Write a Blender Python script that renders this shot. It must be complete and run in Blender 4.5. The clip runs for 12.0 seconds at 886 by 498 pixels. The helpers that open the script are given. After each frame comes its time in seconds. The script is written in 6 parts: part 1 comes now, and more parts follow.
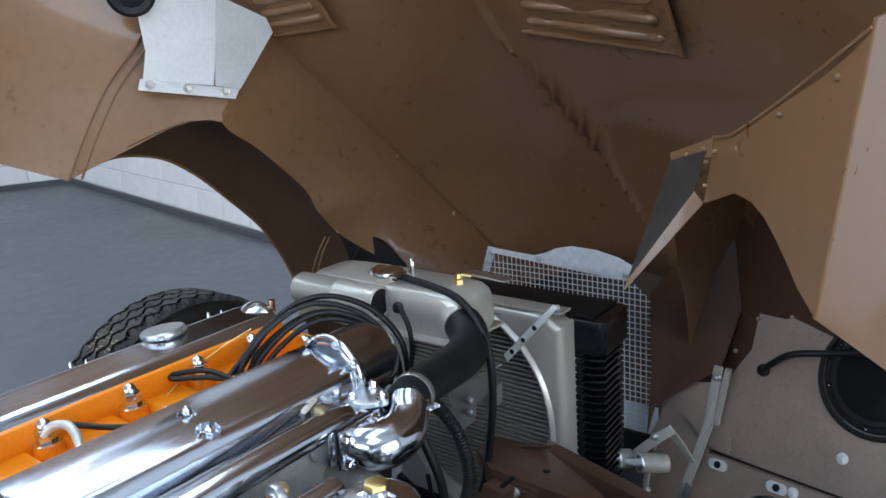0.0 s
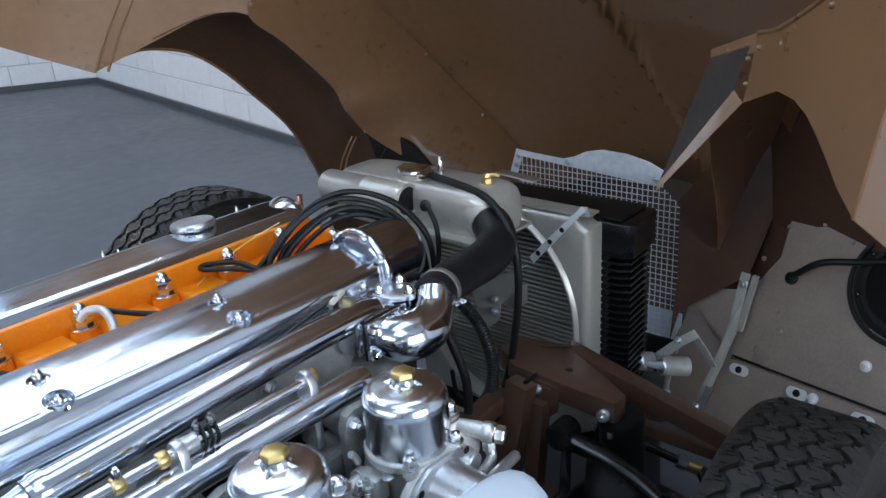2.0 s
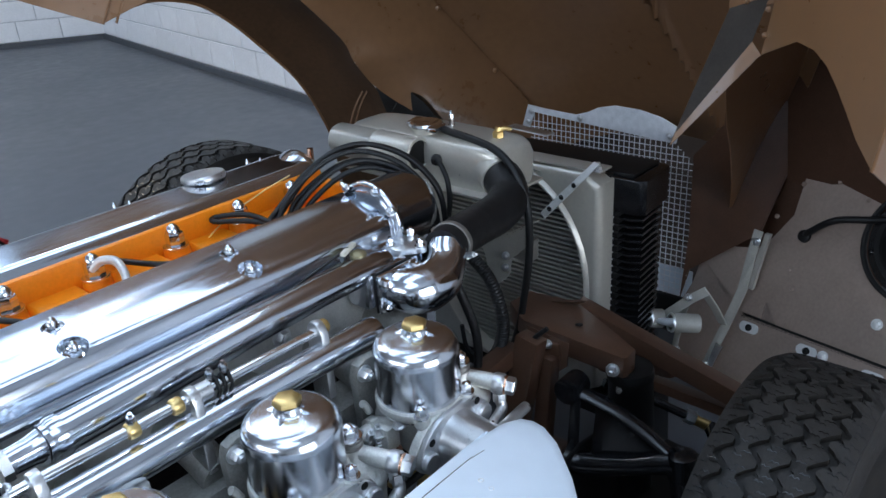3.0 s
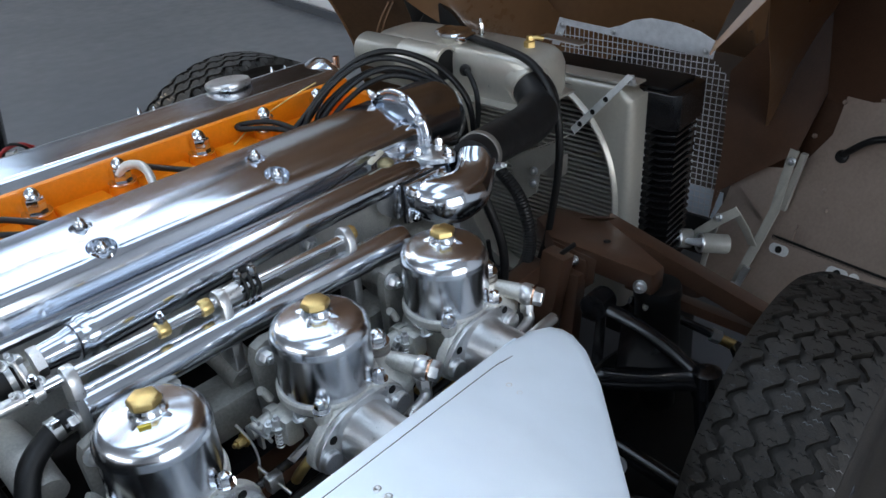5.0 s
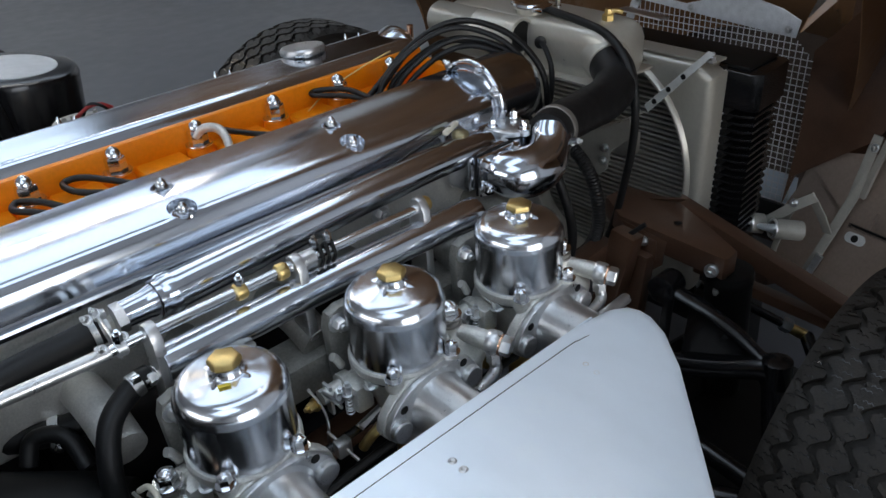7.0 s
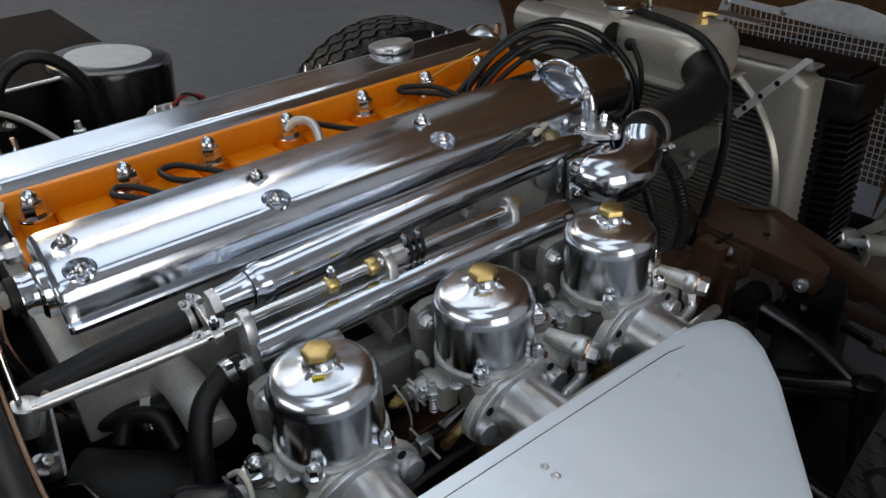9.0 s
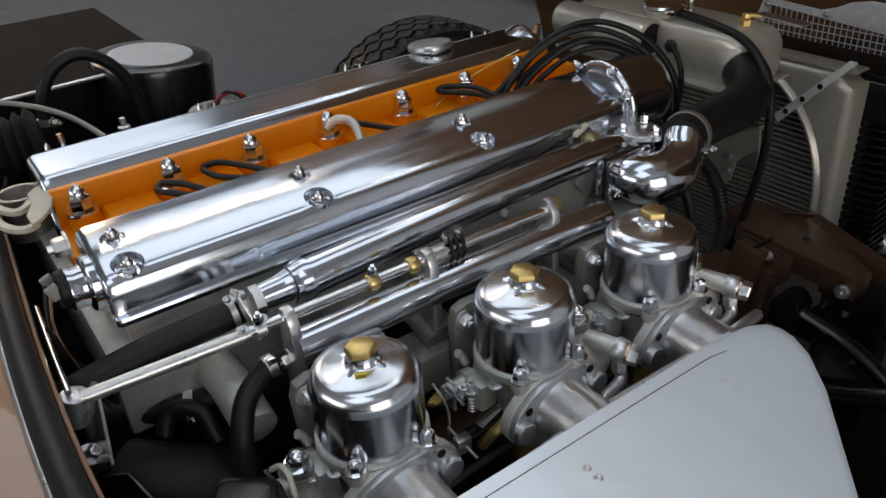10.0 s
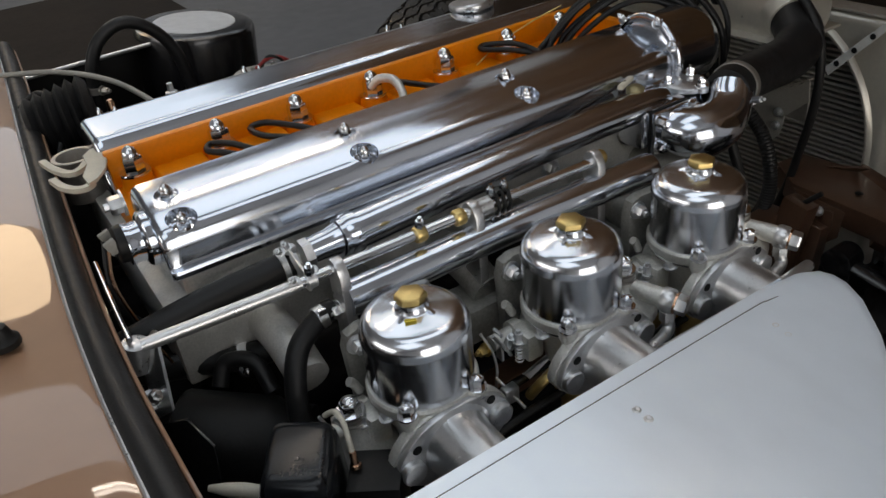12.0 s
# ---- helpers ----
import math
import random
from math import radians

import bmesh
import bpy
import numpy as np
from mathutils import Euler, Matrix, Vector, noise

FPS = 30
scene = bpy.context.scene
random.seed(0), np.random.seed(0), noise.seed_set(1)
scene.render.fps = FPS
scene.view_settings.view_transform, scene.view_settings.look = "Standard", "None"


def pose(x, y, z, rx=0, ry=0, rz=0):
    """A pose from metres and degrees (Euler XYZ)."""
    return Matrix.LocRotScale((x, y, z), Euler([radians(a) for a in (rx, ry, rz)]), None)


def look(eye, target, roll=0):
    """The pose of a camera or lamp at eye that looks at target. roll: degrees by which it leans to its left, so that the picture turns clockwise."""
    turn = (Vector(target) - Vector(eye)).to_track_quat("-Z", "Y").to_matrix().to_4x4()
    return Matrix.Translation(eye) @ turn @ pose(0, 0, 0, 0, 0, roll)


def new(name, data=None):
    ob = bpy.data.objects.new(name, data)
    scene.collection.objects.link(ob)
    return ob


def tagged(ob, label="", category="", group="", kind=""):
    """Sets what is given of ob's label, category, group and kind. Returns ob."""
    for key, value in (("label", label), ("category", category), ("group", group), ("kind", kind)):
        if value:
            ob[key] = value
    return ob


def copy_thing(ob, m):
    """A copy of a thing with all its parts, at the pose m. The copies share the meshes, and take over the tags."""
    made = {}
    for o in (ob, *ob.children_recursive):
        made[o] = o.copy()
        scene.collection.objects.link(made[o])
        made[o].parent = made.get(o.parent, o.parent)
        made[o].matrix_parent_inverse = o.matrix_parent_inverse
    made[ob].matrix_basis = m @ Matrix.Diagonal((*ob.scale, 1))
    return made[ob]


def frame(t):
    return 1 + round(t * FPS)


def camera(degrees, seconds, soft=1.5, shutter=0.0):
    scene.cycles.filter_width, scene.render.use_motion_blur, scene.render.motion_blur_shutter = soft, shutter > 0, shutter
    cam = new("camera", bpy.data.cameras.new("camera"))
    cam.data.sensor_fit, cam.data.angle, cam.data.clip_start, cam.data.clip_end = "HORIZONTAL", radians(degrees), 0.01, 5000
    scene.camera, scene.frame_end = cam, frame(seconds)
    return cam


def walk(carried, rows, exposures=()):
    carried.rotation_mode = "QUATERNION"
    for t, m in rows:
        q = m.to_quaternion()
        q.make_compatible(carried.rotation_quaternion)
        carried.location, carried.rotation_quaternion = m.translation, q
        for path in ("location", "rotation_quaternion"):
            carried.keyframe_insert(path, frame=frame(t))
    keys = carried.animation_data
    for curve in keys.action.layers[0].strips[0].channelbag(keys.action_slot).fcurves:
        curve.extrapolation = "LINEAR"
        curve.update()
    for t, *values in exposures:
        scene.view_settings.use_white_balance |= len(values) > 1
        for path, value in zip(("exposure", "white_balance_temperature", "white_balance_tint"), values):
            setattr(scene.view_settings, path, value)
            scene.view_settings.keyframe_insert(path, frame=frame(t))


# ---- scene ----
cam = camera(59.1, 12.0)
PATH = [
    (0, (-0.372, -0.584, 1.338), (1.125, 0.638, 0.824), -4.1),
    (0.5, (-0.371, -0.583, 1.336), (1.098, 0.649, 0.765), -3.9),
    (1, (-0.374, -0.58, 1.329), (1.069, 0.655, 0.703), -3.7),
    (1.5, (-0.374, -0.579, 1.325), (1.044, 0.657, 0.645), -3.7),
    (2, (-0.374, -0.577, 1.318), (1.018, 0.659, 0.587), -3.7),
    (2.5, (-0.376, -0.574, 1.312), (0.994, 0.659, 0.536), -3.7),
    (3, (-0.377, -0.574, 1.306), (0.967, 0.658, 0.484), -3.7),
    (5, (-0.38, -0.563, 1.28), (0.856, 0.66, 0.292), -3.8),
    (5.5, (-0.381, -0.557, 1.279), (0.825, 0.673, 0.263), -3.8),
    (6, (-0.385, -0.551, 1.278), (0.791, 0.696, 0.246), -3.8),
    (6.5, (-0.39, -0.544, 1.276), (0.761, 0.723, 0.241), -3.7),
    (7, (-0.395, -0.537, 1.275), (0.726, 0.755, 0.238), -3.6),
    (8.8, (-0.415, -0.514, 1.273), (0.604, 0.866, 0.244), -3.6),
    (9, (-0.417, -0.511, 1.274), (0.588, 0.878, 0.244), -3.7),
    (9.5, (-0.423, -0.507, 1.275), (0.555, 0.902, 0.248), -3.8),
    (10, (-0.43, -0.504, 1.275), (0.52, 0.927, 0.25), -4.0),
    (10.5, (-0.435, -0.504, 1.273), (0.485, 0.946, 0.248), -4.4),
    (11, (-0.442, -0.504, 1.27), (0.447, 0.962, 0.24), -5.0),
    (11.5, (-0.445, -0.507, 1.267), (0.416, 0.963, 0.219), -5.7),
    (12, (-0.447, -0.513, 1.259), (0.397, 0.948, 0.185), -6.6),
]
walk(cam, [(t, look(eye, target, roll)) for t, eye, target, roll in PATH],
     [(0.0, 1.08, 6100, 10), (3.0, 0.76, 5950, 11), (5.0, 0.58, 6350, 11), (7.0, 0.20, 6700, 12), (9.0, -0.08, 7250, 14), (12.0, -0.16, 7700, 15)])

# ---- light ----
world = bpy.data.worlds.new("world")
scene.world = world
world.use_nodes = True
wn = world.node_tree.nodes
sky = wn.new("ShaderNodeTexSky")
sky.sky_type, sky.sun_disc, sky.sun_elevation, sky.sun_rotation = "NISHITA", False, radians(40), radians(200)
world.node_tree.links.new(sky.outputs["Color"], wn["Background"].inputs["Color"])
wn["Background"].inputs["Strength"].default_value = 0.12


def lamp(name, place, target, sx, sy, power, colour):
    data = bpy.data.lights.new(name, "AREA")
    data.shape, data.size, data.size_y, data.energy, data.color = "RECTANGLE", sx, sy, power, colour
    ob = new(name, data)
    ob.matrix_world = look(place, target)
    return ob


G = 0.065           # floor level
YC = 0.405          # centre plane of the car
lamp("doorway_light", (-0.6, -4.4, 1.55), (-0.6, 0.0, 1.3), 2.6, 2.6, 55, (0.84, 0.92, 1.0))
# added lamp for surfaces facing back; the rear wall has no window
lamp("rear_fill_light", (-5.9, 0.6, 2.75), (0.0, 0.6, 0.9), 5.0, 1.4, 85, (0.86, 0.93, 1.0))

# ---- materials ----


def mat(name, colour, rough=0.5, metal=0.0, var=0.0, scale=20.0, bump=0.0, bscale=200.0, coat=0.0, rvar=0.0, spec=0.5, stretch=None, random_tint=0.0, coat_rough=0.06):
    m = bpy.data.materials.new(name)
    m.use_nodes = True
    nt = m.node_tree
    b = nt.nodes["Principled BSDF"]
    b.inputs["Base Color"].default_value = (*colour, 1)
    b.inputs["Roughness"].default_value = rough
    b.inputs["Metallic"].default_value = metal
    b.inputs["Coat Weight"].default_value = coat
    b.inputs["Coat Roughness"].default_value = coat_rough
    b.inputs["Specular IOR Level"].default_value = spec
    co = nt.nodes.new("ShaderNodeTexCoord")
    where = co.outputs["Object"]
    if stretch:
        mp = nt.nodes.new("ShaderNodeMapping")
        mp.inputs["Scale"].default_value = stretch
        nt.links.new(where, mp.inputs["Vector"])
        where = mp.outputs["Vector"]
    if var or rvar or random_tint:
        n1 = nt.nodes.new("ShaderNodeTexNoise")
        n1.inputs["Scale"].default_value, n1.inputs["Detail"].default_value = scale, 8
        nt.links.new(where, n1.inputs["Vector"])
        n2 = nt.nodes.new("ShaderNodeTexNoise")
        n2.inputs["Scale"].default_value, n2.inputs["Detail"].default_value = scale * 9, 4
        nt.links.new(where, n2.inputs["Vector"])
        add = nt.nodes.new("ShaderNodeMath")
        add.operation = "ADD"
        nt.links.new(n1.outputs["Fac"], add.inputs[0])
        nt.links.new(n2.outputs["Fac"], add.inputs[1])
        mr = nt.nodes.new("ShaderNodeMapRange")
        mr.inputs["From Min"].default_value, mr.inputs["From Max"].default_value = 0.65, 1.35
        mr.inputs["To Min"].default_value, mr.inputs["To Max"].default_value = 1 - var, 1 + var
        nt.links.new(add.outputs[0], mr.inputs["Value"])
        last = mr.outputs["Result"]
        if random_tint:
            info = nt.nodes.new("ShaderNodeObjectInfo")
            mr2 = nt.nodes.new("ShaderNodeMapRange")
            mr2.inputs["To Min"].default_value, mr2.inputs["To Max"].default_value = 1 - random_tint, 1 + random_tint
            nt.links.new(info.outputs["Random"], mr2.inputs["Value"])
            mul = nt.nodes.new("ShaderNodeMath")
            mul.operation = "MULTIPLY"
            nt.links.new(last, mul.inputs[0])
            nt.links.new(mr2.outputs["Result"], mul.inputs[1])
            last = mul.outputs[0]
        vm = nt.nodes.new("ShaderNodeVectorMath")
        vm.operation = "SCALE"
        vm.inputs[0].default_value = colour
        nt.links.new(last, vm.inputs["Scale"])
        nt.links.new(vm.outputs[0], b.inputs["Base Color"])
        if rvar:
            mr3 = nt.nodes.new("ShaderNodeMapRange")
            mr3.inputs["From Min"].default_value, mr3.inputs["From Max"].default_value = 0.6, 1.4
            mr3.inputs["To Min"].default_value, mr3.inputs["To Max"].default_value = max(0.02, rough - rvar), rough + rvar
            nt.links.new(add.outputs[0], mr3.inputs["Value"])
            nt.links.new(mr3.outputs["Result"], b.inputs["Roughness"])
    if bump:
        n3 = nt.nodes.new("ShaderNodeTexNoise")
        n3.inputs["Scale"].default_value, n3.inputs["Detail"].default_value = bscale, 3
        nt.links.new(where, n3.inputs["Vector"])
        bp = nt.nodes.new("ShaderNodeBump")
        bp.inputs["Strength"].default_value, bp.inputs["Distance"].default_value = bump, 0.002
        nt.links.new(n3.outputs["Fac"], bp.inputs["Height"])
        nt.links.new(bp.outputs["Normal"], b.inputs["Normal"])
    return m


def glow(name, colour, strength):
    m = bpy.data.materials.new(name)
    m.use_nodes = True
    b = m.node_tree.nodes["Principled BSDF"]
    b.inputs["Base Color"].default_value = (0.9, 0.9, 0.9, 1)
    b.inputs["Emission Color"].default_value, b.inputs["Emission Strength"].default_value = (*colour, 1), strength
    return m


CHROME = mat("chrome", (0.80, 0.81, 0.83), 0.10, 1, 0.03, 30, rvar=0.03)
POLISH = mat("polished_aluminium", (0.655, 0.69, 0.745), 0.14, 1, 0.08, 12, 0.03, 45, rvar=0.09, stretch=(0.12, 1.6, 1.6))
DASH = mat("polished_dashpot", (0.72, 0.745, 0.785), 0.185, 1, 0.07, 25, 0.012, 60, rvar=0.05)
CAST = mat("cast_aluminium", (0.67, 0.66, 0.62), 0.40, 0.55, 0.18, 40, 0.3, 500, rvar=0.12)
SATIN = mat("satin_aluminium", (0.66, 0.66, 0.66), 0.32, 0.9, 0.08, 30, 0.06, 300, rvar=0.08)
SHEET = mat("aluminium_sheet", (0.84, 0.92, 1.0), 0.30, 0.30, 0.05, 2.5, 0.02, 20, stretch=(1.0, 0.5, 1.0))
# bonnet brown darkened in place of the shade under the far wheel arch
ARCH_SHADE = mat("arch_shade_brown", (0.090, 0.048, 0.024), 0.6, 0, 0.2, 10, 0.1, 120, spec=0.3)
ZINC = mat("zinc_plated_steel", (0.78, 0.79, 0.80), 0.34, 1, 0.12, 90, rvar=0.1)
BRASS = mat("brass", (0.72, 0.53, 0.22), 0.36, 1, 0.12, 60, rvar=0.1)
ORANGE = mat("orange_enamel", (0.90, 0.26, 0.004), 0.38, 0, 0.08, 25, 0.12, 70, coat=0.12, spec=0.35)
BROWN = mat("brown_paint", (0.235, 0.122, 0.056), 0.32, 0.0, 0.10, 5, coat=0.55, rvar=0.08)
BROWN_IN = mat("brown_paint_textured", (0.30, 0.23, 0.19), 0.5, 0.0, 0.12, 15, 0.35, 160, coat=0.1)
BROWN_BODY = mat("brown_body_paint", (0.345, 0.194, 0.118), 0.35, 0.0, 0.04, 5, coat=1.0, coat_rough=0.015, spec=0.2)
GALV = mat("galvanised_wire", (0.86, 0.88, 0.91), 0.36, 0.35, 0.15, 60, rvar=0.1)
FINS = mat("radiator_fin", (0.34, 0.33, 0.29), 0.42, 0.3, 0.2, 30)
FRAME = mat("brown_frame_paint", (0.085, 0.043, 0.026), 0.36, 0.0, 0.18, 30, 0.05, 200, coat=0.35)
BLACK = mat("black_paint", (0.008, 0.008, 0.009), 0.22, 0, 0.2, 40, coat=0.2)
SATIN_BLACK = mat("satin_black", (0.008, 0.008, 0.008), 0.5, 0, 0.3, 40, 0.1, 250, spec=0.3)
RUBBER = mat("black_rubber", (0.010, 0.010, 0.0105), 0.46, 0, 0.3, 60, 0.12, 400, rvar=0.12, spec=0.35)
TYRE = mat("tyre_rubber", (0.023, 0.0195, 0.0165), 0.62, 0, 0.45, 30, 0.35, 300, rvar=0.12, spec=0.35)
TANK = mat("silver_paint", (0.53, 0.50, 0.435), 0.33, 0.4, 0.07, 14, rvar=0.06, coat=0.4)
DULL = mat("dull_bare_aluminium", (0.64, 0.64, 0.62), 0.42, 0, 0.10, 14, rvar=0.1)
GREY_ALLOY = mat("grey_alloy", (0.40, 0.38, 0.35), 0.4, 0.8, 0.12, 20, 0.1, 200)
# darker copy of the cast alloy, shade between the carburettors put into its colour
DARK_CAST = mat("shaded_casting", (0.27, 0.265, 0.245), 0.48, 0.5, 0.25, 30, 0.2, 300)
FLOOR = mat("painted_concrete", (0.078, 0.083, 0.094), 0.42, 0, 0.14, 1.2, 0.04, 80, rvar=0.1)
BLOCK = mat("white_painted_block", (0.80, 0.80, 0.81), 0.7, 0, 0.06, 8, 0.4, 90, random_tint=0.03)
MORTAR = mat("painted_mortar", (0.55, 0.56, 0.58), 0.8, 0, 0.1, 12, 0.4, 120)
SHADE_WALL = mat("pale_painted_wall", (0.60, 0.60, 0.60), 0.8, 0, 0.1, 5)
WARM_LAMP = glow("warm_lamp", (1.0, 0.82, 0.58), 6.0)
SKIRT = mat("dark_grey_skirting", (0.07, 0.075, 0.085), 0.5, 0, 0.15, 10)
CEIL = mat("ceiling_white", (0.62, 0.63, 0.65), 0.8, 0, 0.05, 3)
TUBE_LIGHT = glow("tube_light", (1.0, 0.97, 0.92), 14.0)
SKYLIGHT = glow("skylight_glow", (0.64, 0.81, 1.0), 1.6)
GREEN_GREY = mat("olive_grey_paint", (0.30, 0.29, 0.26), 0.45, 0.0, 0.12, 40, coat=0.1)
WHITE_GAUZE = mat("white_gauze", (0.62, 0.63, 0.64), 0.7, 0, 0.12, 60, 0.5, 900)
RED = mat("red_wire", (0.35, 0.02, 0.02), 0.45)
LENS = mat("white_plastic", (0.75, 0.75, 0.74), 0.4, 0, 0.1, 40)
COPPER = mat("copper_tint", (0.7, 0.42, 0.28), 0.25, 1, 0.1, 60)
CREAM = mat("cream_enamel", (0.6, 0.56, 0.46), 0.45, 0, 0.1, 40)

# ---- builders ----
ORIGIN = {}


def thing(name, at, label, category, group="", kind=""):
    ob = new(name)
    ob.empty_display_size = 0.05
    ob.location = at
    ORIGIN[ob] = Vector(at)
    return tagged(ob, label, category, group, kind)


def finish(bm, mt, name, origin, smooth=40):
    bmesh.ops.remove_doubles(bm, verts=bm.verts, dist=1e-5)
    bmesh.ops.recalc_face_normals(bm, faces=bm.faces)
    for f in bm.faces:
        f.smooth = True
    for e in bm.edges:
        if len(e.link_faces) == 2 and e.calc_face_angle(0) > radians(smooth):
            e.smooth = False
    bmesh.ops.translate(bm, verts=bm.verts, vec=-Vector(origin))
    me = bpy.data.meshes.new(name)
    bm.to_mesh(me)
    bm.free()
    me.materials.append(mt)
    return me


def part(name, bm, mt, parent, label="", smooth=40):
    o = ORIGIN[parent]
    ob = new(name, finish(bm, mt, name, o, smooth))
    ob.parent = parent
    ORIGIN[ob] = o
    return tagged(ob, label)


def solid(name, bm, mt, label, category, group="", kind="", smooth=40):
    """A thing made of one mesh, with its origin at its base."""
    bm.verts.ensure_lookup_table()
    lo = [min(v.co[i] for v in bm.verts) for i in range(3)]
    hi = [max(v.co[i] for v in bm.verts) for i in range(3)]
    o = Vector(((lo[0] + hi[0]) / 2, (lo[1] + hi[1]) / 2, lo[2]))
    ob = new(name, finish(bm, mt, name, o, smooth))
    ob.location = o
    ORIGIN[ob] = o
    return tagged(ob, label, category, group, kind)


def B():
    return bmesh.new()


def box(bm, c, s, rot=(0, 0, 0), bevel=0.0):
    r = bmesh.ops.create_cube(bm, size=1, matrix=pose(*c, *rot) @ Matrix.Diagonal((*s, 1)))
    if bevel:
        ed = list({e for v in r["verts"] for e in v.link_edges})
        bmesh.ops.bevel(bm, geom=ed, offset=bevel, segments=2, profile=0.6, affect="EDGES")
    return bm


def frame_of(d):
    d = Vector(d).normalized()
    a = Vector((0, 0, 1)) if abs(d.z) < 0.9 else Vector((1, 0, 0))
    u = d.cross(a).normalized()
    return d, u, u.cross(d).normalized()


def skin(bm, rings, closed=True, caps=True):
    vs = [[bm.verts.new(p) for p in r] for r in rings]
    n = len(vs[0])
    for a, b in zip(vs, vs[1:]):
        for i in range(n if closed else n - 1):
            j = (i + 1) % n
            if (a[i].co - a[j].co).length < 1e-7 and (b[i].co - b[j].co).length < 1e-7:
                continue
            bm.faces.new((a[i], a[j], b[j], b[i]))
    if caps and closed:
        for r in (vs[0], vs[-1]):
            if (r[0].co - r[1].co).length > 1e-6:
                bm.faces.new(r)
    return bm


def lathe(bm, base, axis, profile, seg=24, caps=True):
    """profile: (distance along the axis, radius) pairs."""
    d, u, v = frame_of(axis)
    base = Vector(base)
    rings = []
    for h, r in profile:
        rings.append([base + d * h + (u * math.cos(k * math.tau / seg) + v * math.sin(k * math.tau / seg)) * max(r, 1e-5) for k in range(seg)])
    return skin(bm, rings, True, caps)


def cyl(bm, p0, p1, r, seg=16, bevel=0.0):
    p0, p1 = Vector(p0), Vector(p1)
    h = (p1 - p0).length
    prof = [(0, r), (h, r)] if not bevel else [(0, r - bevel), (bevel, r), (h - bevel, r), (h, r - bevel)]
    return lathe(bm, p0, p1 - p0, prof, seg)


def bolt(bm, p, axis, r=0.008, h=0.006, washer=True):
    d = Vector(axis).normalized()
    p = Vector(p)
    if washer:
        lathe(bm, p, d, [(0, r * 1.45), (h * 0.2, r * 1.45)], 14)
        p = p + d * h * 0.2
    lathe(bm, p, d, [(0, r), (h * 0.8, r), (h, r * 0.85)], 6)
    lathe(bm, p + d * h * 0.9, d, [(0, r * 0.5), (h * 0.5, r * 0.48)], 8)
    return bm


def dome_nut(bm, p, axis, r=0.009, hex_h=0.010, dome=0.010):
    d = Vector(axis).normalized()
    p = Vector(p)
    lathe(bm, p, d, [(0, r * 1.35), (0.0015, r * 1.35)], 16)
    lathe(bm, p + d * 0.0015, d, [(0, r), (hex_h * 0.85, r), (hex_h, r * 0.92)], 6)
    lathe(bm, p + d * (0.0015 + hex_h), d, [(0, r * 0.8), (dome * 0.35, r * 0.76), (dome * 0.7, r * 0.52), (dome * 0.95, r * 0.2), (dome, 0.0)], 12)
    return bm


def smooth_path(pts, n=8):
    P = [Vector(p) for p in pts]
    P = [P[0] * 2 - P[1]] + P + [P[-1] * 2 - P[-2]]
    out = []
    for i in range(1, len(P) - 2):
        a, b, c, d = P[i - 1:i + 3]
        for k in range(n):
            t = k / n
            out.append(0.5 * ((2 * b) + (c - a) * t + (2 * a - 5 * b + 4 * c - d) * t * t + (3 * b - a - 3 * c + d) * t ** 3))
    out.append(P[-2])
    return out


def tube(bm, pts, r, seg=12, n=8, straight=False, caps=True):
    """A round bar or hose along the points; r may be a list with a radius for each point."""
    path = [Vector(p) for p in pts] if straight else smooth_path(pts, n)
    if isinstance(r, (list, tuple)):
        m = len(r) - 1
        rad = []
        for i in range(len(path)):
            f = i / (len(path) - 1) * m
            k = min(int(f), m - 1)
            rad.append(r[k] * (1 - f + k) + r[k + 1] * (f - k))
    else:
        rad = [r] * len(path)
    tan = [(path[min(i + 1, len(path) - 1)] - path[max(i - 1, 0)]).normalized() for i in range(len(path))]
    d, u, v = frame_of(tan[0])
    rings = []
    for i, p in enumerate(path):
        u = (u - tan[i] * u.dot(tan[i])).normalized()
        v = tan[i].cross(u)
        rings.append([p + (u * math.cos(k * math.tau / seg) + v * math.sin(k * math.tau / seg)) * rad[i] for k in range(seg)])
    return skin(bm, rings, True, caps)


def prism(bm, outline, d, bevel=0.0):
    """A plate: outline of 3D points, pushed along d."""
    a = [bm.verts.new(p) for p in outline]
    b = [bm.verts.new(Vector(p) + Vector(d)) for p in outline]
    n = len(a)
    fs = [bm.faces.new(a), bm.faces.new(b[::-1])]
    for i in range(n):
        fs.append(bm.faces.new((a[i], b[i], b[(i + 1) % n], a[(i + 1) % n])))
    if bevel:
        ed = list({e for f in fs[:2] for e in f.edges})
        bmesh.ops.bevel(bm, geom=ed, offset=bevel, segments=2, profile=0.6, affect="EDGES")
    return bm


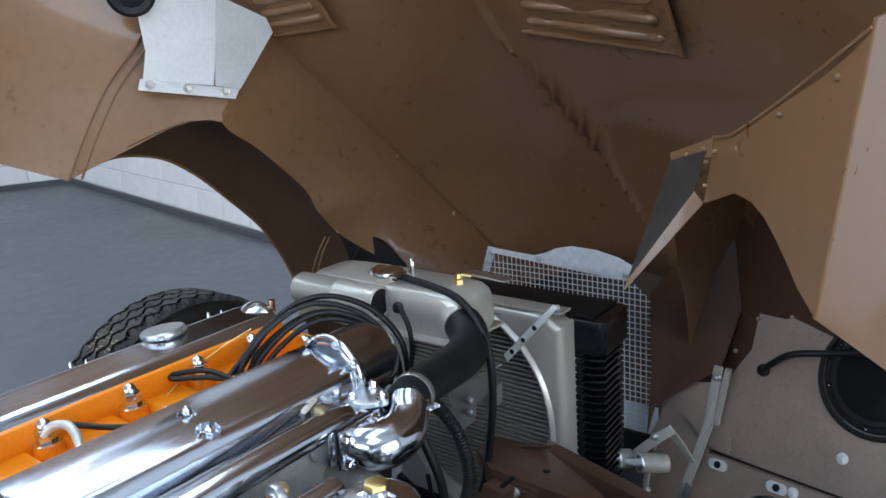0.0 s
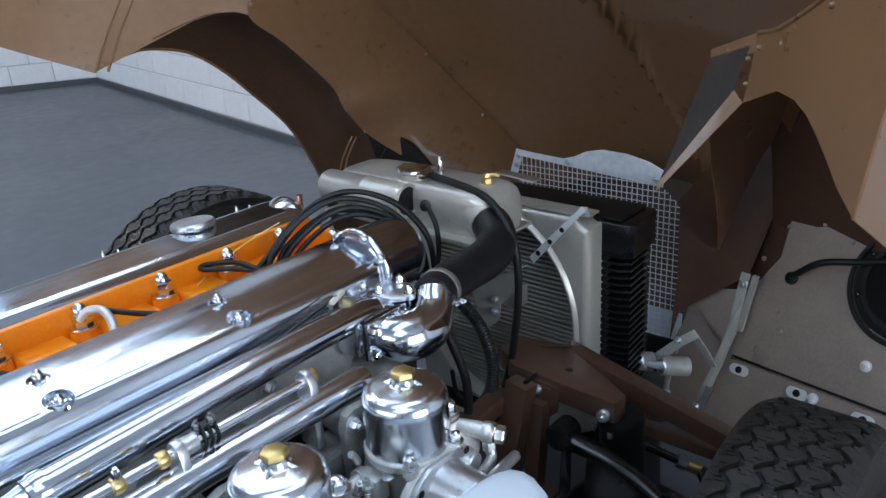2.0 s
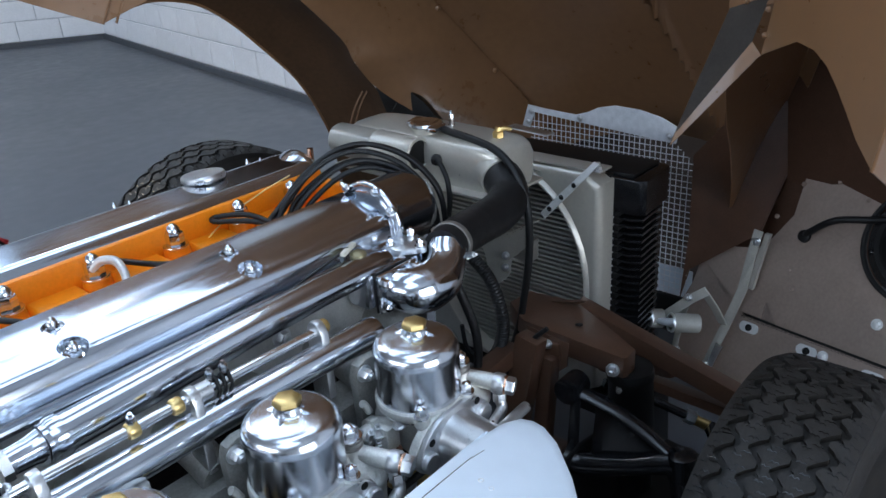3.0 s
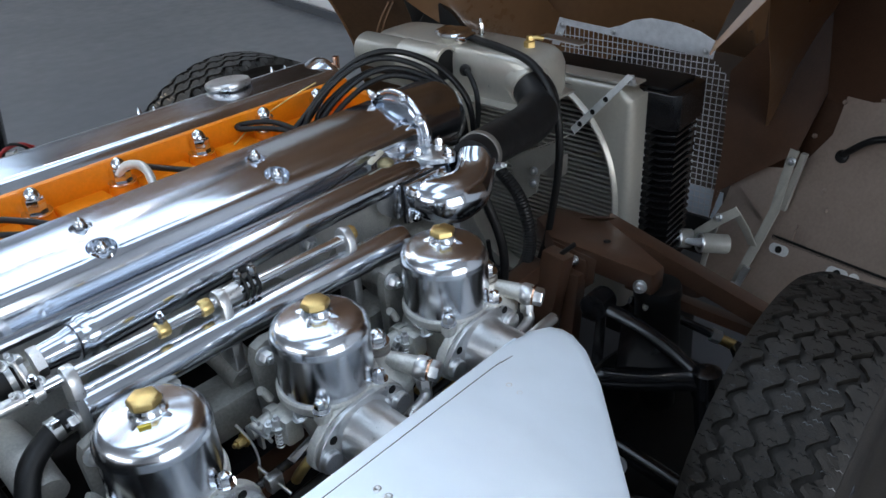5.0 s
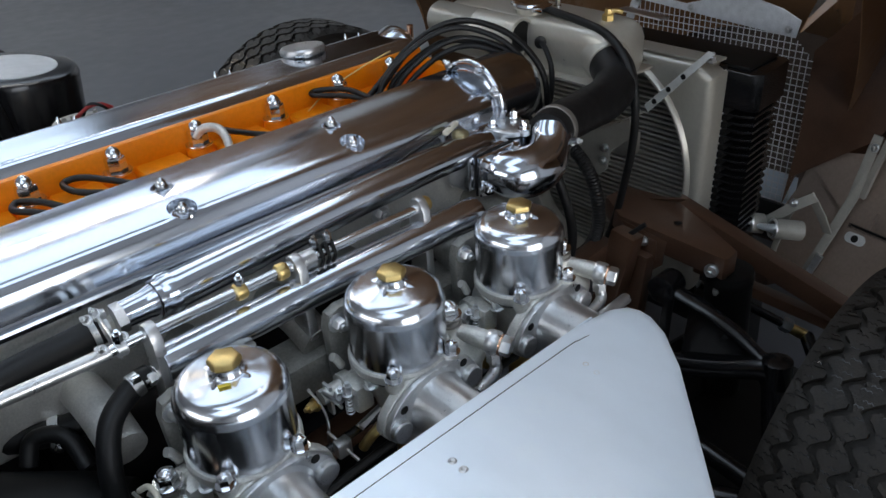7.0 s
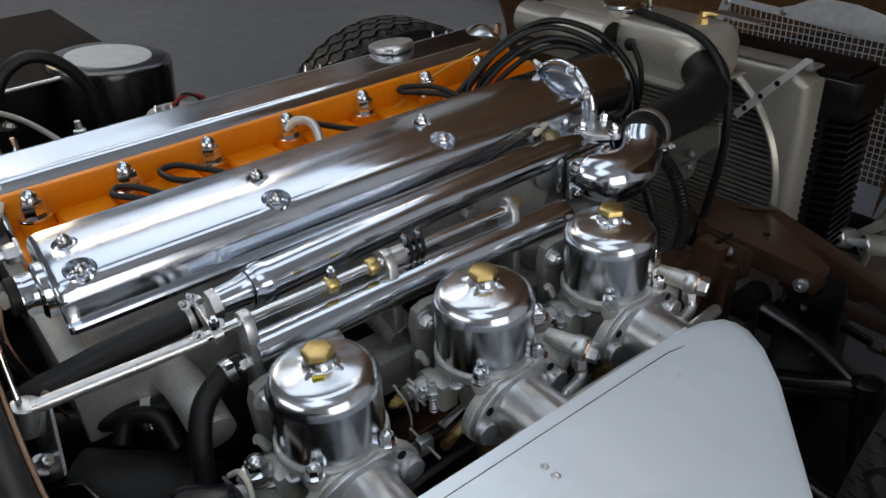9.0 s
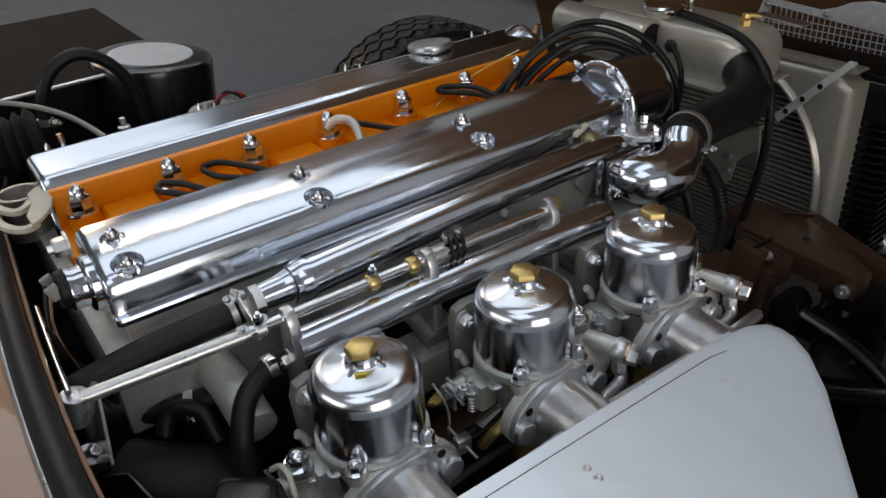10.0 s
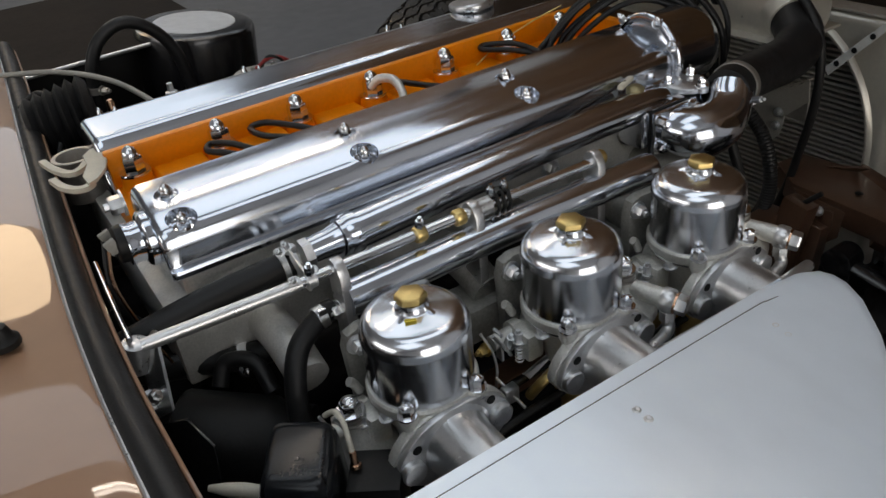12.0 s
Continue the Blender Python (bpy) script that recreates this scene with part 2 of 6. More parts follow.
def sheet(bm, grid, thick):
    """A thin skin from a grid of points, with thickness."""
    m, n = len(grid), len(grid[0])
    P = [[Vector(p) for p in row] for row in grid]
    N = [[None] * n for _ in range(m)]
    for i in range(m):
        for j in range(n):
            a = P[min(i + 1, m - 1)][j] - P[max(i - 1, 0)][j]
            b = P[i][min(j + 1, n - 1)] - P[i][max(j - 1, 0)]
            N[i][j] = a.cross(b).normalized()
    A = [[bm.verts.new(p) for p in row] for row in P]
    C = [[bm.verts.new(P[i][j] + N[i][j] * thick) for j in range(n)] for i in range(m)]
    for i in range(m - 1):
        for j in range(n - 1):
            bm.faces.new((A[i][j], A[i][j + 1], A[i + 1][j + 1], A[i + 1][j]))
            bm.faces.new((C[i][j], C[i + 1][j], C[i + 1][j + 1], C[i][j + 1]))
    for i in range(m - 1):
        for j in (0, n - 1):
            bm.faces.new((A[i][j], A[i + 1][j], C[i + 1][j], C[i][j]))
    for j in range(n - 1):
        for i in (0, m - 1):
            bm.faces.new((A[i][j], A[i][j + 1], C[i][j + 1], C[i][j]))
    return bm


def ruled(a, b, m=2, n=6):
    """Grid between two curves given by points."""
    A, C = smooth_path(a, n), smooth_path(b, n)
    k = min(len(A), len(C))
    return [[A[i].lerp(C[i], j / m) for j in range(m + 1)] for i in range(k)]


def flip(p):
    return (p[0], 2 * YC - p[1], p[2])

# ---- room ----
bm = B()
box(bm, (-1, 1.5, G - 0.05), (24, 24, 0.1))
solid("floor", bm, FLOOR, "blue-grey painted concrete garage floor, slightly dusty", "floor", kind="structure")
CORNER, WA, WB = Vector((3.90, 8.29, G)), Vector((-0.868, 0.496, 0)).normalized(), Vector((-0.193, -0.981, 0)).normalized()


def wall(name, a, d, length, height, label):
    n = Vector((-d.y, d.x, 0))
    if n.dot(Vector((0, 1, 0)) - a) > 0:
        n = -n
    bm = B()
    prism(bm, [a, a + d * length, a + d * length + Vector((0, 0, height)), a + Vector((0, 0, height))], n * 0.2)
    return solid(name, bm, MORTAR, label, "wall", kind="structure"), n


wall_left, n_left = wall("wall_left", CORNER, WA, 9.0, 3.6, "white painted blockwork garage wall")
wall_front, n_front = wall("wall_front", CORNER, WB, 13.0, 3.6, "white painted blockwork garage wall behind the car")
for nm, d, n in (("skirting_left", WA, n_left), ("skirting_front", WB, n_front)):
    bm = B()
    L = 8.9 if nm == "skirting_left" else 12.9
    q = [CORNER - n * 0.013 + Vector((0, 0, 0)), CORNER + d * L - n * 0.013]
    prism(bm, [q[0], q[1], q[1] + Vector((0, 0, 0.055)), q[0] + Vector((0, 0, 0.055))], -n * 0.02)
    solid(nm, bm, SKIRT, "dark grey painted skirting strip along the wall", "skirting", kind="structure")
bm = B()
box(bm, (-6.1, 2.0, G + 1.8), (0.2, 15, 3.6))
solid("wall_rear", bm, SHADE_WALL, "pale painted garage wall", "wall", kind="structure")
bm = B()
for x0, x1, z0, z1 in ((-6.2, -2.0, 0, 3.6), (0.8, 3, 0, 3.6), (-2.0, 0.8, 2.9, 3.6)):
    box(bm, ((x0 + x1) / 2, -4.6, G + (z0 + z1) / 2), (x1 - x0, 0.2, z1 - z0))
solid("wall_door", bm, SHADE_WALL, "pale painted garage wall with an open doorway", "wall", kind="structure")
bm = B()
box(bm, (-1, 2.5, G + 3.65), (16, 20, 0.1))
solid("ceiling", bm, CEIL, "white painted garage ceiling", "ceiling", kind="structure")
for i, (x, y) in enumerate(((0.6, 2.8), (1.9, 0.9))):
    t = thing("ceiling_light", (x, y, G + 3.6), "white ceiling tube light fitting, switched on", "ceiling light", "ceiling lights")
    bm = B()
    box(bm, (x, y, G + 3.553), (1.5, 0.16, 0.04), bevel=0.008)
    part("housing", bm, CEIL, t)
    for dy in (-0.04, 0.04):
        bm = B()
        cyl(bm, (x - 0.72, y + dy, G + 3.515), (x + 0.72, y + dy, G + 3.515), 0.018, 6)
        part("tube", bm, TUBE_LIGHT, t)

# the panel at (-1.9, -1.5) is an added unseen fill behind the camera
for x, y, sx, sy in ((1.0, -0.05, 4.6, 1.0), (1.0, 1.85, 4.6, 1.0), (1.0, 3.75, 4.6, 1.0), (-1.9, -1.5, 2.4, 2.0), (0.1, 7.9, 3.6, 2.7)):
    t = thing("skylight", (x, y, G + 3.59), "bright translucent daylight panel in the ceiling", "skylight", "skylights")
    part("panel", box(B(), (x, y, G + 3.585), (sx, sy, 0.02)), SKYLIGHT, t)
    for dx, dy, fx, fy in ((0, sy / 2 + 0.03, sx + 0.12, 0.06), (0, -sy / 2 - 0.03, sx + 0.12, 0.06), (sx / 2 + 0.03, 0, 0.06, sy), (-sx / 2 - 0.03, 0, 0.06, sy)):
        part("frame_bar", box(B(), (x + dx, y + dy, G + 3.58), (fx, fy, 0.04), bevel=0.004), CEIL, t)

t = thing("high_bay_lamp", (-0.35, 5.6, G + 3.6), "round warm white high bay lamp hanging from the ceiling", "ceiling lamp")
bm = B()
lathe(bm, (-0.35, 5.6, G + 3.6), (0, 0, -1), [(0, 0.05), (0.06, 0.10), (0.11, 0.56), (0.16, 0.80), (0.17, 0.80)], 40)
part("shade", bm, CEIL, t)
bm = B()
lathe(bm, (-0.35, 5.6, G + 3.428), (0, 0, -1), [(0, 0.78), (0.006, 0.77), (0.008, 0.6)], 40)
part("diffuser", bm, WARM_LAMP, t)

# ---- engine ----
engine = thing("engine", (0.03, YC, G + 0.05), "straight six twin cam engine with orange head and polished covers", "engine")
X0, X1 = -0.350, 0.385     # near cover
XF = 0.452                 # front end of the longer far cover
SECTION = [(0.207, 0.8275), (0.2045, 0.830), (0.2040, 0.835), (0.2055, 0.838), (0.211, 0.8395), (0.2122, 0.8415), (0.2125, 0.860), (0.2145, 0.869), (0.218, 0.875)]
SECTION += [(0.222 + 0.00394 * k, 0.879 + 0.0155 * (1 - (1 - k / 24) ** 2.2)) for k in range(25)]
SECTION += [(0.321, 0.8935), (0.328, 0.890), (0.332, 0.884), (0.334, 0.872), (0.334, 0.842), (0.338, 0.840), (0.338, 0.806)]
NUT_X = (-0.32, -0.105, 0.131)


def cover_ring(x, k, mirror):
    ring = []
    for i, (y, z) in enumerate(SECTION):
        if mirror and i > 8 and z > 0.875:
            f = (y - 0.222) / 0.1
            z = 0.8935 - 0.001 * f - 0.0135 * max(0.0, 1 - f / 0.14) ** 2.2 - 0.012 * max(0.0, (f - 0.9) / 0.12) ** 2
        elif y > 0.318:
            y -= 0.007
        y, z = 0.27 + (y - 0.27) * (1 - 0.10 * k), 0.8415 + (z - 0.8415) * (1 - 0.35 * k) if z > 0.842 else z
        ring.append((x, 2 * YC - y if mirror else y, z))
    return ring


def cam_cover(mirror):
    bm = B()
    steps = [(X0, 0.60), (X0 + 0.001, 0.36), (X0 + 0.003, 0.18), (X0 + 0.006, 0.07), (X0 + 0.010, 0.015), (X0 + 0.015, 0)]
    xe = XF if mirror else X1
    steps += [(X0 + 0.03 + (xe - X0 - 0.05) * k / 40, 0) for k in range(41)] + [(xe - 0.015, 0), (xe - 0.006, 0.03), (xe, 0.1)]
    skin(bm, [cover_ring(x, k, mirror) for x, k in steps])
    return part("cam_cover", bm, POLISH, engine, "mirror-polished aluminium cam cover", smooth=60)


def carve(ob, bm):
    """Cut the shape in bm out of a part."""
    tool = part("tool", bm, POLISH, engine)
    cutter = ob.modifiers.new("cut", "BOOLEAN")
    cutter.operation, cutter.solver, cutter.object = "DIFFERENCE", "EXACT", tool
    me = bpy.data.meshes.new_from_object(ob.evaluated_get(bpy.context.evaluated_depsgraph_get()))
    ob.modifiers.clear()
    bpy.data.objects.remove(tool)
    shape = B()
    shape.from_mesh(me)
    for f in shape.faces:
        f.smooth = True
    for e in shape.edges:
        e.smooth = not (len(e.link_faces) == 2 and e.calc_face_angle(0) > radians(30))
    shape.to_mesh(me)
    shape.free()
    ob.data = me


near_cover = cam_cover(False)
bm = B()
for x in NUT_X:
    lathe(bm, (x, 0.233, 0.8705), (0, -0.10, 1), [(0, 0.0125), (0.0006, 0.0143), (0.002, 0.0155), (0.004, 0.0160), (0.04, 0.0175)], 32)
    lathe(bm, (x, 0.277, 0.8860), (0, -0.12, 1), [(0, 0.0095), (0.0006, 0.0115), (0.002, 0.0125), (0.03, 0.0150)], 32)
carve(near_cover, bm)
far_cover = cam_cover(True)
for x in NUT_X:
    for y, z in ((0.277, 0.8862), (0.233, 0.8706)):
        bm = dome_nut(B(), (x, y, z), (0, -0.16, 1), 0.0076, 0.009, 0.009)
        part("dome_nut", bm, CHROME, near_cover, "chrome dome nut")
for x in (-0.30, -0.09, 0.155, 0.41):
    for dx, y in ((0, 0.575), (-0.018, 0.59)):
        bm = dome_nut(B(), (x + dx, y, 0.868), (0, 0.2, 1), 0.006, 0.012, 0.016)
        part("dome_nut", bm, CHROME, far_cover, "chrome dome nut")
bm = B()
lathe(bm, (0.288, 0.572, 0.880), (0, 0.1, 1), [(-0.01, 0.026), (0.012, 0.026), (0.013, 0.036), (0.015, 0.0375), (0.021, 0.0375), (0.024, 0.035), (0.025, 0.024), (0.023, 0.021)], 40)
part("oil_filler_cap", bm, SATIN, engine, "ribbed polished alloy oil filler cap")
bm = B()
lathe(bm, (XF - 0.03, 0.540, 0.846), (1, 0, 0), [(0, 0.044), (0.018, 0.052), (0.030, 0.0575), (0.036, 0.0585), (0.042, 0.0570), (0.052, 0.0500), (0.060, 0.036), (0.064, 0.016), (0.065, 0.0)], 40)
part("cover_end", bm, POLISH, far_cover)
bm = B()
tube(bm, [(0.475, 0.52, 0.85), (0.478, 0.52, 0.905)], 0.006, 10, 2)
part("breather_stub", bm, COPPER, engine, "copper-tinted stub pipe")

# cylinder head and the orange valley
bm = B()
box(bm, (0.018, YC, 0.752), (0.775, 0.405, 0.106), bevel=0.006)
head = part("cylinder_head", bm, CAST, engine, "grey cast aluminium cylinder head")
for y in (0.271, 2 * YC - 0.271):
    part("cam_carrier", box(B(), (0.026, y, 0.815), (0.735, 0.116, 0.0255), bevel=0.002), CAST, head)
for x in (-0.29, -0.14, 0.0, 0.14, 0.28):
    part("side_nut", bolt(B(), (x, 0.2015, 0.786), (0, -1, 0), 0.010, 0.010), ZINC, head)
STUDS = (-0.318, -0.205, -0.093, 0.025, 0.151, 0.268, 0.375)
bm = B()
box(bm, (0.0535, YC, 0.812), (0.798, 0.140, 0.044), bevel=0.005)
for a, b in zip(STUDS, STUDS[1:]):
    m = (a + b) / 2
    rings = []
    for h, k in ((0.834, 1.0), (0.842, 0.93), (0.8455, 0.84)):
        w, d0, d1 = (b - a) / 2 - 0.02, 0.372 + (1 - k) * 0.05, 0.472
        w *= k
        rings.append([(m - w, d0 + 0.012, h), (m - w + 0.012, d0, h), (m + w - 0.012, d0, h), (m + w, d0 + 0.012, h), (m + w, d1, h), (m - w, d1, h)])
    skin(bm, rings)
for x in STUDS:
    lathe(bm, (x, 0.452, 0.825), (0, 0, 1), [(0, 0.022), (0.018, 0.020), (0.0255, 0.0185), (0.0265, 0.015)], 20)
    lathe(bm, (x + 0.004, 0.366, 0.825), (0, 0, 1), [(0, 0.020), (0.014, 0.018), (0.016, 0.014)], 20)
box(bm, (0.0535, 0.4705, 0.852), (0.798, 0.0125, 0.06), bevel=0.003)
box(bm, (-0.342, YC - 0.01, 0.79), (0.02, 0.13, 0.09), bevel=0.012)
box(bm, (-0.352, 0.203, 0.793), (0.03, 0.016, 0.024), bevel=0.003)
box(bm, (0.445, YC + 0.01, 0.825), (0.02, 0.13, 0.09), bevel=0.008)
part("head_valley", bm, ORANGE, engine, "glossy orange enamelled head between the cam covers", smooth=35)
for x in STUDS:
    bm = B()
    lathe(bm, (x, 0.452, 0.8515), (0, 0, 1), [(0, 0.0195), (0.002, 0.0195)], 20)
    dome_nut(bm, (x, 0.452, 0.8535), (0, 0, 1), 0.0138, 0.019, 0.014)
    part("head_nut", bm, CHROME, engine, "chrome dome nut")
    bm = dome_nut(B(), (x + 0.004, 0.366, 0.842), (0, 0, 1), 0.0115, 0.016, 0.012)
    part("head_nut", bm, CHROME, engine, "chrome dome nut")
for x in (-0.19, -0.10, 0.105, 0.265):
    bm = B()
    lathe(bm, (x, 0.366, 0.845), (0.3, -0.5, 1), [(0, 0.006), (0.012, 0.006), (0.016, 0.004), (0.03, 0.0035)], 10)
    part("spark_plug", bm, LENS, engine, "white spark plug top")

bm = B()
box(bm, (0.03, YC, 0.50), (0.70, 0.27, 0.42), bevel=0.02)
box(bm, (0.03, YC, 0.27), (0.66, 0.24, 0.16), bevel=0.03)
part("engine_block", bm, BLACK, engine)
manifold = part("inlet_manifold", box(B(), (0.065, 0.11, 0.70), (0.55, 0.06, 0.05), bevel=0.012), DARK_CAST, engine, "cast alloy inlet manifold, toned dark for the shade around it")
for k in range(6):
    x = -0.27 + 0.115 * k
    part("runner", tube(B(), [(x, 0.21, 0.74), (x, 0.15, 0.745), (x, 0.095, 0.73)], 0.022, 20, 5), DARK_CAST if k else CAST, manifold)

# end ring and dark round housing ahead of the near cover
RC = Vector((0.378, 0.268, 0.852))
bm = B()
rings = []
for k in range(49):
    a = radians(-28 + 236 * k / 48)
    d = Vector((0, -math.cos(a), math.sin(a)))
    rings.append([RC + Vector((dx, 0, 0)) + d * r for dx, r in ((-0.003, 0.056), (-0.004, 0.0625), (-0.0025, 0.0655), (0.001, 0.0672), (0.005, 0.0672), (0.009, 0.0650), (0.010, 0.0620), (0.010, 0.055))])
skin(bm, rings)
front_ring = part("end_flange", bm, POLISH, engine, "polished end flange ring")
for a in (30, 66, 128):
    d = Vector((-0.5, -math.cos(radians(a)), math.sin(radians(a)))).normalized()
    p = RC + Vector((-0.004, -0.062 * math.cos(radians(a)), 0.062 * math.sin(radians(a))))
    part("flange_nut", dome_nut(B(), p, d, 0.0066, 0.007, 0.007), CHROME, front_ring)
part("flange_face", lathe(B(), RC, (1, 0, 0), [(-0.0030, 0.036), (-0.0030, 0.054), (-0.0010, 0.0585), (0.004, 0.0600)], 48), POLISH, engine)
bm = B()
lathe(bm, RC + Vector((0.010, 0.002, 0)), (1, 0.08, -0.05), [(0, 0.060), (0.07, 0.060), (0.09, 0.056), (0.105, 0.045), (0.11, 0.02)], 48)
part("end_housing", bm, POLISH, engine, "round polished housing at the front of the head")
bm = B()
box(bm, (0.47, YC + 0.02, 0.62), (0.07, 0.3, 0.36), bevel=0.02)
part("timing_cover", bm, SATIN_BLACK, engine)

# water rail and thermostat
rail = part("water_rail", tube(B(), [(-0.178, 0.170, 0.826), (-0.165, 0.170, 0.827), (0.0, 0.173, 0.832), (0.15, 0.176, 0.836), (0.285, 0.180, 0.834), (0.318, 0.182, 0.828)], 0.0215, 24, 4), POLISH, engine, "polished alloy coolant rail")
bm = B()
lathe(bm, (-0.165, 0.170, 0.827), (-1, 0, -0.03), [(-0.006, 0.0235), (0.006, 0.0235), (0.012, 0.019), (0.028, 0.0155), (0.05, 0.0145)], 24)
part("reducer", bm, POLISH, rail)
bm = B()
lathe(bm, (-0.214, 0.169, 0.825), (-1, 0.05, -0.05), [(0, 0.0165), (0.010, 0.0165)], 6)
part("union_nut", bm, ZINC, rail)
bm = B()
for h in (0.0, 0.012):
    lathe(bm, (-0.232 - h, 0.1695, 0.823), (-1, 0.05, -0.08), [(0, 0.0175), (0.006, 0.0175), (0.0061, 0.0155)], 20)
box(bm, (-0.238, 0.163, 0.841), (0.012, 0.008, 0.008), bevel=0.0015)
bolt(bm, (-0.241, 0.162, 0.844), (-0.4, -0.3, 1), 0.0042, 0.007)
part("hose_clip", bm, ZINC, rail)
bm = B()
lathe(bm, (0.278, 0.186, 0.832), (0, 0, 1), [(-0.01, 0.018), (0.014, 0.016), (0.015, 0.013)], 6)
part("sender_base", bm, CAST, rail)
bm = B()
lathe(bm, (0.278, 0.188, 0.846), (0, 0, 1), [(0, 0.010), (0.006, 0.012), (0.012, 0.012), (0.016, 0.007)], 14)
part("sender", bm, mat("dull_brass", (0.33, 0.28, 0.16), 0.42, 0.8, 0.2, 60), rail, "brass temperature sender")
bm = B()
box(bm, (0.268, 0.196, 0.866), (0.040, 0.008, 0.006), (0, 0, 24), 0.002)
part("connector", bm, CREAM, rail, "cream plastic wire connector")
thermo = part("thermostat_housing", lathe(B(), (0.364, 0.184, 0.787), (0, 0, 1), [(0, 0.034), (0.03, 0.034), (0.04, 0.03), (0.044, 0.03)], 28), POLISH, engine, "polished thermostat housing")
bm = B()
lathe(bm, (0.370, 0.182, 0.835), (0, 0, 1), [(0, 0.030), (0.006, 0.030), (0.008, 0.027)], 3 * 10)
for k in range(3):
    a = radians(30 + 120 * k)
    lathe(bm, (0.370 + 0.026 * math.cos(a), 0.182 + 0.026 * math.sin(a), 0.835), (0, 0, 1), [(0, 0.010), (0.007, 0.010)], 14)
part("housing_lid", bm, SATIN, thermo, "satin alloy three-bolt lid")
for k in range(3):
    a = radians(30 + 120 * k)
    part("lid_bolt", bolt(B(), (0.370 + 0.026 * math.cos(a), 0.182 + 0.026 * math.sin(a), 0.842), (0, 0, 1), 0.0058, 0.009), CHROME, thermo)
bm = B()
box(bm, (0.303, 0.1785, 0.809), (0.085, 0.043, 0.054), bevel=0.007)
part("housing_joint", bm, POLISH, thermo, smooth=50)
part("gasket", box(B(), (0.311, 0.1560, 0.8035), (0.074, 0.0026, 0.060), bevel=0.001), RUBBER, thermo)
bm = B()
box(bm, (0.311, 0.1505, 0.8035), (0.073, 0.0080, 0.059), bevel=0.003)
tube(bm, [(0.308, 0.152, 0.803), (0.311, 0.140, 0.802), (0.319, 0.127, 0.800), (0.338, 0.119, 0.799), (0.366, 0.119, 0.802), (0.393, 0.128, 0.815), (0.412, 0.139, 0.834)], [0.0275, 0.0315, 0.0345, 0.0360, 0.0350, 0.0310, 0.0285], 36, 6)
part("outlet_elbow", bm, POLISH, thermo, "mirror-polished outlet elbow", smooth=50)
for p in ((0.281, 0.1465, 0.822), (0.341, 0.1465, 0.826), (0.281, 0.1465, 0.786)):
    part("elbow_bolt", bolt(B(), p, (0, -1, 0), 0.0068, 0.010), CHROME, thermo)

# balance tube with its brackets
log_tube = part("balance_tube", tube(B(), [(-0.205, 0.100, 0.799), (-0.195, 0.100, 0.799), (0.0, 0.099, 0.800), (0.19, 0.092, 0.801), (0.205, 0.092, 0.801)], [0.017, 0.0195, 0.0195, 0.0195, 0.0195, 0.014], 24, 5), POLISH, engine, "polished alloy balance tube")
for x in (-0.213, -0.048, 0.128):
    bm = B()
    prism(bm, [(x - 0.006, 0.090, 0.742), (x - 0.006, 0.122, 0.742), (x - 0.006, 0.118, 0.835)] + [(x - 0.006, 0.105 + 0.0115 * math.cos(radians(a)), 0.836 + 0.0115 * math.sin(radians(a))) for a in (30, 60, 90, 120, 150)] + [(x - 0.006, 0.090, 0.832)], (0.012, 0, 0), 0.0025)
    part("bracket", bm, SATIN, log_tube)
for x in (-0.14, 0.04):
    bm = B()
    lathe(bm, (x, 0.085, 0.785), (0, -0.2, -1), [(0, 0.018), (0.03, 0.016), (0.034, 0.01), (0.055, 0.004)], 14)
    part("drain_boss", bm, CAST, log_tube)
part("side_nut", bolt(B(), (-0.219, 0.108, 0.786), (-1, -0.2, 0), 0.0075, 0.008), ZINC, log_tube)

# throttle linkage
link = thing("throttle_linkage", (-0.1, 0.105, 0.80), "bright steel throttle rod with brass clips on carburettors", "throttle linkage")
part("rod", tube(B(), [(-0.402, 0.1155, 0.834), (-0.396, 0.115, 0.834), (-0.264, 0.106, 0.835), (-0.258, 0.106, 0.835)], [0.0045, 0.0068, 0.0068, 0.005], 16, 3), SATIN, link, "satin alloy rod")
part("rod", tube(B(), [(-0.262, 0.107, 0.835), (0.0, 0.105, 0.835), (0.142, 0.104, 0.833)], 0.0058, 12, 3), CHROME, link)
for x in (-0.116, -0.066, 0.136):
    bm = B()
    lathe(bm, (x - 0.006, 0.105, 0.835), (1, 0, 0), [(0, 0.0085), (0.002, 0.0095), (0.010, 0.0095), (0.012, 0.0085)], 14)
    part("brass_collar", bm, BRASS, link, "brass collar")
for x in (-0.113, -0.24):
    part("clamp_screw", bolt(B(), (x - 0.003, 0.104, 0.843), (0, -0.2, 1), 0.0048, 0.010, False), CHROME, link)
bm = B()
lathe(bm, (-0.046, 0.105, 0.835), (1, 0, 0), [(0, 0.0105), (0.02, 0.0105), (0.021, 0.007)], 16)
part("coupling", bm, SATIN, link)
bm = B()
for x in (-0.020, -0.012, -0.004):
    tube(bm, [(x, 0.115, 0.829), (x + 0.003, 0.105, 0.845), (x + 0.002, 0.097, 0.832), (x, 0.100, 0.822)], 0.0021, 8, 5)
part("return_spring", bm, SATIN_BLACK, link, "black clamp springs")
for x in (-0.022, -0.004):
    part("spring_screw", bolt(B(), (x, 0.106, 0.845), (0, -0.1, 1), 0.0048, 0.010, False), CHROME, link)
bm = B()
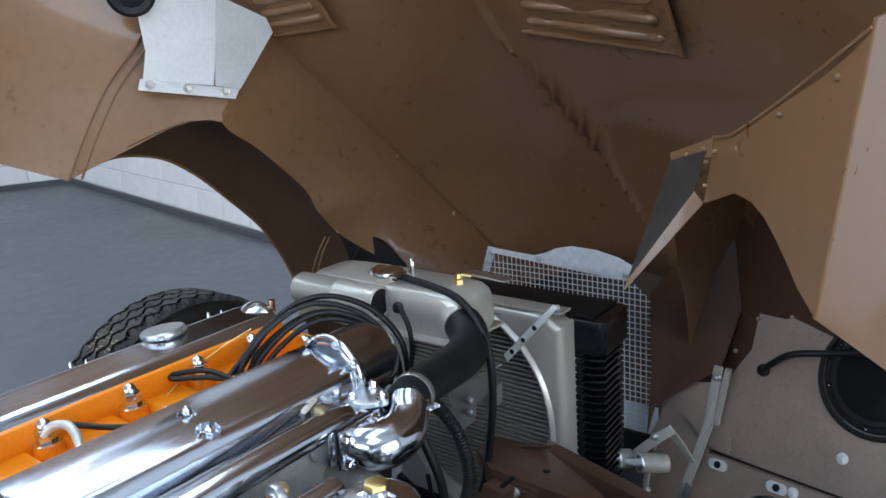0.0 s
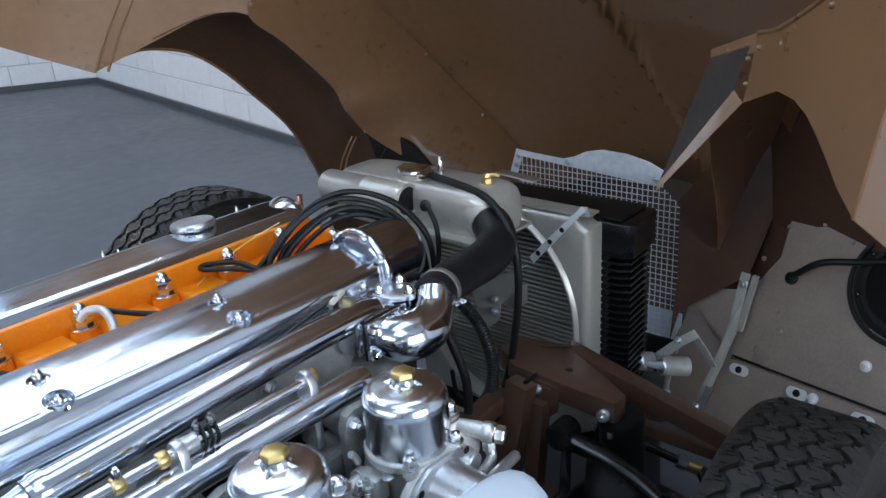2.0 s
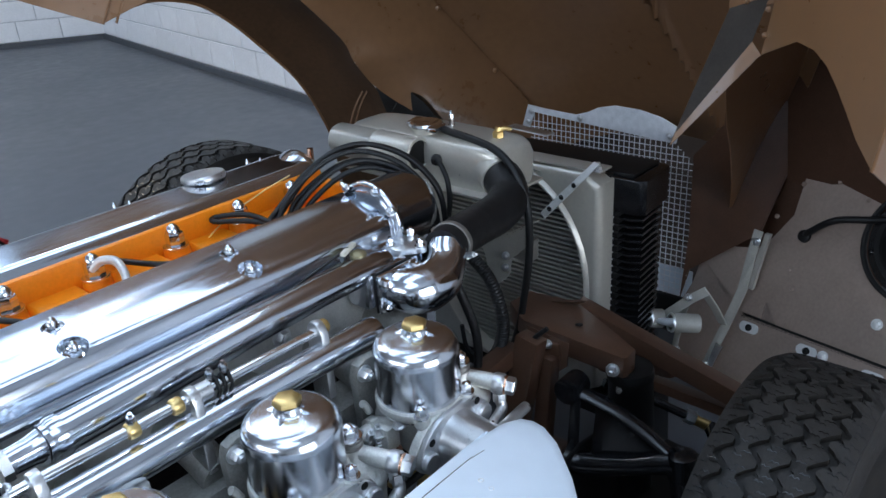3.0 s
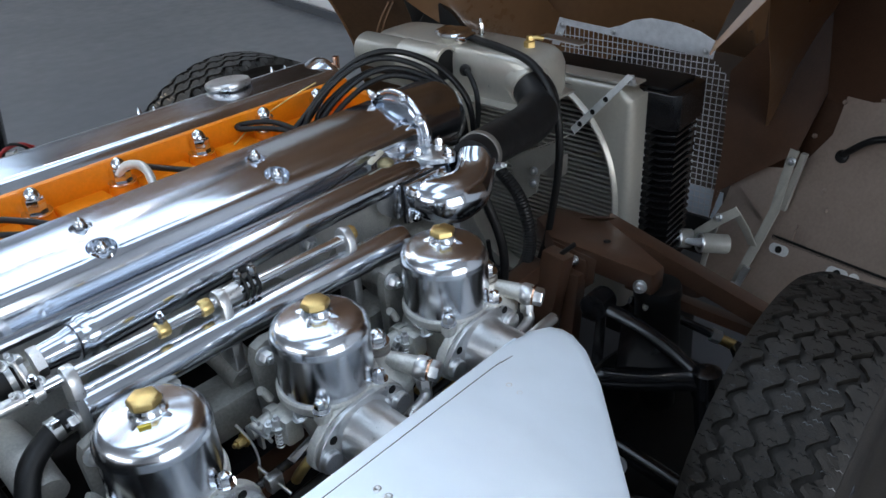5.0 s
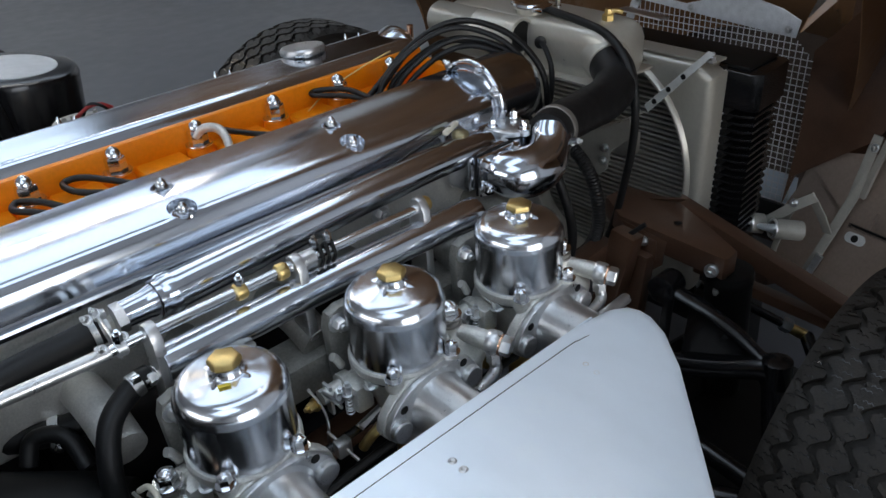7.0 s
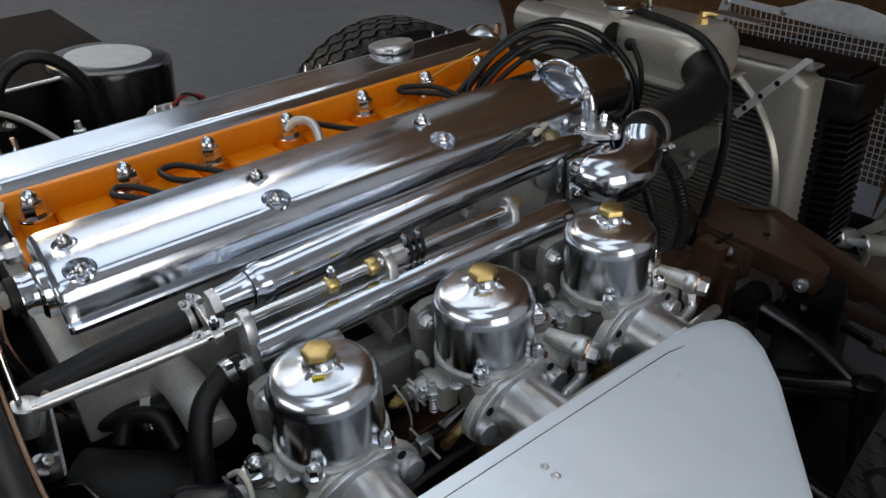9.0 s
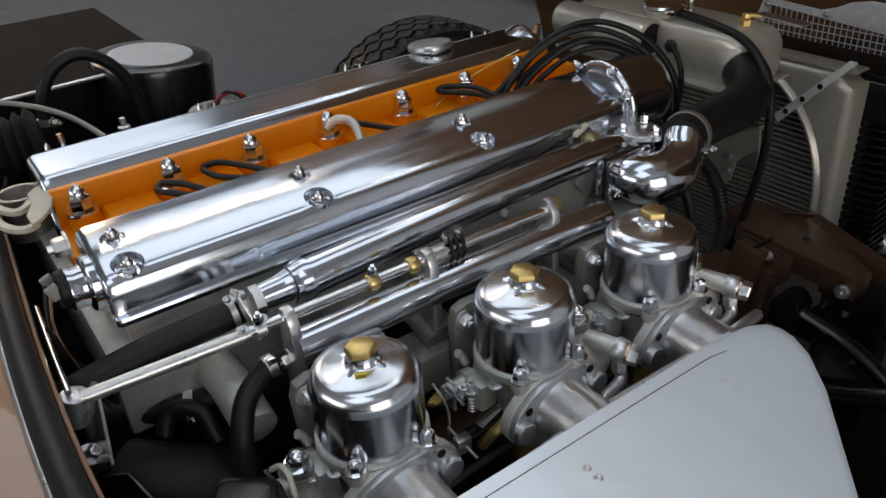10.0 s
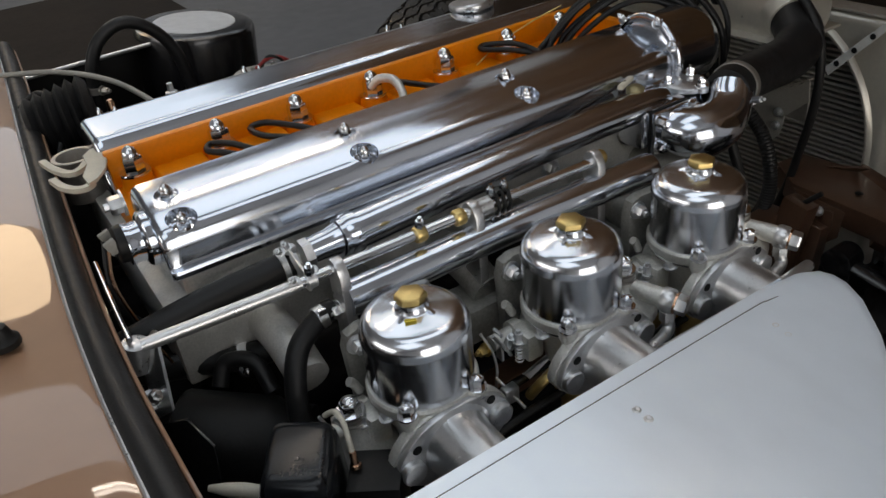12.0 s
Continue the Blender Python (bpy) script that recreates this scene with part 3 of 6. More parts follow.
for x in (-0.247,):
    prism(bm, [(x, 0.100, 0.826), (x, 0.110, 0.824), (x + 0.003, 0.150, 0.836), (x + 0.004, 0.158, 0.844), (x + 0.003, 0.150, 0.849), (x, 0.102, 0.843)], (0.003, 0, 0), 0.0008)
part("lever", bm, ZINC, link)
for x, y, z in ((-0.258, 0.106, 0.840), (-0.236, 0.110, 0.841), (-0.252, 0.150, 0.849)):
    part("pivot_screw", bolt(B(), (x, y, z), (-0.5, -0.5, 0.7), 0.0038, 0.008), ZINC, link)
part("collar", lathe(B(), (-0.247, 0.1055, 0.835), (1, 0, 0), [(0, 0.0085), (0.009, 0.0085), (0.010, 0.007)], 16), ZINC, link)

# ---- carburettors ----


def oval(x, y, z, a, b, n=28, tilt=0.0):
    out = []
    for k in range(n):
        t = k * math.tau / n
        u, w = a * math.copysign(abs(math.cos(t)) ** 0.8, math.cos(t)), b * math.sin(t) * (1 - 0.35 * abs(math.cos(t)) ** 3)
        out.append((x + u * math.cos(tilt) - w * math.sin(tilt), y, z + u * math.sin(tilt) + w * math.cos(tilt)))
    return out


def carburettor(x):
    t = thing("carburettor", (x, 0, 0.70), "polished dashpot carburettor with brass damper cap on the manifold", "carburettor", "carburettors")
    bm = B()
    dome = [(0.0735 + 0.0195 * math.sin(a), 0.0355 + 0.0172 * math.cos(a)) for a in (math.radians(9 * k) for k in range(10))]
    crown = [(0.0930 + 0.0035 * f, 0.0355 - 0.0188 * f) for f in (0.15, 0.35, 0.55, 0.75, 0.9, 1.0)]
    lathe(bm, (x, 0, 0.740), (0, 0, 1), [(0, 0.0512), (0.002, 0.0518), (0.030, 0.0520), (0.0710, 0.0521), (0.0716, 0.0528), (0.0728, 0.0529)] + dome + crown + [(0.0975, 0.0156), (0.102, 0.0142), (0.1050, 0.0138)], 72)
    dash = part("dashpot", bm, DASH, t, "mirror-polished aluminium dashpot")
    bm = B()
    for k in range(4):
        a = math.tau * k / 4 + 0.5
        c, s = math.cos(a), math.sin(a)
        prism(bm, [(x + c * 0.010 - s * 0.0015, s * 0.010 + c * 0.0015, 0.8435), (x + c * 0.024 - s * 0.0015, s * 0.024 + c * 0.0015, 0.836), (x + c * 0.010 - s * 0.0015, s * 0.010 + c * 0.0015, 0.833)], (s * 0.003, -c * 0.003, 0))
    part("rib", bm, DASH, dash)
    bm = B()
    lathe(bm, (x, 0, 0.8435), (0, 0, 1), [(0, 0.011), (0.002, 0.011), (0.0022, 0.0148), (0.0026, 0.0153), (0.0072, 0.0153), (0.0088, 0.0142), (0.0095, 0.0125), (0.0097, 0.0)], 6)
    part("damper_cap", bm, BRASS, t, "brass hexagonal damper cap")
    bm = B()
    lathe(bm, (x, 0, 0.675), (0, 0, 1), [(0, 0.020), (0.005, 0.030), (0.03, 0.036), (0.048, 0.044), (0.062, 0.0475), (0.070, 0.0540), (0.0725, 0.0552), (0.080, 0.0552), (0.082, 0.0535)], 36)
    for k in range(3):
        a = radians((-135, -60, 95)[k])
        lathe(bm, (x + 0.0570 * math.cos(a), 0.0570 * math.sin(a), 0.738), (0, 0, 1), [(0, 0.006), (0.008, 0.0095), (0.0185, 0.0098), (0.0195, 0.009)], 14)
    lathe(bm, (x, 0.05, 0.708), (0, -1, 0), [(0, 0.034), (0.09, 0.034)], 28)
    box(bm, (x - 0.052, 0.012, 0.715), (0.022, 0.03, 0.034), bevel=0.005)
    part("carburettor_body", bm, CAST, t, "grey cast carburettor body")
    for k in range(3):
        a = radians((-135, -60, 95)[k])
        part("dashpot_screw", dome_nut(B(), (x + 0.0590 * math.cos(a), 0.0590 * math.sin(a), 0.7575), (0, 0, 1), 0.0070, 0.010, 0.003), CHROME, t)
    bm = B()
    prism(bm, oval(x - 0.004, -0.040, 0.716, 0.066, 0.040, tilt=0.12), (0, -0.012, 0), 0.002)
    part("flange", bm, CAST, t, "cast intake flange")
    bm = B()
    prism(bm, oval(x - 0.004, -0.0525, 0.716, 0.064, 0.039, tilt=0.12), (0, -0.007, 0), 0.0015)
    part("intake_flange", bm, SATIN, t)
    for s in (-1, 1):
        c = (x - 0.004 + s * 0.050 * math.cos(0.12), -0.0595, 0.716 + s * 0.050 * math.sin(0.12))
        part("flange_bolt", lathe(B(), c, (0, -1, 0), [(0, 0.0125), (0.006, 0.0125), (0.0075, 0.011), (0.0078, 0.004)], 20), ZINC, t)
        c2 = (c[0] - s * 0.008, -0.0598, c[2] + 0.021)
        part("screw_hole", lathe(B(), c2, (0, -1, 0), [(0, 0.005), (0.0008, 0.0045), (0.0009, 0.0)], 12), SATIN_BLACK, t)
    bm = B()
    lathe(bm, (x - 0.004, -0.0595, 0.716), (0, -1, 0.0), [(0, 0.040), (0.003, 0.0355), (0.012, 0.0335), (0.10, 0.031)], 36)
    part("air_horn", bm, SATIN, t, "satin spun aluminium intake tube")
    # manifold side with its spacer block and throttle stops
    bm = B()
    prism(bm, [(x - 0.040, 0.056, 0.672), (x + 0.040, 0.056, 0.672), (x + 0.050, 0.056, 0.690), (x + 0.052, 0.056, 0.772), (x + 0.044, 0.056, 0.790), (x - 0.032, 0.056, 0.795), (x - 0.046, 0.056, 0.790), (x - 0.051, 0.056, 0.774), (x - 0.048, 0.056, 0.700)], (0, 0.014, 0), 0.003)
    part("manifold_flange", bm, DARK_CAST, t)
    for sx, sz in ((-1, 1), (1, 1), (-1, -1), (1, -1)):
        part("flange_nut", bolt(B(), (x + 0.038 * sx, 0.056, 0.735 + 0.043 * sz), (0, -1, 0), 0.0078, 0.010), ZINC, t)
    bm = B()
    tube(bm, [(x - 0.086, 0.032, 0.716), (x - 0.04, 0.032, 0.718)], 0.009, 12, 2)
    lathe(bm, (x - 0.060, 0.032, 0.717), (1, 0, 0), [(0, 0.014), (0.012, 0.014)], 14)
    part("spindle", bm, CAST, t)
    bm = B()
    prism(bm, [(x - 0.078, 0.026, 0.728), (x - 0.078, 0.040, 0.728), (x - 0.078, 0.036, 0.690), (x - 0.078, 0.026, 0.690)], (0.004, 0, 0), 0.001)
    tube(bm, [(x - 0.090, 0.022, 0.735), (x - 0.076, 0.018, 0.712), (x - 0.070, 0.02, 0.70)], 0.0022, 8, 4)
    part("throttle_lever", bm, ZINC, t)
    part("stop_screw", bolt(B(), (x - 0.072, 0.022, 0.712), (0, -0.4, 1), 0.0052, 0.014), ZINC, t)
    part("stop_screw", bolt(B(), (x - 0.094, 0.030, 0.714), (-1, -0.2, 0.2), 0.0055, 0.010), BRASS, t)
    bm = B()
    tube(bm, [(x - 0.034, -0.018, 0.69), (x - 0.056, -0.012, 0.672), (x - 0.062, 0.0, 0.65)], 0.006, 10, 4)
    part("jet_lever", bm, BRASS, t)
    bm = B()
    lathe(bm, (x, 0, 0.60), (0, 0, 1), [(0, 0.014), (0.03, 0.014), (0.032, 0.022), (0.078, 0.022)], 20)
    part("jet_housing", bm, BRASS, t)
    bm = B()
    for k in range(6):
        lathe(bm, (x - 0.064, 0.012, 0.694 + 0.0042 * k), (0, 0, 1), [(0, 0.0042), (0.0012, 0.0052), (0.0024, 0.0042)], 12, False)
    part("throttle_spring", bm, ZINC, t)
    part("spring_screw", bolt(B(), (x - 0.064, 0.012, 0.720), (0, 0, 1), 0.0058, 0.010), ZINC, t)
    part("spring_screw", bolt(B(), (x - 0.046, -0.008, 0.733), (-0.2, 0, 1), 0.0062, 0.009), ZINC, t)
    bm = B()
    tube(bm, [(x - 0.100, 0.030, 0.738), (x - 0.092, 0.024, 0.716), (x - 0.088, 0.022, 0.69), (x - 0.09, 0.024, 0.66)], 0.0017, 8, 4)
    part("split_pin", bm, ZINC, t)
    part("vent_stub", tube(B(), [(x - 0.050, 0.040, 0.735), (x - 0.056, 0.040, 0.748), (x - 0.060, 0.040, 0.752)], 0.0048, 10, 3), CAST, t)
    return t


carb = carburettor(-0.19)
for k in (1, 2):
    copy_thing(carb, pose(-0.19 + 0.19 * k, 0, 0.70))


part("sticker", box(B(), (-0.2020, -0.0170, 0.8374), (0.011, 0.005, 0.0008), (-14, 0, -24), 0.0002), mat("yellow_sticker", (0.75, 0.58, 0.06), 0.5), carb, "small yellow paper sticker")


def float_chamber(x, y, z, ux, uy, lid=((0.066, 0.036), (0.070, 0.040), (0.078, 0.040), (0.082, 0.037), (0.098, 0.021))):
    t = thing("float_chamber", (x, y, z - 0.11), "grey alloy fuel float chamber with union pipe", "float chamber", "float chambers")
    bm = B()
    lathe(bm, (x, y, z - 0.11), (0, 0, 1), [(0, 0.022), (0.01, 0.034)] + list(lid) + [(0.104, 0.016), (0.113, 0.0145)], 32)
    part("bowl", bm, CAST, t)
    bm = B()
    lathe(bm, (x, y, z + 0.003), (0, 0, 1), [(0, 0.0145), (0.002, 0.0148), (0.0025, 0.0128), (0.0055, 0.0128), (0.006, 0.0142), (0.0085, 0.0142), (0.009, 0.0122), (0.012, 0.0122)], 22)
    part("washer_stack", bm, GREY_ALLOY, t)
    bm = dome_nut(B(), (x, y, z + 0.015), (0, 0, 1), 0.0108, 0.010, 0.006)
    part("lid_nut", bm, CHROME, t, "chrome lid nut")
    d = Vector((ux, uy, -0.12)).normalized()
    a = Vector((x, y, z - 0.004)) + d * 0.010
    part("fuel_inlet", lathe(B(), a, d, [(0, 0.0095), (0.024, 0.0110), (0.036, 0.0115)], 18), CAST, t)
    part("banjo", lathe(B(), a + d * 0.036, d, [(0, 0.0128), (0.003, 0.0140), (0.012, 0.0140), (0.015, 0.0125)], 24), SATIN, t)
    part("copper_washer", lathe(B(), a + d * 0.0512, d, [(0, 0.0126), (0.0022, 0.0126)], 22), COPPER, t)
    part("union_bolt", lathe(B(), a + d * 0.0536, d, [(0, 0.0120), (0.009, 0.0120), (0.011, 0.0105), (0.0114, 0.006), (0.010, 0.004)], 6), ZINC, t)
    e = a + d * 0.043
    part("fuel_pipe", tube(B(), [e, e + Vector((-0.002, -0.002, -0.02)), e + Vector((-0.006, -0.008, -0.034)), e + Vector((-0.04, -0.014, -0.040))], 0.0072, 12, 5), SATIN, t)
    bm = lathe(B(), e + Vector((-0.001, -0.001, -0.013)), (-0.05, -0.1, -1), [(0, 0.0092), (0.011, 0.0092), (0.012, 0.0080)], 6)
    part("pipe_nut", bm, ZINC, t)
    for s in (-1, 1):
        part("lid_screw", bolt(B(), (x + 0.026 * s, y + 0.018, z - 0.022), (0.4 * s, 0.2, 1), 0.0042, 0.006), ZINC, t)
    return t


float_chamber(0.070, -0.004, 0.746, 0.42, -1)
float_chamber(0.260, -0.004, 0.746, 0.42, -1)
float_chamber(-0.261, 0.021, 0.720, -1, 0.12, ((0.066, 0.036), (0.070, 0.042), (0.077, 0.042), (0.080, 0.040)))
pipe = solid("fuel_rail", tube(B(), [(-0.32, -0.075, 0.668), (-0.2, -0.095, 0.695), (-0.07, -0.098, 0.715), (0.02, -0.098, 0.722), (0.2, -0.095, 0.715), (0.3, -0.08, 0.70)], 0.0075, 12, 6), SATIN, "slim aluminium fuel pipe under the carburettors", "fuel pipe")

# ---- leads and loops in the valley ----


def lead(pts, r, mt=RUBBER, name="ignition_lead", label="black rubber ignition lead looped over the engine", cat="cable", grp="ignition leads", n=8):
    return solid(name, tube(B(), pts, r, 12, n), mt, label, cat, grp)


lead([(-0.189, 0.365, 0.858), (-0.217, 0.386, 0.866), (-0.233, 0.414, 0.865), (-0.222, 0.432, 0.865), (-0.204, 0.405, 0.868), (-0.184, 0.370, 0.864)], 0.0042)
lead([(-0.120, 0.370, 0.860), (-0.160, 0.402, 0.865), (-0.165, 0.442, 0.864), (-0.144, 0.441, 0.866), (-0.123, 0.398, 0.869), (-0.101, 0.362, 0.866)], 0.0042)
lead([(0.060, 0.455, 0.862), (0.078, 0.394, 0.866), (0.102, 0.360, 0.865)], 0.0042)
lead([(0.274, 0.373, 0.862), (0.250, 0.415, 0.866), (0.222, 0.452, 0.866), (0.232, 0.462, 0.868), (0.260, 0.420, 0.872), (0.270, 0.362, 0.866)], 0.0042)
random.seed(5)
for k in range(7):
    o = Vector((random.uniform(-0.012, 0.012), random.uniform(-0.012, 0.012), random.uniform(-0.014, 0.006)))
    s = 1 - 0.028 * k
    pts = [(0.285 + 0.006 * k, 0.405 - 0.004 * k, 0.850), (0.322, 0.40, 0.875), (0.36, 0.392, 0.908), (0.412, 0.370, 0.938), (0.462, 0.345, 0.940), (0.507, 0.30, 0.912), (0.530, 0.26, 0.860), (0.535, 0.25, 0.80), (0.525 + 0.004 * k, 0.245 - 0.004 * k, 0.74), (0.51, 0.25, 0.66)]
    c = Vector((0.40, 0.33, 0.78))
    lead([tuple(c + (Vector(p) - c) * s + o * (0.4 if i in (0, 9) else 1)) for i, p in enumerate(pts)], 0.0045)
lead([(0.268, 0.196, 0.868), (0.22, 0.197, 0.858), (0.15, 0.196, 0.846), (0.05, 0.2, 0.835)], 0.002, BLACK, "sender_wire", "thin dark sender wire beside the cam cover", "wire", "wires")
lead([(0.36, 0.43, 0.905), (0.32, 0.445, 0.89), (0.25, 0.45, 0.868), (0.2, 0.44, 0.85)], 0.001, BRASS, "locking_wire", "fine yellow wire in the orange valley", "wire", "wires")
solid("lifting_hook", tube(B(), [(0.018, 0.445, 0.866), (0.030, 0.436, 0.878), (0.040, 0.415, 0.880), (0.036, 0.385, 0.872), (0.024, 0.358, 0.850)], [0.005, 0.0065, 0.0065, 0.006, 0.005], 10, 6), CAST, "small satin steel hook bolted in the valley", "bracket")

# ---- air box ----
airbox = thing("air_box", (-0.2, -0.3, 0.60), "scuffed bare aluminium air box over the intake tubes", "air box")
FRONT = [(-0.151, 0.135), (-0.155, 0.165), (-0.163, 0.178), (-0.175, 0.182), (-0.190, 0.180), (-0.215, 0.166), (-0.253, 0.133), (-0.309, 0.072), (-0.37, 0.005), (-0.44, -0.075)]
grid = []
for y, xf in FRONT:
    row = []
    for k in range(15):
        f = k / 14
        x = -0.85 + (xf + 0.85) * (1 - (1 - f) ** 1.7)
        edge = xf - x
        dent = (0.0012 * math.sin(19 * x + 33 * y) + 0.0010 * math.sin(41 * x - 27 * y)) * min(1.0, max(0.0, (-0.18 - y) / 0.06))
        row.append((x, y, 0.795 + dent - 0.006 * max(0, 1 - edge / 0.03) ** 2 - 0.02 * max(0, -y - 0.30)))
    row.append((xf + 0.002, y + 0.001, 0.786))
    row.append((xf + 0.003, y + 0.003, 0.775))
    row.append((xf - 0.004, y + 0.004, 0.60))
    grid.append(row)
part("cover_sheet", sheet(B(), grid, 0.0018), SHEET, airbox, smooth=60)
bm = B()
grid = [[(x, -0.1508, z) for z in (0.7955, 0.784, 0.70)] for x in (-0.85, -0.4, -0.1, 0.135)]
sheet(bm, grid, 0.0018)
part("side_sheet", bm, SHEET, airbox)
bm = B()
tube(bm, [(-0.85, -0.1535, 0.7950), (-0.3, -0.1535, 0.7950), (0.05, -0.1535, 0.7950), (0.125, -0.157, 0.7950), (0.16, -0.166, 0.792)], 0.0016, 8, 8)
part("folded_bead", bm, SHEET, airbox)
part("seam_gap", tube(B(), [(-0.85, -0.1640, 0.7966), (-0.3, -0.1640, 0.7966), (0.05, -0.1640, 0.7966), (0.095, -0.1660, 0.7966), (0.118, -0.1700, 0.7959)], 0.0006, 6, 8), SATIN_BLACK, airbox)
for x, y in ((0.071, -0.193), (0.068, -0.208), (-0.099, -0.191), (-0.099, -0.204)):
    bm = lathe(B(), (x, y, 0.7955), (0, 0, 1), [(0, 0.0046), (0.0010, 0.0042), (0.0020, 0.0024), (0.0012, 0.0012), (0.0012, 0)], 14)
    part("rivet", bm, ZINC, airbox)

# ---- radiator, header tank and hoses ----
rad = thing("radiator", (0.98, YC, G + 0.06), "silver shrouded radiator with black ribbed duct standing before the engine", "radiator")
core = part("core", box(B(), (0.95, YC, 0.52), (0.012, 0.47, 0.52)), SATIN_BLACK, rad, "finned grey radiator core")
for k in range(44):
    part("fin", box(B(), (0.936, YC, 0.292 + k * 0.0110), (0.016, 0.46, 0.0052), bevel=0.001), FINS, core)
# shroud plate with a round opening
bm = B()
C, n = (0.405, 0.53), 48
outer, inner = [], []
for k in range(n):
    a = math.tau * k / n + math.pi / 4
    c, s = math.cos(a), math.sin(a)
    m = max(abs(c) / 0.240, abs(s) / 0.262)
    outer.append((0.0, C[0] + c / m, C[1] + s / m))
    inner.append((0.0, C[0] + c * 0.208, C[1] + s * 0.246))


def ring_at(x, pts, k):
    return [(x, C[0] + (y - C[0]) * k, C[1] + (z - C[1]) * k) for _, y, z in pts]


rings = [ring_at(0.950, outer, 1.0), ring_at(0.916, outer, 0.998), ring_at(0.904, outer, 0.985), ring_at(0.899, outer, 0.962), ring_at(0.897, outer, 0.935), ring_at(0.898, inner, 1.055), ring_at(0.893, inner, 1.045), ring_at(0.889, inner, 1.025), ring_at(0.890, inner, 1.005), ring_at(0.897, inner, 0.995), ring_at(0.925, inner, 0.99)]
skin(bm, rings, True, False)
part("fan_shroud", bm, TANK, rad, "silver pressed fan shroud with round opening", smooth=35)
bm = B()
box(bm, (0.926, YC, 0.7945), (0.046, 0.470, 0.005), bevel=0.002)
part("top_flange", bm, TANK, rad)
bm = B()
prism(bm, [(0.952, 0.66, 0.772), (0.952, 0.118, 0.772), (0.965, 0.100, 0.772), (1.075, 0.108, 0.772), (1.085, 0.12, 0.772), (1.085, 0.66, 0.772)], (0, 0, -0.074), 0.004)
part("top_duct", bm, BLACK, rad, "satin black duct box")
part("duct_lid", box(B(), (1.02, 0.39, 0.776), (0.11, 0.52, 0.006), bevel=0.002), SATIN_BLACK, rad)
for k in range(21):
    z = 0.688 - 0.0158 * k
    bm = B()
    prism(bm, [(0.954, 0.175, z), (0.954, 0.128, z), (0.966, 0.106, z), (1.066, 0.113, z), (1.076, 0.124, z), (1.076, 0.175, z)], (0, 0, -0.0055), 0.0012)
    part("side_rib", bm, BLACK, rad)
    part("rib_stud", lathe(B(), (0.953, 0.166, z - 0.003), (-1, 0, 0.3), [(0, 0.0022), (0.001, 0.0018), (0.0014, 0)], 8), ZINC, rad)
bm = B()
box(bm, (1.02, 0.180, 0.53), (0.13, 0.05, 0.34))
box(bm, (0.99, YC, 0.235), (0.14, 0.56, 0.06), bevel=0.01)
part("side_duct", bm, SATIN_BLACK, rad)
bm = B()
prism(bm, [(0.884, 0.160, 0.820), (0.886, 0.175, 0.822), (0.886, 0.300, 0.690), (0.884, 0.289, 0.677)], (0.003, 0, 0), 0.0008)
strap = part("strap", bm, DULL, rad, "drilled zinc strap")
for f in (0.40, 0.63, 0.86):
    bm = lathe(B(), (0.8838, 0.168 + 0.126 * f, 0.820 - 0.136 * f), (-1, 0.05, 0), [(0, 0.0056), (0.0012, 0.0052), (0.0014, 0)], 14)
    part("strap_bolt" if f < 0.4 else "strap_hole", bm, ZINC if f < 0.4 else SATIN_BLACK, strap)
part("stud", lathe(B(), (0.905, 0.176, 0.797), (0, 0, 1), [(0, 0.0095), (0.003, 0.0095), (0.0032, 0.0075), (0.010, 0.0075), (0.011, 0.0045), (0.018, 0.004)], 8), ZINC, rad)

tank = thing("header_tank", (0.70, 0.45, 0.81), "silver coolant header tank with chrome filler cap", "header tank")
bm = B()
rings = []
for z, k in ((0.812, 0.98), (0.826, 1.0), (0.868, 1.0), (0.884, 0.97), (0.893, 0.91), (0.896, 0.82)):
    ring = []
    for a in range(32):
        t = math.tau * a / 32
        c, s = math.cos(t), math.sin(t)
        hx, hy, p = 0.064, 0.205, 0.35
        ring.append((0.718 + k * hx * math.copysign(abs(c) ** p, c), 0.43 + k * hy * math.copysign(abs(s) ** p, s) * (1 if k > 0.9 else k), z))
    rings.append(ring)
skin(bm, rings)
body = part("tank_body", bm, TANK, tank, smooth=50)
bm = B()
prism(bm, [(0.632, 0.222, 0.808), (0.784, 0.222, 0.808), (0.784, 0.64, 0.808), (0.632, 0.64, 0.808)], (0, 0, 0.005), 0.001)
part("seam_flange", bm, TANK, body)
bm = lathe(B(), (0.636, 0.628, 0.868), (0, -1, 0), [(0, 0.024), (0.006, 0.030), (0.012, 0.033), (0.12, 0.033), (0.122, 0.0342), (0.126, 0.0342), (0.128, 0.033), (0.228, 0.033), (0.229, 0.028), (0.16, 0.028)], 32)
part("side_drum", bm, TANK, tank)
bm = lathe(B(), (0.636, 0.404, 0.868), (0, 1, 0), [(0, 0.0275), (0.002, 0.0)], 28)
part("drum_end", bm, SATIN_BLACK, tank)
bm = B()
lathe(bm, (0.690, 0.427, 0.892), (0, 0, 1), [(0, 0.026), (0.012, 0.026), (0.013, 0.031), (0.020, 0.031)], 32)
part("filler_neck", bm, TANK, tank)
bm = B()
lathe(bm, (0.690, 0.427, 0.907), (0, 0, 1), [(0, 0.031), (0.004, 0.033), (0.008, 0.031), (0.010, 0.026), (0.008, 0.020), (0.006, 0.010), (0.008, 0.004)], 36)
for s in (-1, 1):
    box(bm, (0.690 + 0.008 * s, 0.427 + s * 0.033, 0.910), (0.042, 0.022, 0.009), (0, 0, 14), 0.003)
cap = part("filler_cap", bm, CHROME, tank, "chrome pressure cap")
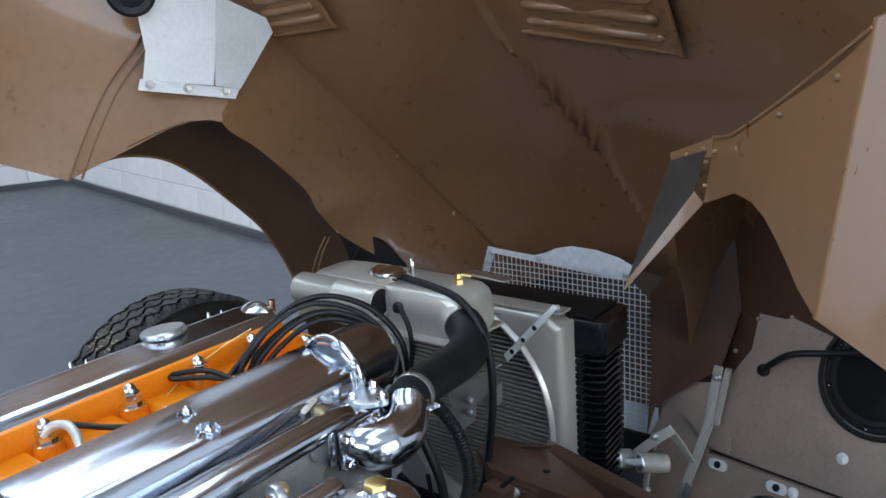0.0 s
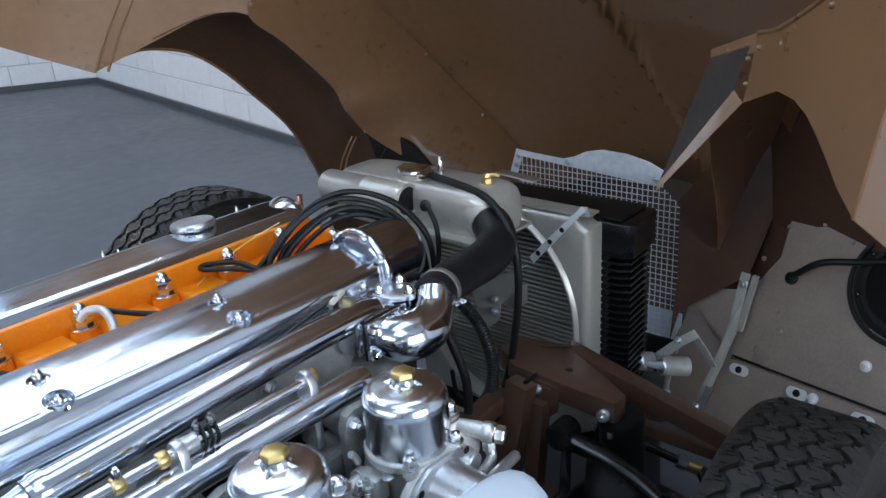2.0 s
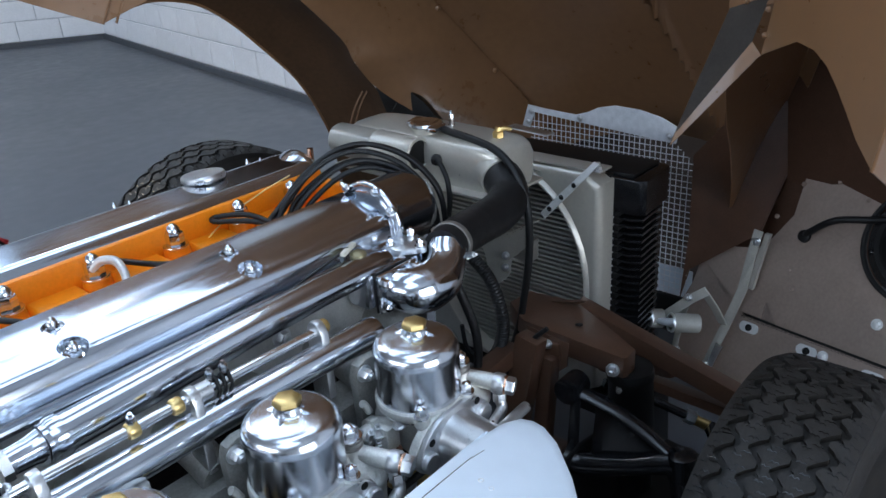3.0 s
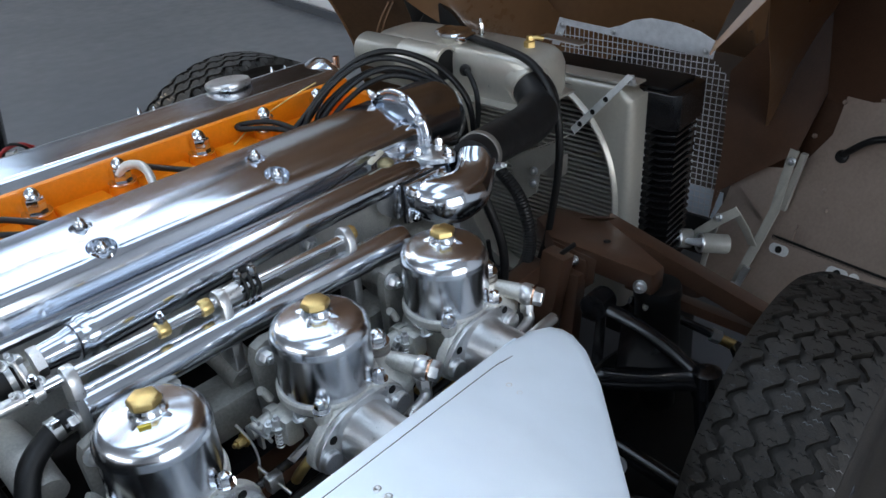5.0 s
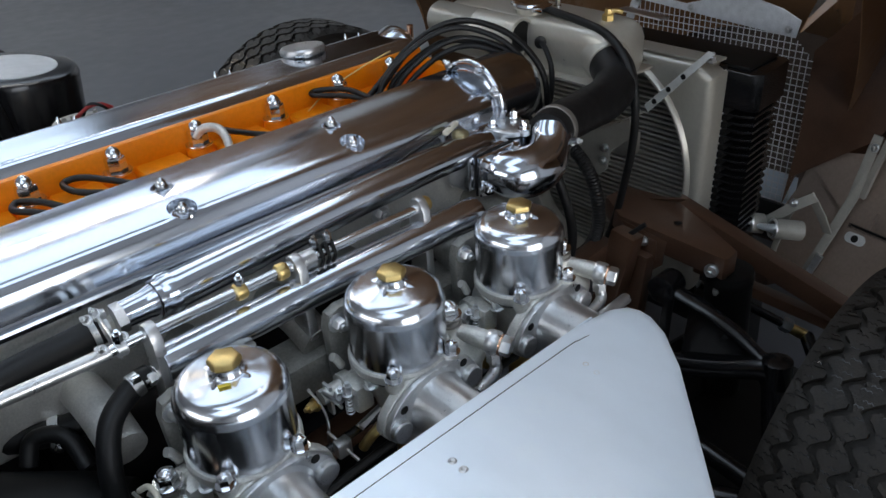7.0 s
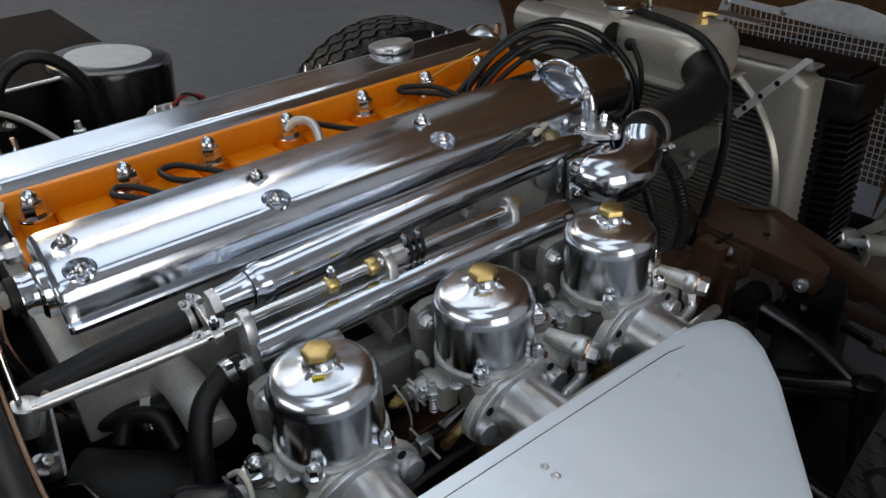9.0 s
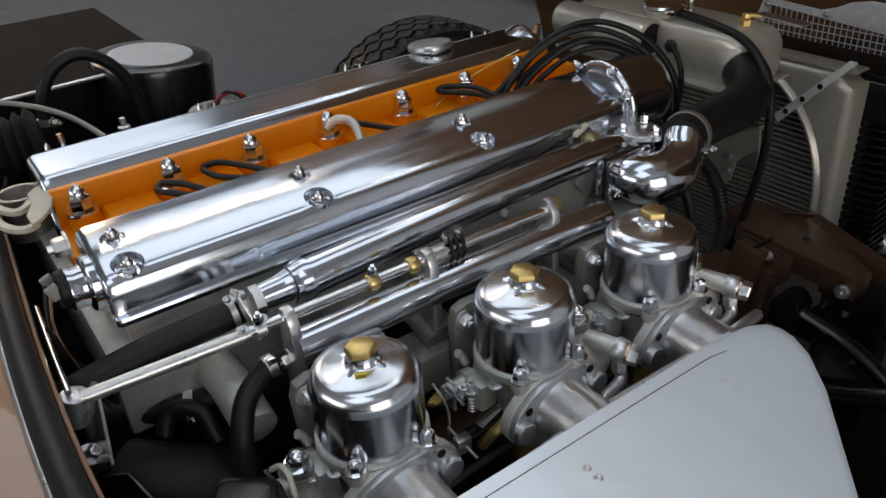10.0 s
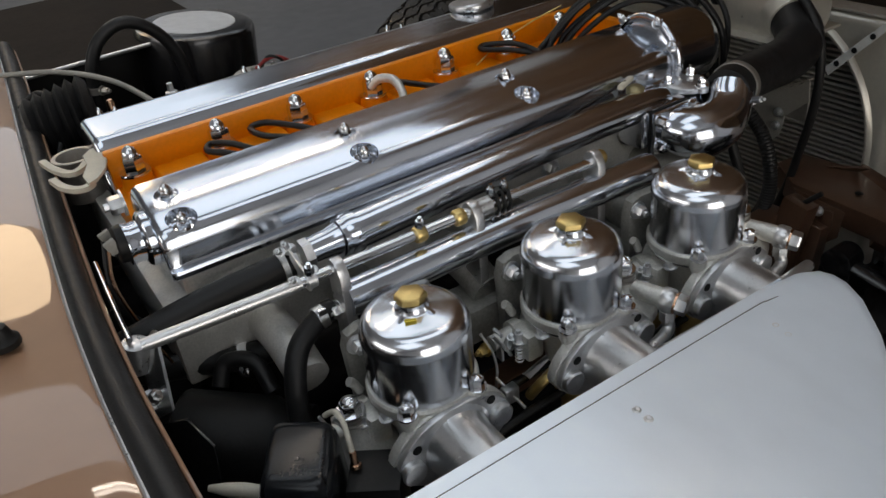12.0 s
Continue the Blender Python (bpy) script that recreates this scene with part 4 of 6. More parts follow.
part("cap_stud", bolt(B(), (0.742, 0.408, 0.896), (0, 0, 1), 0.005, 0.020), CHROME, tank)
bm = B()
lathe(bm, (0.730, 0.285, 0.893), (0, 0, 1), [(0, 0.011), (0.012, 0.011), (0.014, 0.007), (0.022, 0.006)], 6)
tube(bm, [(0.730, 0.285, 0.906), (0.738, 0.278, 0.911), (0.748, 0.268, 0.908)], 0.0042, 10, 4)
part("brass_union", bm, BRASS, tank, "brass union fitting")
bm = B()
box(bm, (0.775, 0.245, 0.903), (0.024, 0.10, 0.003), (0, 0, -8), 0.001)
part("plate", bm, ZINC, tank)
bm = lathe(B(), (0.692, 0.262, 0.848), (-0.5, -0.85, -0.30), [(-0.02, 0.0430), (0.004, 0.0425), (0.008, 0.0400), (0.022, 0.0395), (0.025, 0.0375), (0.026, 0.034)], 36)
part("outlet_neck", bm, TANK, tank)
part("drum_nipple", lathe(B(), (0.655, 0.375, 0.862), (-0.8, -0.8, 0), [(0, 0.0075), (0.010, 0.0085), (0.0105, 0.0105), (0.018, 0.0105), (0.02, 0.007)], 14), RUBBER, tank)

hose = thing("coolant_hose", (0.55, 0.19, 0.80), "thick matt black rubber radiator hose", "hose")
part("rubber_hose", tube(B(), [(0.398, 0.136, 0.830), (0.440, 0.150, 0.829), (0.52, 0.172, 0.818), (0.595, 0.186, 0.812), (0.643, 0.200, 0.818), (0.668, 0.222, 0.832), (0.690, 0.258, 0.847)], [0.0320, 0.0320, 0.033, 0.035, 0.036, 0.036, 0.035], 26, 7), RUBBER, hose)
bm = B()
lathe(bm, (0.420, 0.1435, 0.8295), (0.95, 0.30, -0.06), [(0, 0.0335), (0.001, 0.0342), (0.011, 0.0342), (0.012, 0.0335)], 32)
part("hose_clip", bm, GREY_ALLOY, hose)
bm = B()
bolt(bm, (0.43, 0.118, 0.815), (-0.2, -0.8, 0.3), 0.005, 0.016)
part("clip_screw", bm, ZINC, hose)


def pipe_thing(name, pts, r, mt, label, cat, grp="", ribs=0):
    t = thing(name, pts[len(pts) // 2], label, cat, grp)
    part("tube", tube(B(), pts, r, 14, 8), mt, t)
    if ribs:
        path = smooth_path(pts, 40)
        bm = B()
        for i in range(0, len(path) - 1, max(1, len(path) // ribs)):
            d = (path[i + 1] - path[i]).normalized()
            lathe(bm, path[i], d, [(0, r), (0.0015, r * 1.13), (0.003, r)], 12, False)
        part("ribs", bm, mt, t)
    return t


OVER = [(0.700, 0.405, 0.905), (0.692, 0.372, 0.904), (0.68, 0.310, 0.902), (0.67, 0.245, 0.893), (0.66, 0.200, 0.868), (0.655, 0.172, 0.825), (0.655, 0.164, 0.765), (0.66, 0.170, 0.70), (0.67, 0.186, 0.635), (0.68, 0.207, 0.553), (0.69, 0.24, 0.46)]
pipe_thing("overflow_hose", OVER, 0.0070, RUBBER, "thin black overflow hose falling past the hose", "hose", "thin hoses")
pipe_thing("wiring_conduit", [(0.58, 0.28, 0.735), (0.60, 0.259, 0.714), (0.60, 0.209, 0.671), (0.60, 0.186, 0.597), (0.60, 0.200, 0.532), (0.60, 0.244, 0.480)], 0.011, RUBBER, "black corrugated wiring conduit below the hose", "conduit", ribs=60)
pipe_thing("vent_hose", [(0.643, 0.360, 0.862), (0.632, 0.340, 0.855), (0.625, 0.322, 0.83), (0.62, 0.318, 0.78), (0.61, 0.335, 0.70)], 0.0048, RUBBER, "thin black vent hose from the header tank", "hose", "thin hoses")
for k, (x, y) in enumerate(((0.475, 0.22),)):
    pipe_thing("front_hose", [(x, y, 0.79), (x + 0.01, y - 0.03, 0.72), (x + 0.03, y - 0.05, 0.62), (x + 0.05, y - 0.03, 0.50)], 0.008, RUBBER, "black rubber hose at the front of the engine", "hose", "front hoses")
pipe_thing("earth_cable", [(0.63, 0.11, 0.595), (0.62, 0.132, 0.572), (0.62, 0.188, 0.511), (0.62, 0.251, 0.483), (0.62, 0.292, 0.496), (0.62, 0.303, 0.543)], 0.0045, RUBBER, "thin black cable looping below the hoses", "cable", "cables")
fanb = thing("sensor_bracket", (0.75, 0.28, 0.59), "satin steel bracket and small box by the shroud", "bracket")
bm = B()
prism(bm, [(0.75, 0.352, 0.655), (0.75, 0.240, 0.718), (0.79, 0.236, 0.718), (0.79, 0.348, 0.655)], (0, 0, 0.003))
prism(bm, [(0.752, 0.352, 0.654), (0.752, 0.240, 0.716), (0.752, 0.236, 0.680), (0.752, 0.278, 0.640), (0.752, 0.285, 0.60), (0.752, 0.318, 0.570), (0.752, 0.335, 0.60)], (0.003, 0, 0))
part("bracket_plate", bm, GREEN_GREY, fanb)
bm = box(B(), (0.772, 0.262, 0.660), (0.035, 0.05, 0.045), bevel=0.005)
part("box", bm, GREY_ALLOY, fanb)
part("stem", bolt(B(), (0.750, 0.290, 0.645), (-1, -0.3, 0.3), 0.006, 0.008), ZINC, fanb)
part("bracket_bolt", bolt(B(), (0.750, 0.292, 0.618), (-1, -0.3, 0.3), 0.006, 0.008), ZINC, fanb)

# ---- front frame, suspension ----
fr = thing("car_chassis", (0.7, 0.1, G), "brown painted steel car chassis with black tyred wheels", "chassis")


def beam(name, a, b, w, h, mt, parent, bev=0.004, up=(0, 0, 1)):
    a, b = Vector(a), Vector(b)
    d = (b - a).normalized()
    s = d.cross(Vector(up)).normalized()
    u = s.cross(d)
    bm = B()
    ring = [s * w / 2 + u * h / 2, -s * w / 2 + u * h / 2, -s * w / 2 - u * h / 2, s * w / 2 - u * h / 2]
    skin(bm, [[a + r for r in ring], [b + r for r in ring]])
    bmesh.ops.bevel(bm, geom=list(bm.edges), offset=bev, segments=2, profile=0.6, affect="EDGES")
    return part(name, bm, mt, parent)


bm = B()
prism(bm, [(0.655, 0.180, 0.577), (0.652, -0.030, 0.573), (0.660, -0.034, 0.573), (0.690, -0.032, 0.573), (0.720, 0.030, 0.575), (0.775, 0.140, 0.577), (0.760, 0.240, 0.577), (0.70, 0.245, 0.577)], (0, 0, -0.042), 0.004)
part("upper_beam", bm, FRAME, fr)
bm = B()
prism(bm, [(0.653, 0.176, 0.570), (0.653, 0.080, 0.562), (0.653, 0.084, 0.512), (0.653, 0.122, 0.474), (0.653, 0.140, 0.478), (0.653, 0.152, 0.545)], (0.004, 0, 0), 0.001)
prism(bm, [(0.649, 0.155, 0.560), (0.649, 0.098, 0.556), (0.649, 0.096, 0.520), (0.649, 0.118, 0.500), (0.649, 0.140, 0.512)], (0.004, 0, 0), 0.001)
part("gusset", bm, FRAME, fr)
for p, r in (((0.648, 0.135, 0.545), 0.0075), ((0.648, 0.122, 0.550), 0.0065), ((0.648, 0.116, 0.515), 0.0065), ((0.649, -0.012, 0.545), 0.0085), ((0.648, 0.116, 0.484), 0.005)):
    part("bolt", bolt(B(), p, (-1, -0.25, 0.15), r, r * 1.5), ZINC, fr)
part("drain_hole", lathe(B(), (0.700, 0.088, 0.5772), (0, 0, 1), [(0, 0.007), (0.0008, 0.006), (0.0009, 0)], 14), SATIN_BLACK, fr)
bm = B()
prism(bm, [(0.742, 0.178, 0.578), (0.752, 0.115, 0.594), (0.760, 0.108, 0.592), (0.762, 0.130, 0.578)], (0.006, 0.004, 0), 0.0008)
part("fin_plate", bm, FRAME, fr)
beam("diagonal_beam", (0.79, 0.150, 0.555), (0.93, -0.155, 0.375), 0.045, 0.036, FRAME, fr)
beam("lower_arm", (0.80, 0.10, 0.44), (0.93, -0.120, 0.340), 0.030, 0.022, FRAME, fr)
beam("cross_beam", (0.93, 0.0, 0.39), (0.99, 0.12, 0.33), 0.03, 0.03, FRAME, fr)
beam("upright", (0.618, 0.136, 0.575), (0.590, 0.168, 0.34), 0.048, 0.036, FRAME, fr, up=(1, 0, 0))
beam("upright", (0.645, 0.115, 0.53), (0.635, 0.125, 0.34), 0.030, 0.030, FRAME, fr, up=(1, 0, 0))
beam("side_rail", (0.66, 0.10, 0.32), (-0.45, 0.02, 0.42), 0.04, 0.04, FRAME, fr)
beam("side_rail", (0.62, 0.18, 0.53), (-0.45, 0.10, 0.55), 0.035, 0.035, FRAME, fr)
beam("front_leg", (0.95, 0.16, 0.36), (0.95, 0.16, G), 0.05, 0.05, FRAME, fr)
beam("front_leg", (0.95, 0.65, 0.36), (0.95, 0.65, G), 0.05, 0.05, FRAME, fr)
beam("far_rail", (0.72, 0.66, 0.53), (-0.45, 0.72, 0.55), 0.035, 0.035, FRAME, fr)
beam("picture_frame", (0.97, 0.12, 0.23), (0.97, 0.69, 0.23), 0.05, 0.05, FRAME, fr)

shock = thing("shock_absorber", (0.71, -0.04, 0.30), "black shock absorber under the frame bracket", "shock absorber")
part("shock_body", lathe(B(), (0.700, -0.018, 0.530), (0.02, -0.06, -1), [(0, 0.02), (0.004, 0.040), (0.012, 0.042), (0.022, 0.042), (0.025, 0.040), (0.13, 0.040), (0.134, 0.034), (0.26, 0.034)], 32), SATIN_BLACK, shock)
part("eye_bolt", bolt(B(), (0.662, -0.020, 0.500), (-1, -0.2, 0), 0.005, 0.007), GREY_ALLOY, shock)
wb = thing("wishbone", (0.5, -0.12, 0.38), "black forged suspension wishbone and stub axle", "wishbone")
bm = B()
grid = []
TOP = smooth_path([(0.605, 0.075, 0.500), (0.615, 0.041, 0.512), (0.63, -0.02, 0.497), (0.64, -0.075, 0.470), (0.642, -0.118, 0.445), (0.64, -0.150, 0.430)], 5)
LOW = smooth_path([(0.605, 0.055, 0.478), (0.61, 0.025, 0.490), (0.622, -0.03, 0.470), (0.634, -0.075, 0.440), (0.638, -0.115, 0.418), (0.636, -0.150, 0.400)], 5)
rings = []
for p, q in zip(TOP, LOW):
    m, h = (p + q) / 2, (p - q) / 2
    rings.append([m + h * math.cos(a) * 0.9 + Vector((-0.014, -0.006, 0)) * math.sin(a) for a in (k * math.tau / 14 for k in range(14))])
skin(bm, rings)
tube(bm, [(0.585, 0.045, 0.375), (0.595, 0.01, 0.368), (0.612, -0.07, 0.392), (0.630, -0.125, 0.412), (0.637, -0.152, 0.416)], [0.024, 0.022, 0.018, 0.020, 0.024], 16, 6)
lathe(bm, (0.590, 0.046, 0.506), (1, 0.1, -0.1), [(0, 0.016), (0.004, 0.024), (0.05, 0.024), (0.054, 0.016)], 22)
lathe(bm, (0.637, -0.152, 0.445), (0, -0.1, -1), [(0, 0.012), (0.006, 0.024), (0.05, 0.026), (0.056, 0.02)], 22)
prism(bm, [(0.612, 0.03, 0.495), (0.606, 0.045, 0.495), (0.592, 0.045, 0.375), (0.598, 0.025, 0.375)], (0.012, 0.004, 0), 0.003)
prism(bm, [(0.618, 0.0, 0.495), (0.640, -0.075, 0.455), (0.640, -0.145, 0.425), (0.628, -0.11, 0.41), (0.610, -0.05, 0.390), (0.600, 0.0, 0.372)], (0.008, 0.003, 0), 0.001)
part("arm", bm, BLACK, wb)
part("lower_arm", tube(B(), [(0.55, 0.02, 0.28), (0.55, -0.12, 0.26), (0.54, -0.26, 0.25)], 0.018, 14, 4), BLACK, wb)
part("lower_arm", tube(B(), [(0.40, 0.02, 0.26), (0.47, -0.12, 0.25), (0.54, -0.26, 0.25)], 0.018, 14, 4), BLACK, wb)
part("hub_carrier", tube(B(), [(0.637, -0.155, 0.40), (0.60, -0.20, 0.30), (0.54, -0.262, 0.24)], [0.022, 0.028, 0.024], 14, 5), BLACK, wb)
part("stub_axle", cyl(B(), (0.57, -0.22, 0.365), (0.60, -0.34, 0.365), 0.045, 24, 0.004), BLACK, wb)
part("brake_disc", lathe(B(), (0.59, -0.238, 0.365), (0, -1, 0), [(0, 0.135), (0.012, 0.135)], 40), CAST, wb)
part("bump_bolt", bolt(B(), (0.45, -0.10, 0.34), (-1, -0.4, 0.2), 0.013, 0.018), ZINC, wb)
# added black plates hiding the lit floor, in place of the shade there
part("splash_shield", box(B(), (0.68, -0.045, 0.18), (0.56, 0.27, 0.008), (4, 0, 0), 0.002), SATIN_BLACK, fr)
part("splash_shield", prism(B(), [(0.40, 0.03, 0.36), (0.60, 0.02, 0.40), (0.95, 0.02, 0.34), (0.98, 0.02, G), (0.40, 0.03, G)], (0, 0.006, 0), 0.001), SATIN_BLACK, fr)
tr = thing("track_rod", (0.80, -0.07, 0.37), "black steering track rod with zinc end nut", "track rod")
part("rod", tube(B(), [(0.73, 0.05, 0.45), (0.79, -0.02, 0.405), (0.826, -0.074, 0.372)], 0.0085, 12, 3), BLACK, tr)
part("lock_nut", lathe(B(), (0.826, -0.074, 0.372), (0.45, -0.75, -0.42), [(0, 0.014), (0.018, 0.014)], 6), ZINC, tr)
part("rod_end", lathe(B(), (0.834, -0.089, 0.363), (0.45, -0.75, -0.42), [(0, 0.010), (0.03, 0.011), (0.034, 0.009)], 14), BRASS, tr)
part("steering_arm", tube(B(), [(0.85, -0.115, 0.348), (0.74, -0.2, 0.34), (0.60, -0.25, 0.36)], 0.013, 12, 4), BLACK, tr)

# ---- wheels ----


def wheel(xc, y, side, R):
    W, zc = 0.185, G + R
    bm = B()
    lathe(bm, (xc, y - W / 2, zc), (0, 1, 0), [(0.028, R - 0.13), (0.012, R - 0.11), (0.0, R - 0.075), (0.002, R - 0.04), (0.010, R - 0.019), (0.024, R - 0.011), (0.05, R - 0.0095), (W - 0.05, R - 0.0095), (W - 0.024, R - 0.011), (W - 0.010, R - 0.019), (W - 0.002, R - 0.04), (W, R - 0.075), (W - 0.012, R - 0.11), (W - 0.028, R - 0.13)], 96)
    tyre = part("wheel", bm, TYRE, fr, "black road tyre with zigzag tread")
    verts, faces = [], []
    n = 42
    step = math.tau / n

    def rad_at(u):
        e = max(0.0, abs(u) - 0.055) / 0.03
        return R - 0.012 * e * e
    ribs = ((-0.086, -0.0610), (-0.0490, -0.0230), (-0.0110, 0.0110), (0.0230, 0.0490), (0.0610, 0.086))
    zig = ((0.0, -1, 0), (0.14, -1, 0), (0.235, -0.45, 0), (0.24, -0.45, 1), (0.355, 0.1, 1), (0.36, 0.15, 0), (0.48, 1, 0), (0.62, 1, 0), (0.735, 0.45, 0), (0.74, 0.45, -1), (0.855, -0.1, -1), (0.86, -0.15, 0), (1.0, -1, 0))
    for i, (u0, u1) in enumerate(ribs):
        for k in range(n):
            out = []
            for f, du, cut in zig:
                out.append(((k + f + 0.5 * i) * step, u0 + du * 0.0090 * (u0 > -0.08) + (0.014 if cut > 0 else 0) * (u0 > -0.08)))
            for f, du, cut in zig[::-1]:
                out.append(((k + f + 0.5 * (i + 1)) * step, u1 + du * 0.0090 * (u1 < 0.08) - (0.014 if cut < 0 else 0) * (u1 < 0.08)))
            b = len(verts)
            for lift in (-0.012, 0.0):
                for a, u in out:
                    r = rad_at(u) + lift
                    verts.append((xc + r * math.sin(a), y + u, zc + r * math.cos(a)))
            m = len(out)
            for q in range(len(zig) - 1):
                faces.append((b + m + q, b + m + q + 1, b + m + m - 2 - q, b + m + m - 1 - q))
            for q in range(m):
                if q in (len(zig) - 1, m - 1):
                    continue
                faces.append((b + q, b + (q + 1) % m, b + m + (q + 1) % m, b + m + q))
    me = bpy.data.meshes.new("tread")
    o = ORIGIN[fr]
    me.from_pydata([(v[0] - o.x, v[1] - o.y, v[2] - o.z) for v in verts], [], faces)
    me.materials.append(TYRE)
    tread = new("tread", me)
    tread.parent = tyre
    tagged(tread, "zigzag tread blocks", kind="stuff")
    verts, faces = [], []
    for i, (u0, u1) in enumerate(ribs):
        for k in range(n):
            for f, c in ((0.10, 0.30), (0.42, 0.62), (0.62, 0.30), (0.92, 0.66)):
                a0 = (k + f + 0.5 * i + 0.25) * step
                uc = u0 + (u1 - u0) * c
                b = len(verts)
                for j in range(5):
                    u, a = uc + (j - 2) * 0.0032, a0 + (0.0042 if j % 2 else -0.0042)
                    for w in (-0.0018, 0.0018):
                        r = rad_at(u) + 0.0003
                        verts.append((xc + r * math.sin(a + w), y + u, zc + r * math.cos(a + w)))
                faces += [(b + 2 * j, b + 2 * j + 1, b + 2 * j + 3, b + 2 * j + 2) for j in range(4)]
    me = bpy.data.meshes.new("tread_siping")
    me.from_pydata([(v[0] - o.x, v[1] - o.y, v[2] - o.z) for v in verts], [], faces)
    me.materials.append(BLACK)
    sipes = new("tread_siping", me)
    sipes.parent = tyre
    tagged(sipes, "fine wavy slits in the tread", kind="stuff")
    s = side
    q = R - 0.325
    bm = B()
    lathe(bm, (xc, y - s * 0.07, zc), (0, s, 0), [(0, 0.205 + q), (0.004, 0.198 + q), (0.02, 0.185 + q), (0.07, 0.18 + q), (0.12, 0.185 + q), (0.136, 0.198 + q), (0.14, 0.205 + q)], 64, False)
    part("rim", bm, CHROME, tyre, "bright wheel rim")
    bm = B()
    lathe(bm, (xc, y + s * 0.01, zc), (0, s, 0), [(-0.06, 0.05), (0.0, 0.045), (0.05, 0.03), (0.06, 0.0)], 28)
    for k in range(36):
        a = math.tau * k / 36
        w = (-1) ** k
        tube(bm, [(xc + 0.045 * math.sin(a + 0.5 * w), y + s * (0.03 if k % 2 else -0.045), zc + 0.045 * math.cos(a + 0.5 * w)), (xc + (0.184 + q) * math.sin(a), y, zc + (0.184 + q) * math.cos(a))], 0.0022, 6, 1)
    part("spokes", bm, CHROME, tyre)


wheel(0.60, -0.340, -1, 0.300)
wheel(0.665, 1.175, 1, 0.345)

# ---- bonnet, tilted open ----
bonnet = thing("bonnet", (1.55, YC, G), "brown painted car bonnet tilted open, seen from inside", "bonnet")
# edge where the centre skin meets the inner panels, from bottom to top
EDGE = [(1.62, 0.70, 0.56), (1.50, 0.763, 0.735), (1.417, 0.82, 0.854), (1.266, 0.90, 1.046), (1.069, 0.97, 1.256), (0.954, 1.0, 1.384), (0.82, 1.03, 1.55), (0.69, 1.05, 1.74), (0.58, 1.06, 1.94)]
edge = smooth_path(EDGE, 5)


def skin_point(p, u):
    """u runs from -1 at the near edge to 1 at the far edge."""
    a = abs(u)
    y = YC + (p.y - YC) * u
    cx, cz = p.x + 0.085, p.z + 0.05
    x, z = cx + (p.x - cx) * a ** 2.2, cz + (p.z - cz) * a ** 2.2
    yr = 0.285 + 0.32 * (min(max(p.z, 0.6), 1.30) - 0.82)     # the pressed ridge slants across the skin
    k = 1 / (1 + math.exp(max(-60, min(60, -(y - yr) / 0.005)))) / (1 + math.exp((y - 0.76) / 0.03))
    k -= 0.8 * math.exp(-((y - yr) / 0.010) ** 2)
    return (x + 0.026 * k, y, z + 0.020 * k)


def skin_at(y, z, off=0.0):
    """The place on the skin at that height, moved off it towards the engine."""
    u = max(-1.0, min(1.0, (y - YC) / 0.58))
    e = min(edge, key=lambda q: abs(q.z + 0.05 * (1 - abs(u) ** 2.2) - z))
    i = edge.index(e)
    f = edge[max(i - 1, 0)] if e.z > z else edge[min(i + 1, len(edge) - 1)]
    t = 0 if abs(f.z - e.z) < 1e-6 else max(0.0, min(1.0, (z - e.z) / (f.z - e.z)))
    p = e.lerp(f, t)
    x = skin_point(p, (y - YC) / (p.y - YC))[0]
    return Vector((x - 0.766 * off, y, z - 0.643 * off))


def near_reach(p):
    """The skin runs on over the near wing higher up."""
    return -1.06 - 0.50 * max(0.0, min(1.0, (p.z - 0.98) / 0.25))


grid = [[skin_point(p, near_reach(p) + (1.06 - near_reach(p)) * k / 280) for k in range(281)] for p in edge]
part("bonnet_skin", sheet(B(), grid, -0.0025), BROWN, bonnet, smooth=60)


def rivet(bm, p, n, r=0.007):
    n = Vector(n).normalized()
    lathe(bm, Vector(p), n, [(-0.002, r), (0.0015, r), (0.004, r * 0.7), (0.005, 0)], 12)
    return bm


LOW = [(0.86, 1.0, 1.34), (0.79, 0.953, 1.262), (0.738, 0.95, 1.19), (0.841, 0.96, 1.112), (0.97, 0.96, 0.99), (0.998, 0.955, 0.932), (1.083, 0.95, 0.834), (1.24, 0.86, 0.70), (1.42, 0.78, 0.56)]
UP = [(0.954, 1.0, 1.384), (0.98, 0.997, 1.356), (1.069, 0.97, 1.256), (1.16, 0.94, 1.16), (1.266, 0.90, 1.046), (1.34, 0.86, 0.95), (1.417, 0.82, 0.854), (1.50, 0.763, 0.735), (1.60, 0.71, 0.58)]
grid = []
for a, b in zip(smooth_path(UP, 4), smooth_path(LOW, 4)):
    grid.append([a.lerp(b, j / 5) + Vector((-0.004 - 0.012 * math.sin(math.pi * j / 5), -0.004 - 0.010 * math.sin(math.pi * j / 5), 0)) for j in range(6)])
inner = part("inner_panel", sheet(B(), grid, 0.002), BROWN, bonnet)
for p in ((1.06, 0.962, 1.240), (1.262, 0.890, 1.03), (1.345, 0.853, 0.92), (1.405, 0.812, 0.842), (1.47, 0.775, 0.755)):
    part("rivet", rivet(B(), p, (-0.6, -0.8, 0.1), 0.0072), BROWN, inner)
# far wing: side plate, outer skin and arch
bm = B()
P = [(0.738, 0.95, 1.19), (0.715, 0.962, 1.200), (0.68, 0.985, 1.2), (0.636, 1.01, 1.189), (0.56, 1.068, 1.150), (0.452, 1.15, 1.095), (0.50, 1.135, 1.19), (0.562, 1.11, 1.295), (0.625, 1.065, 1.385), (0.70, 1.03, 1.45), (0.80, 0.985, 1.40), (0.779, 0.95, 1.241)]
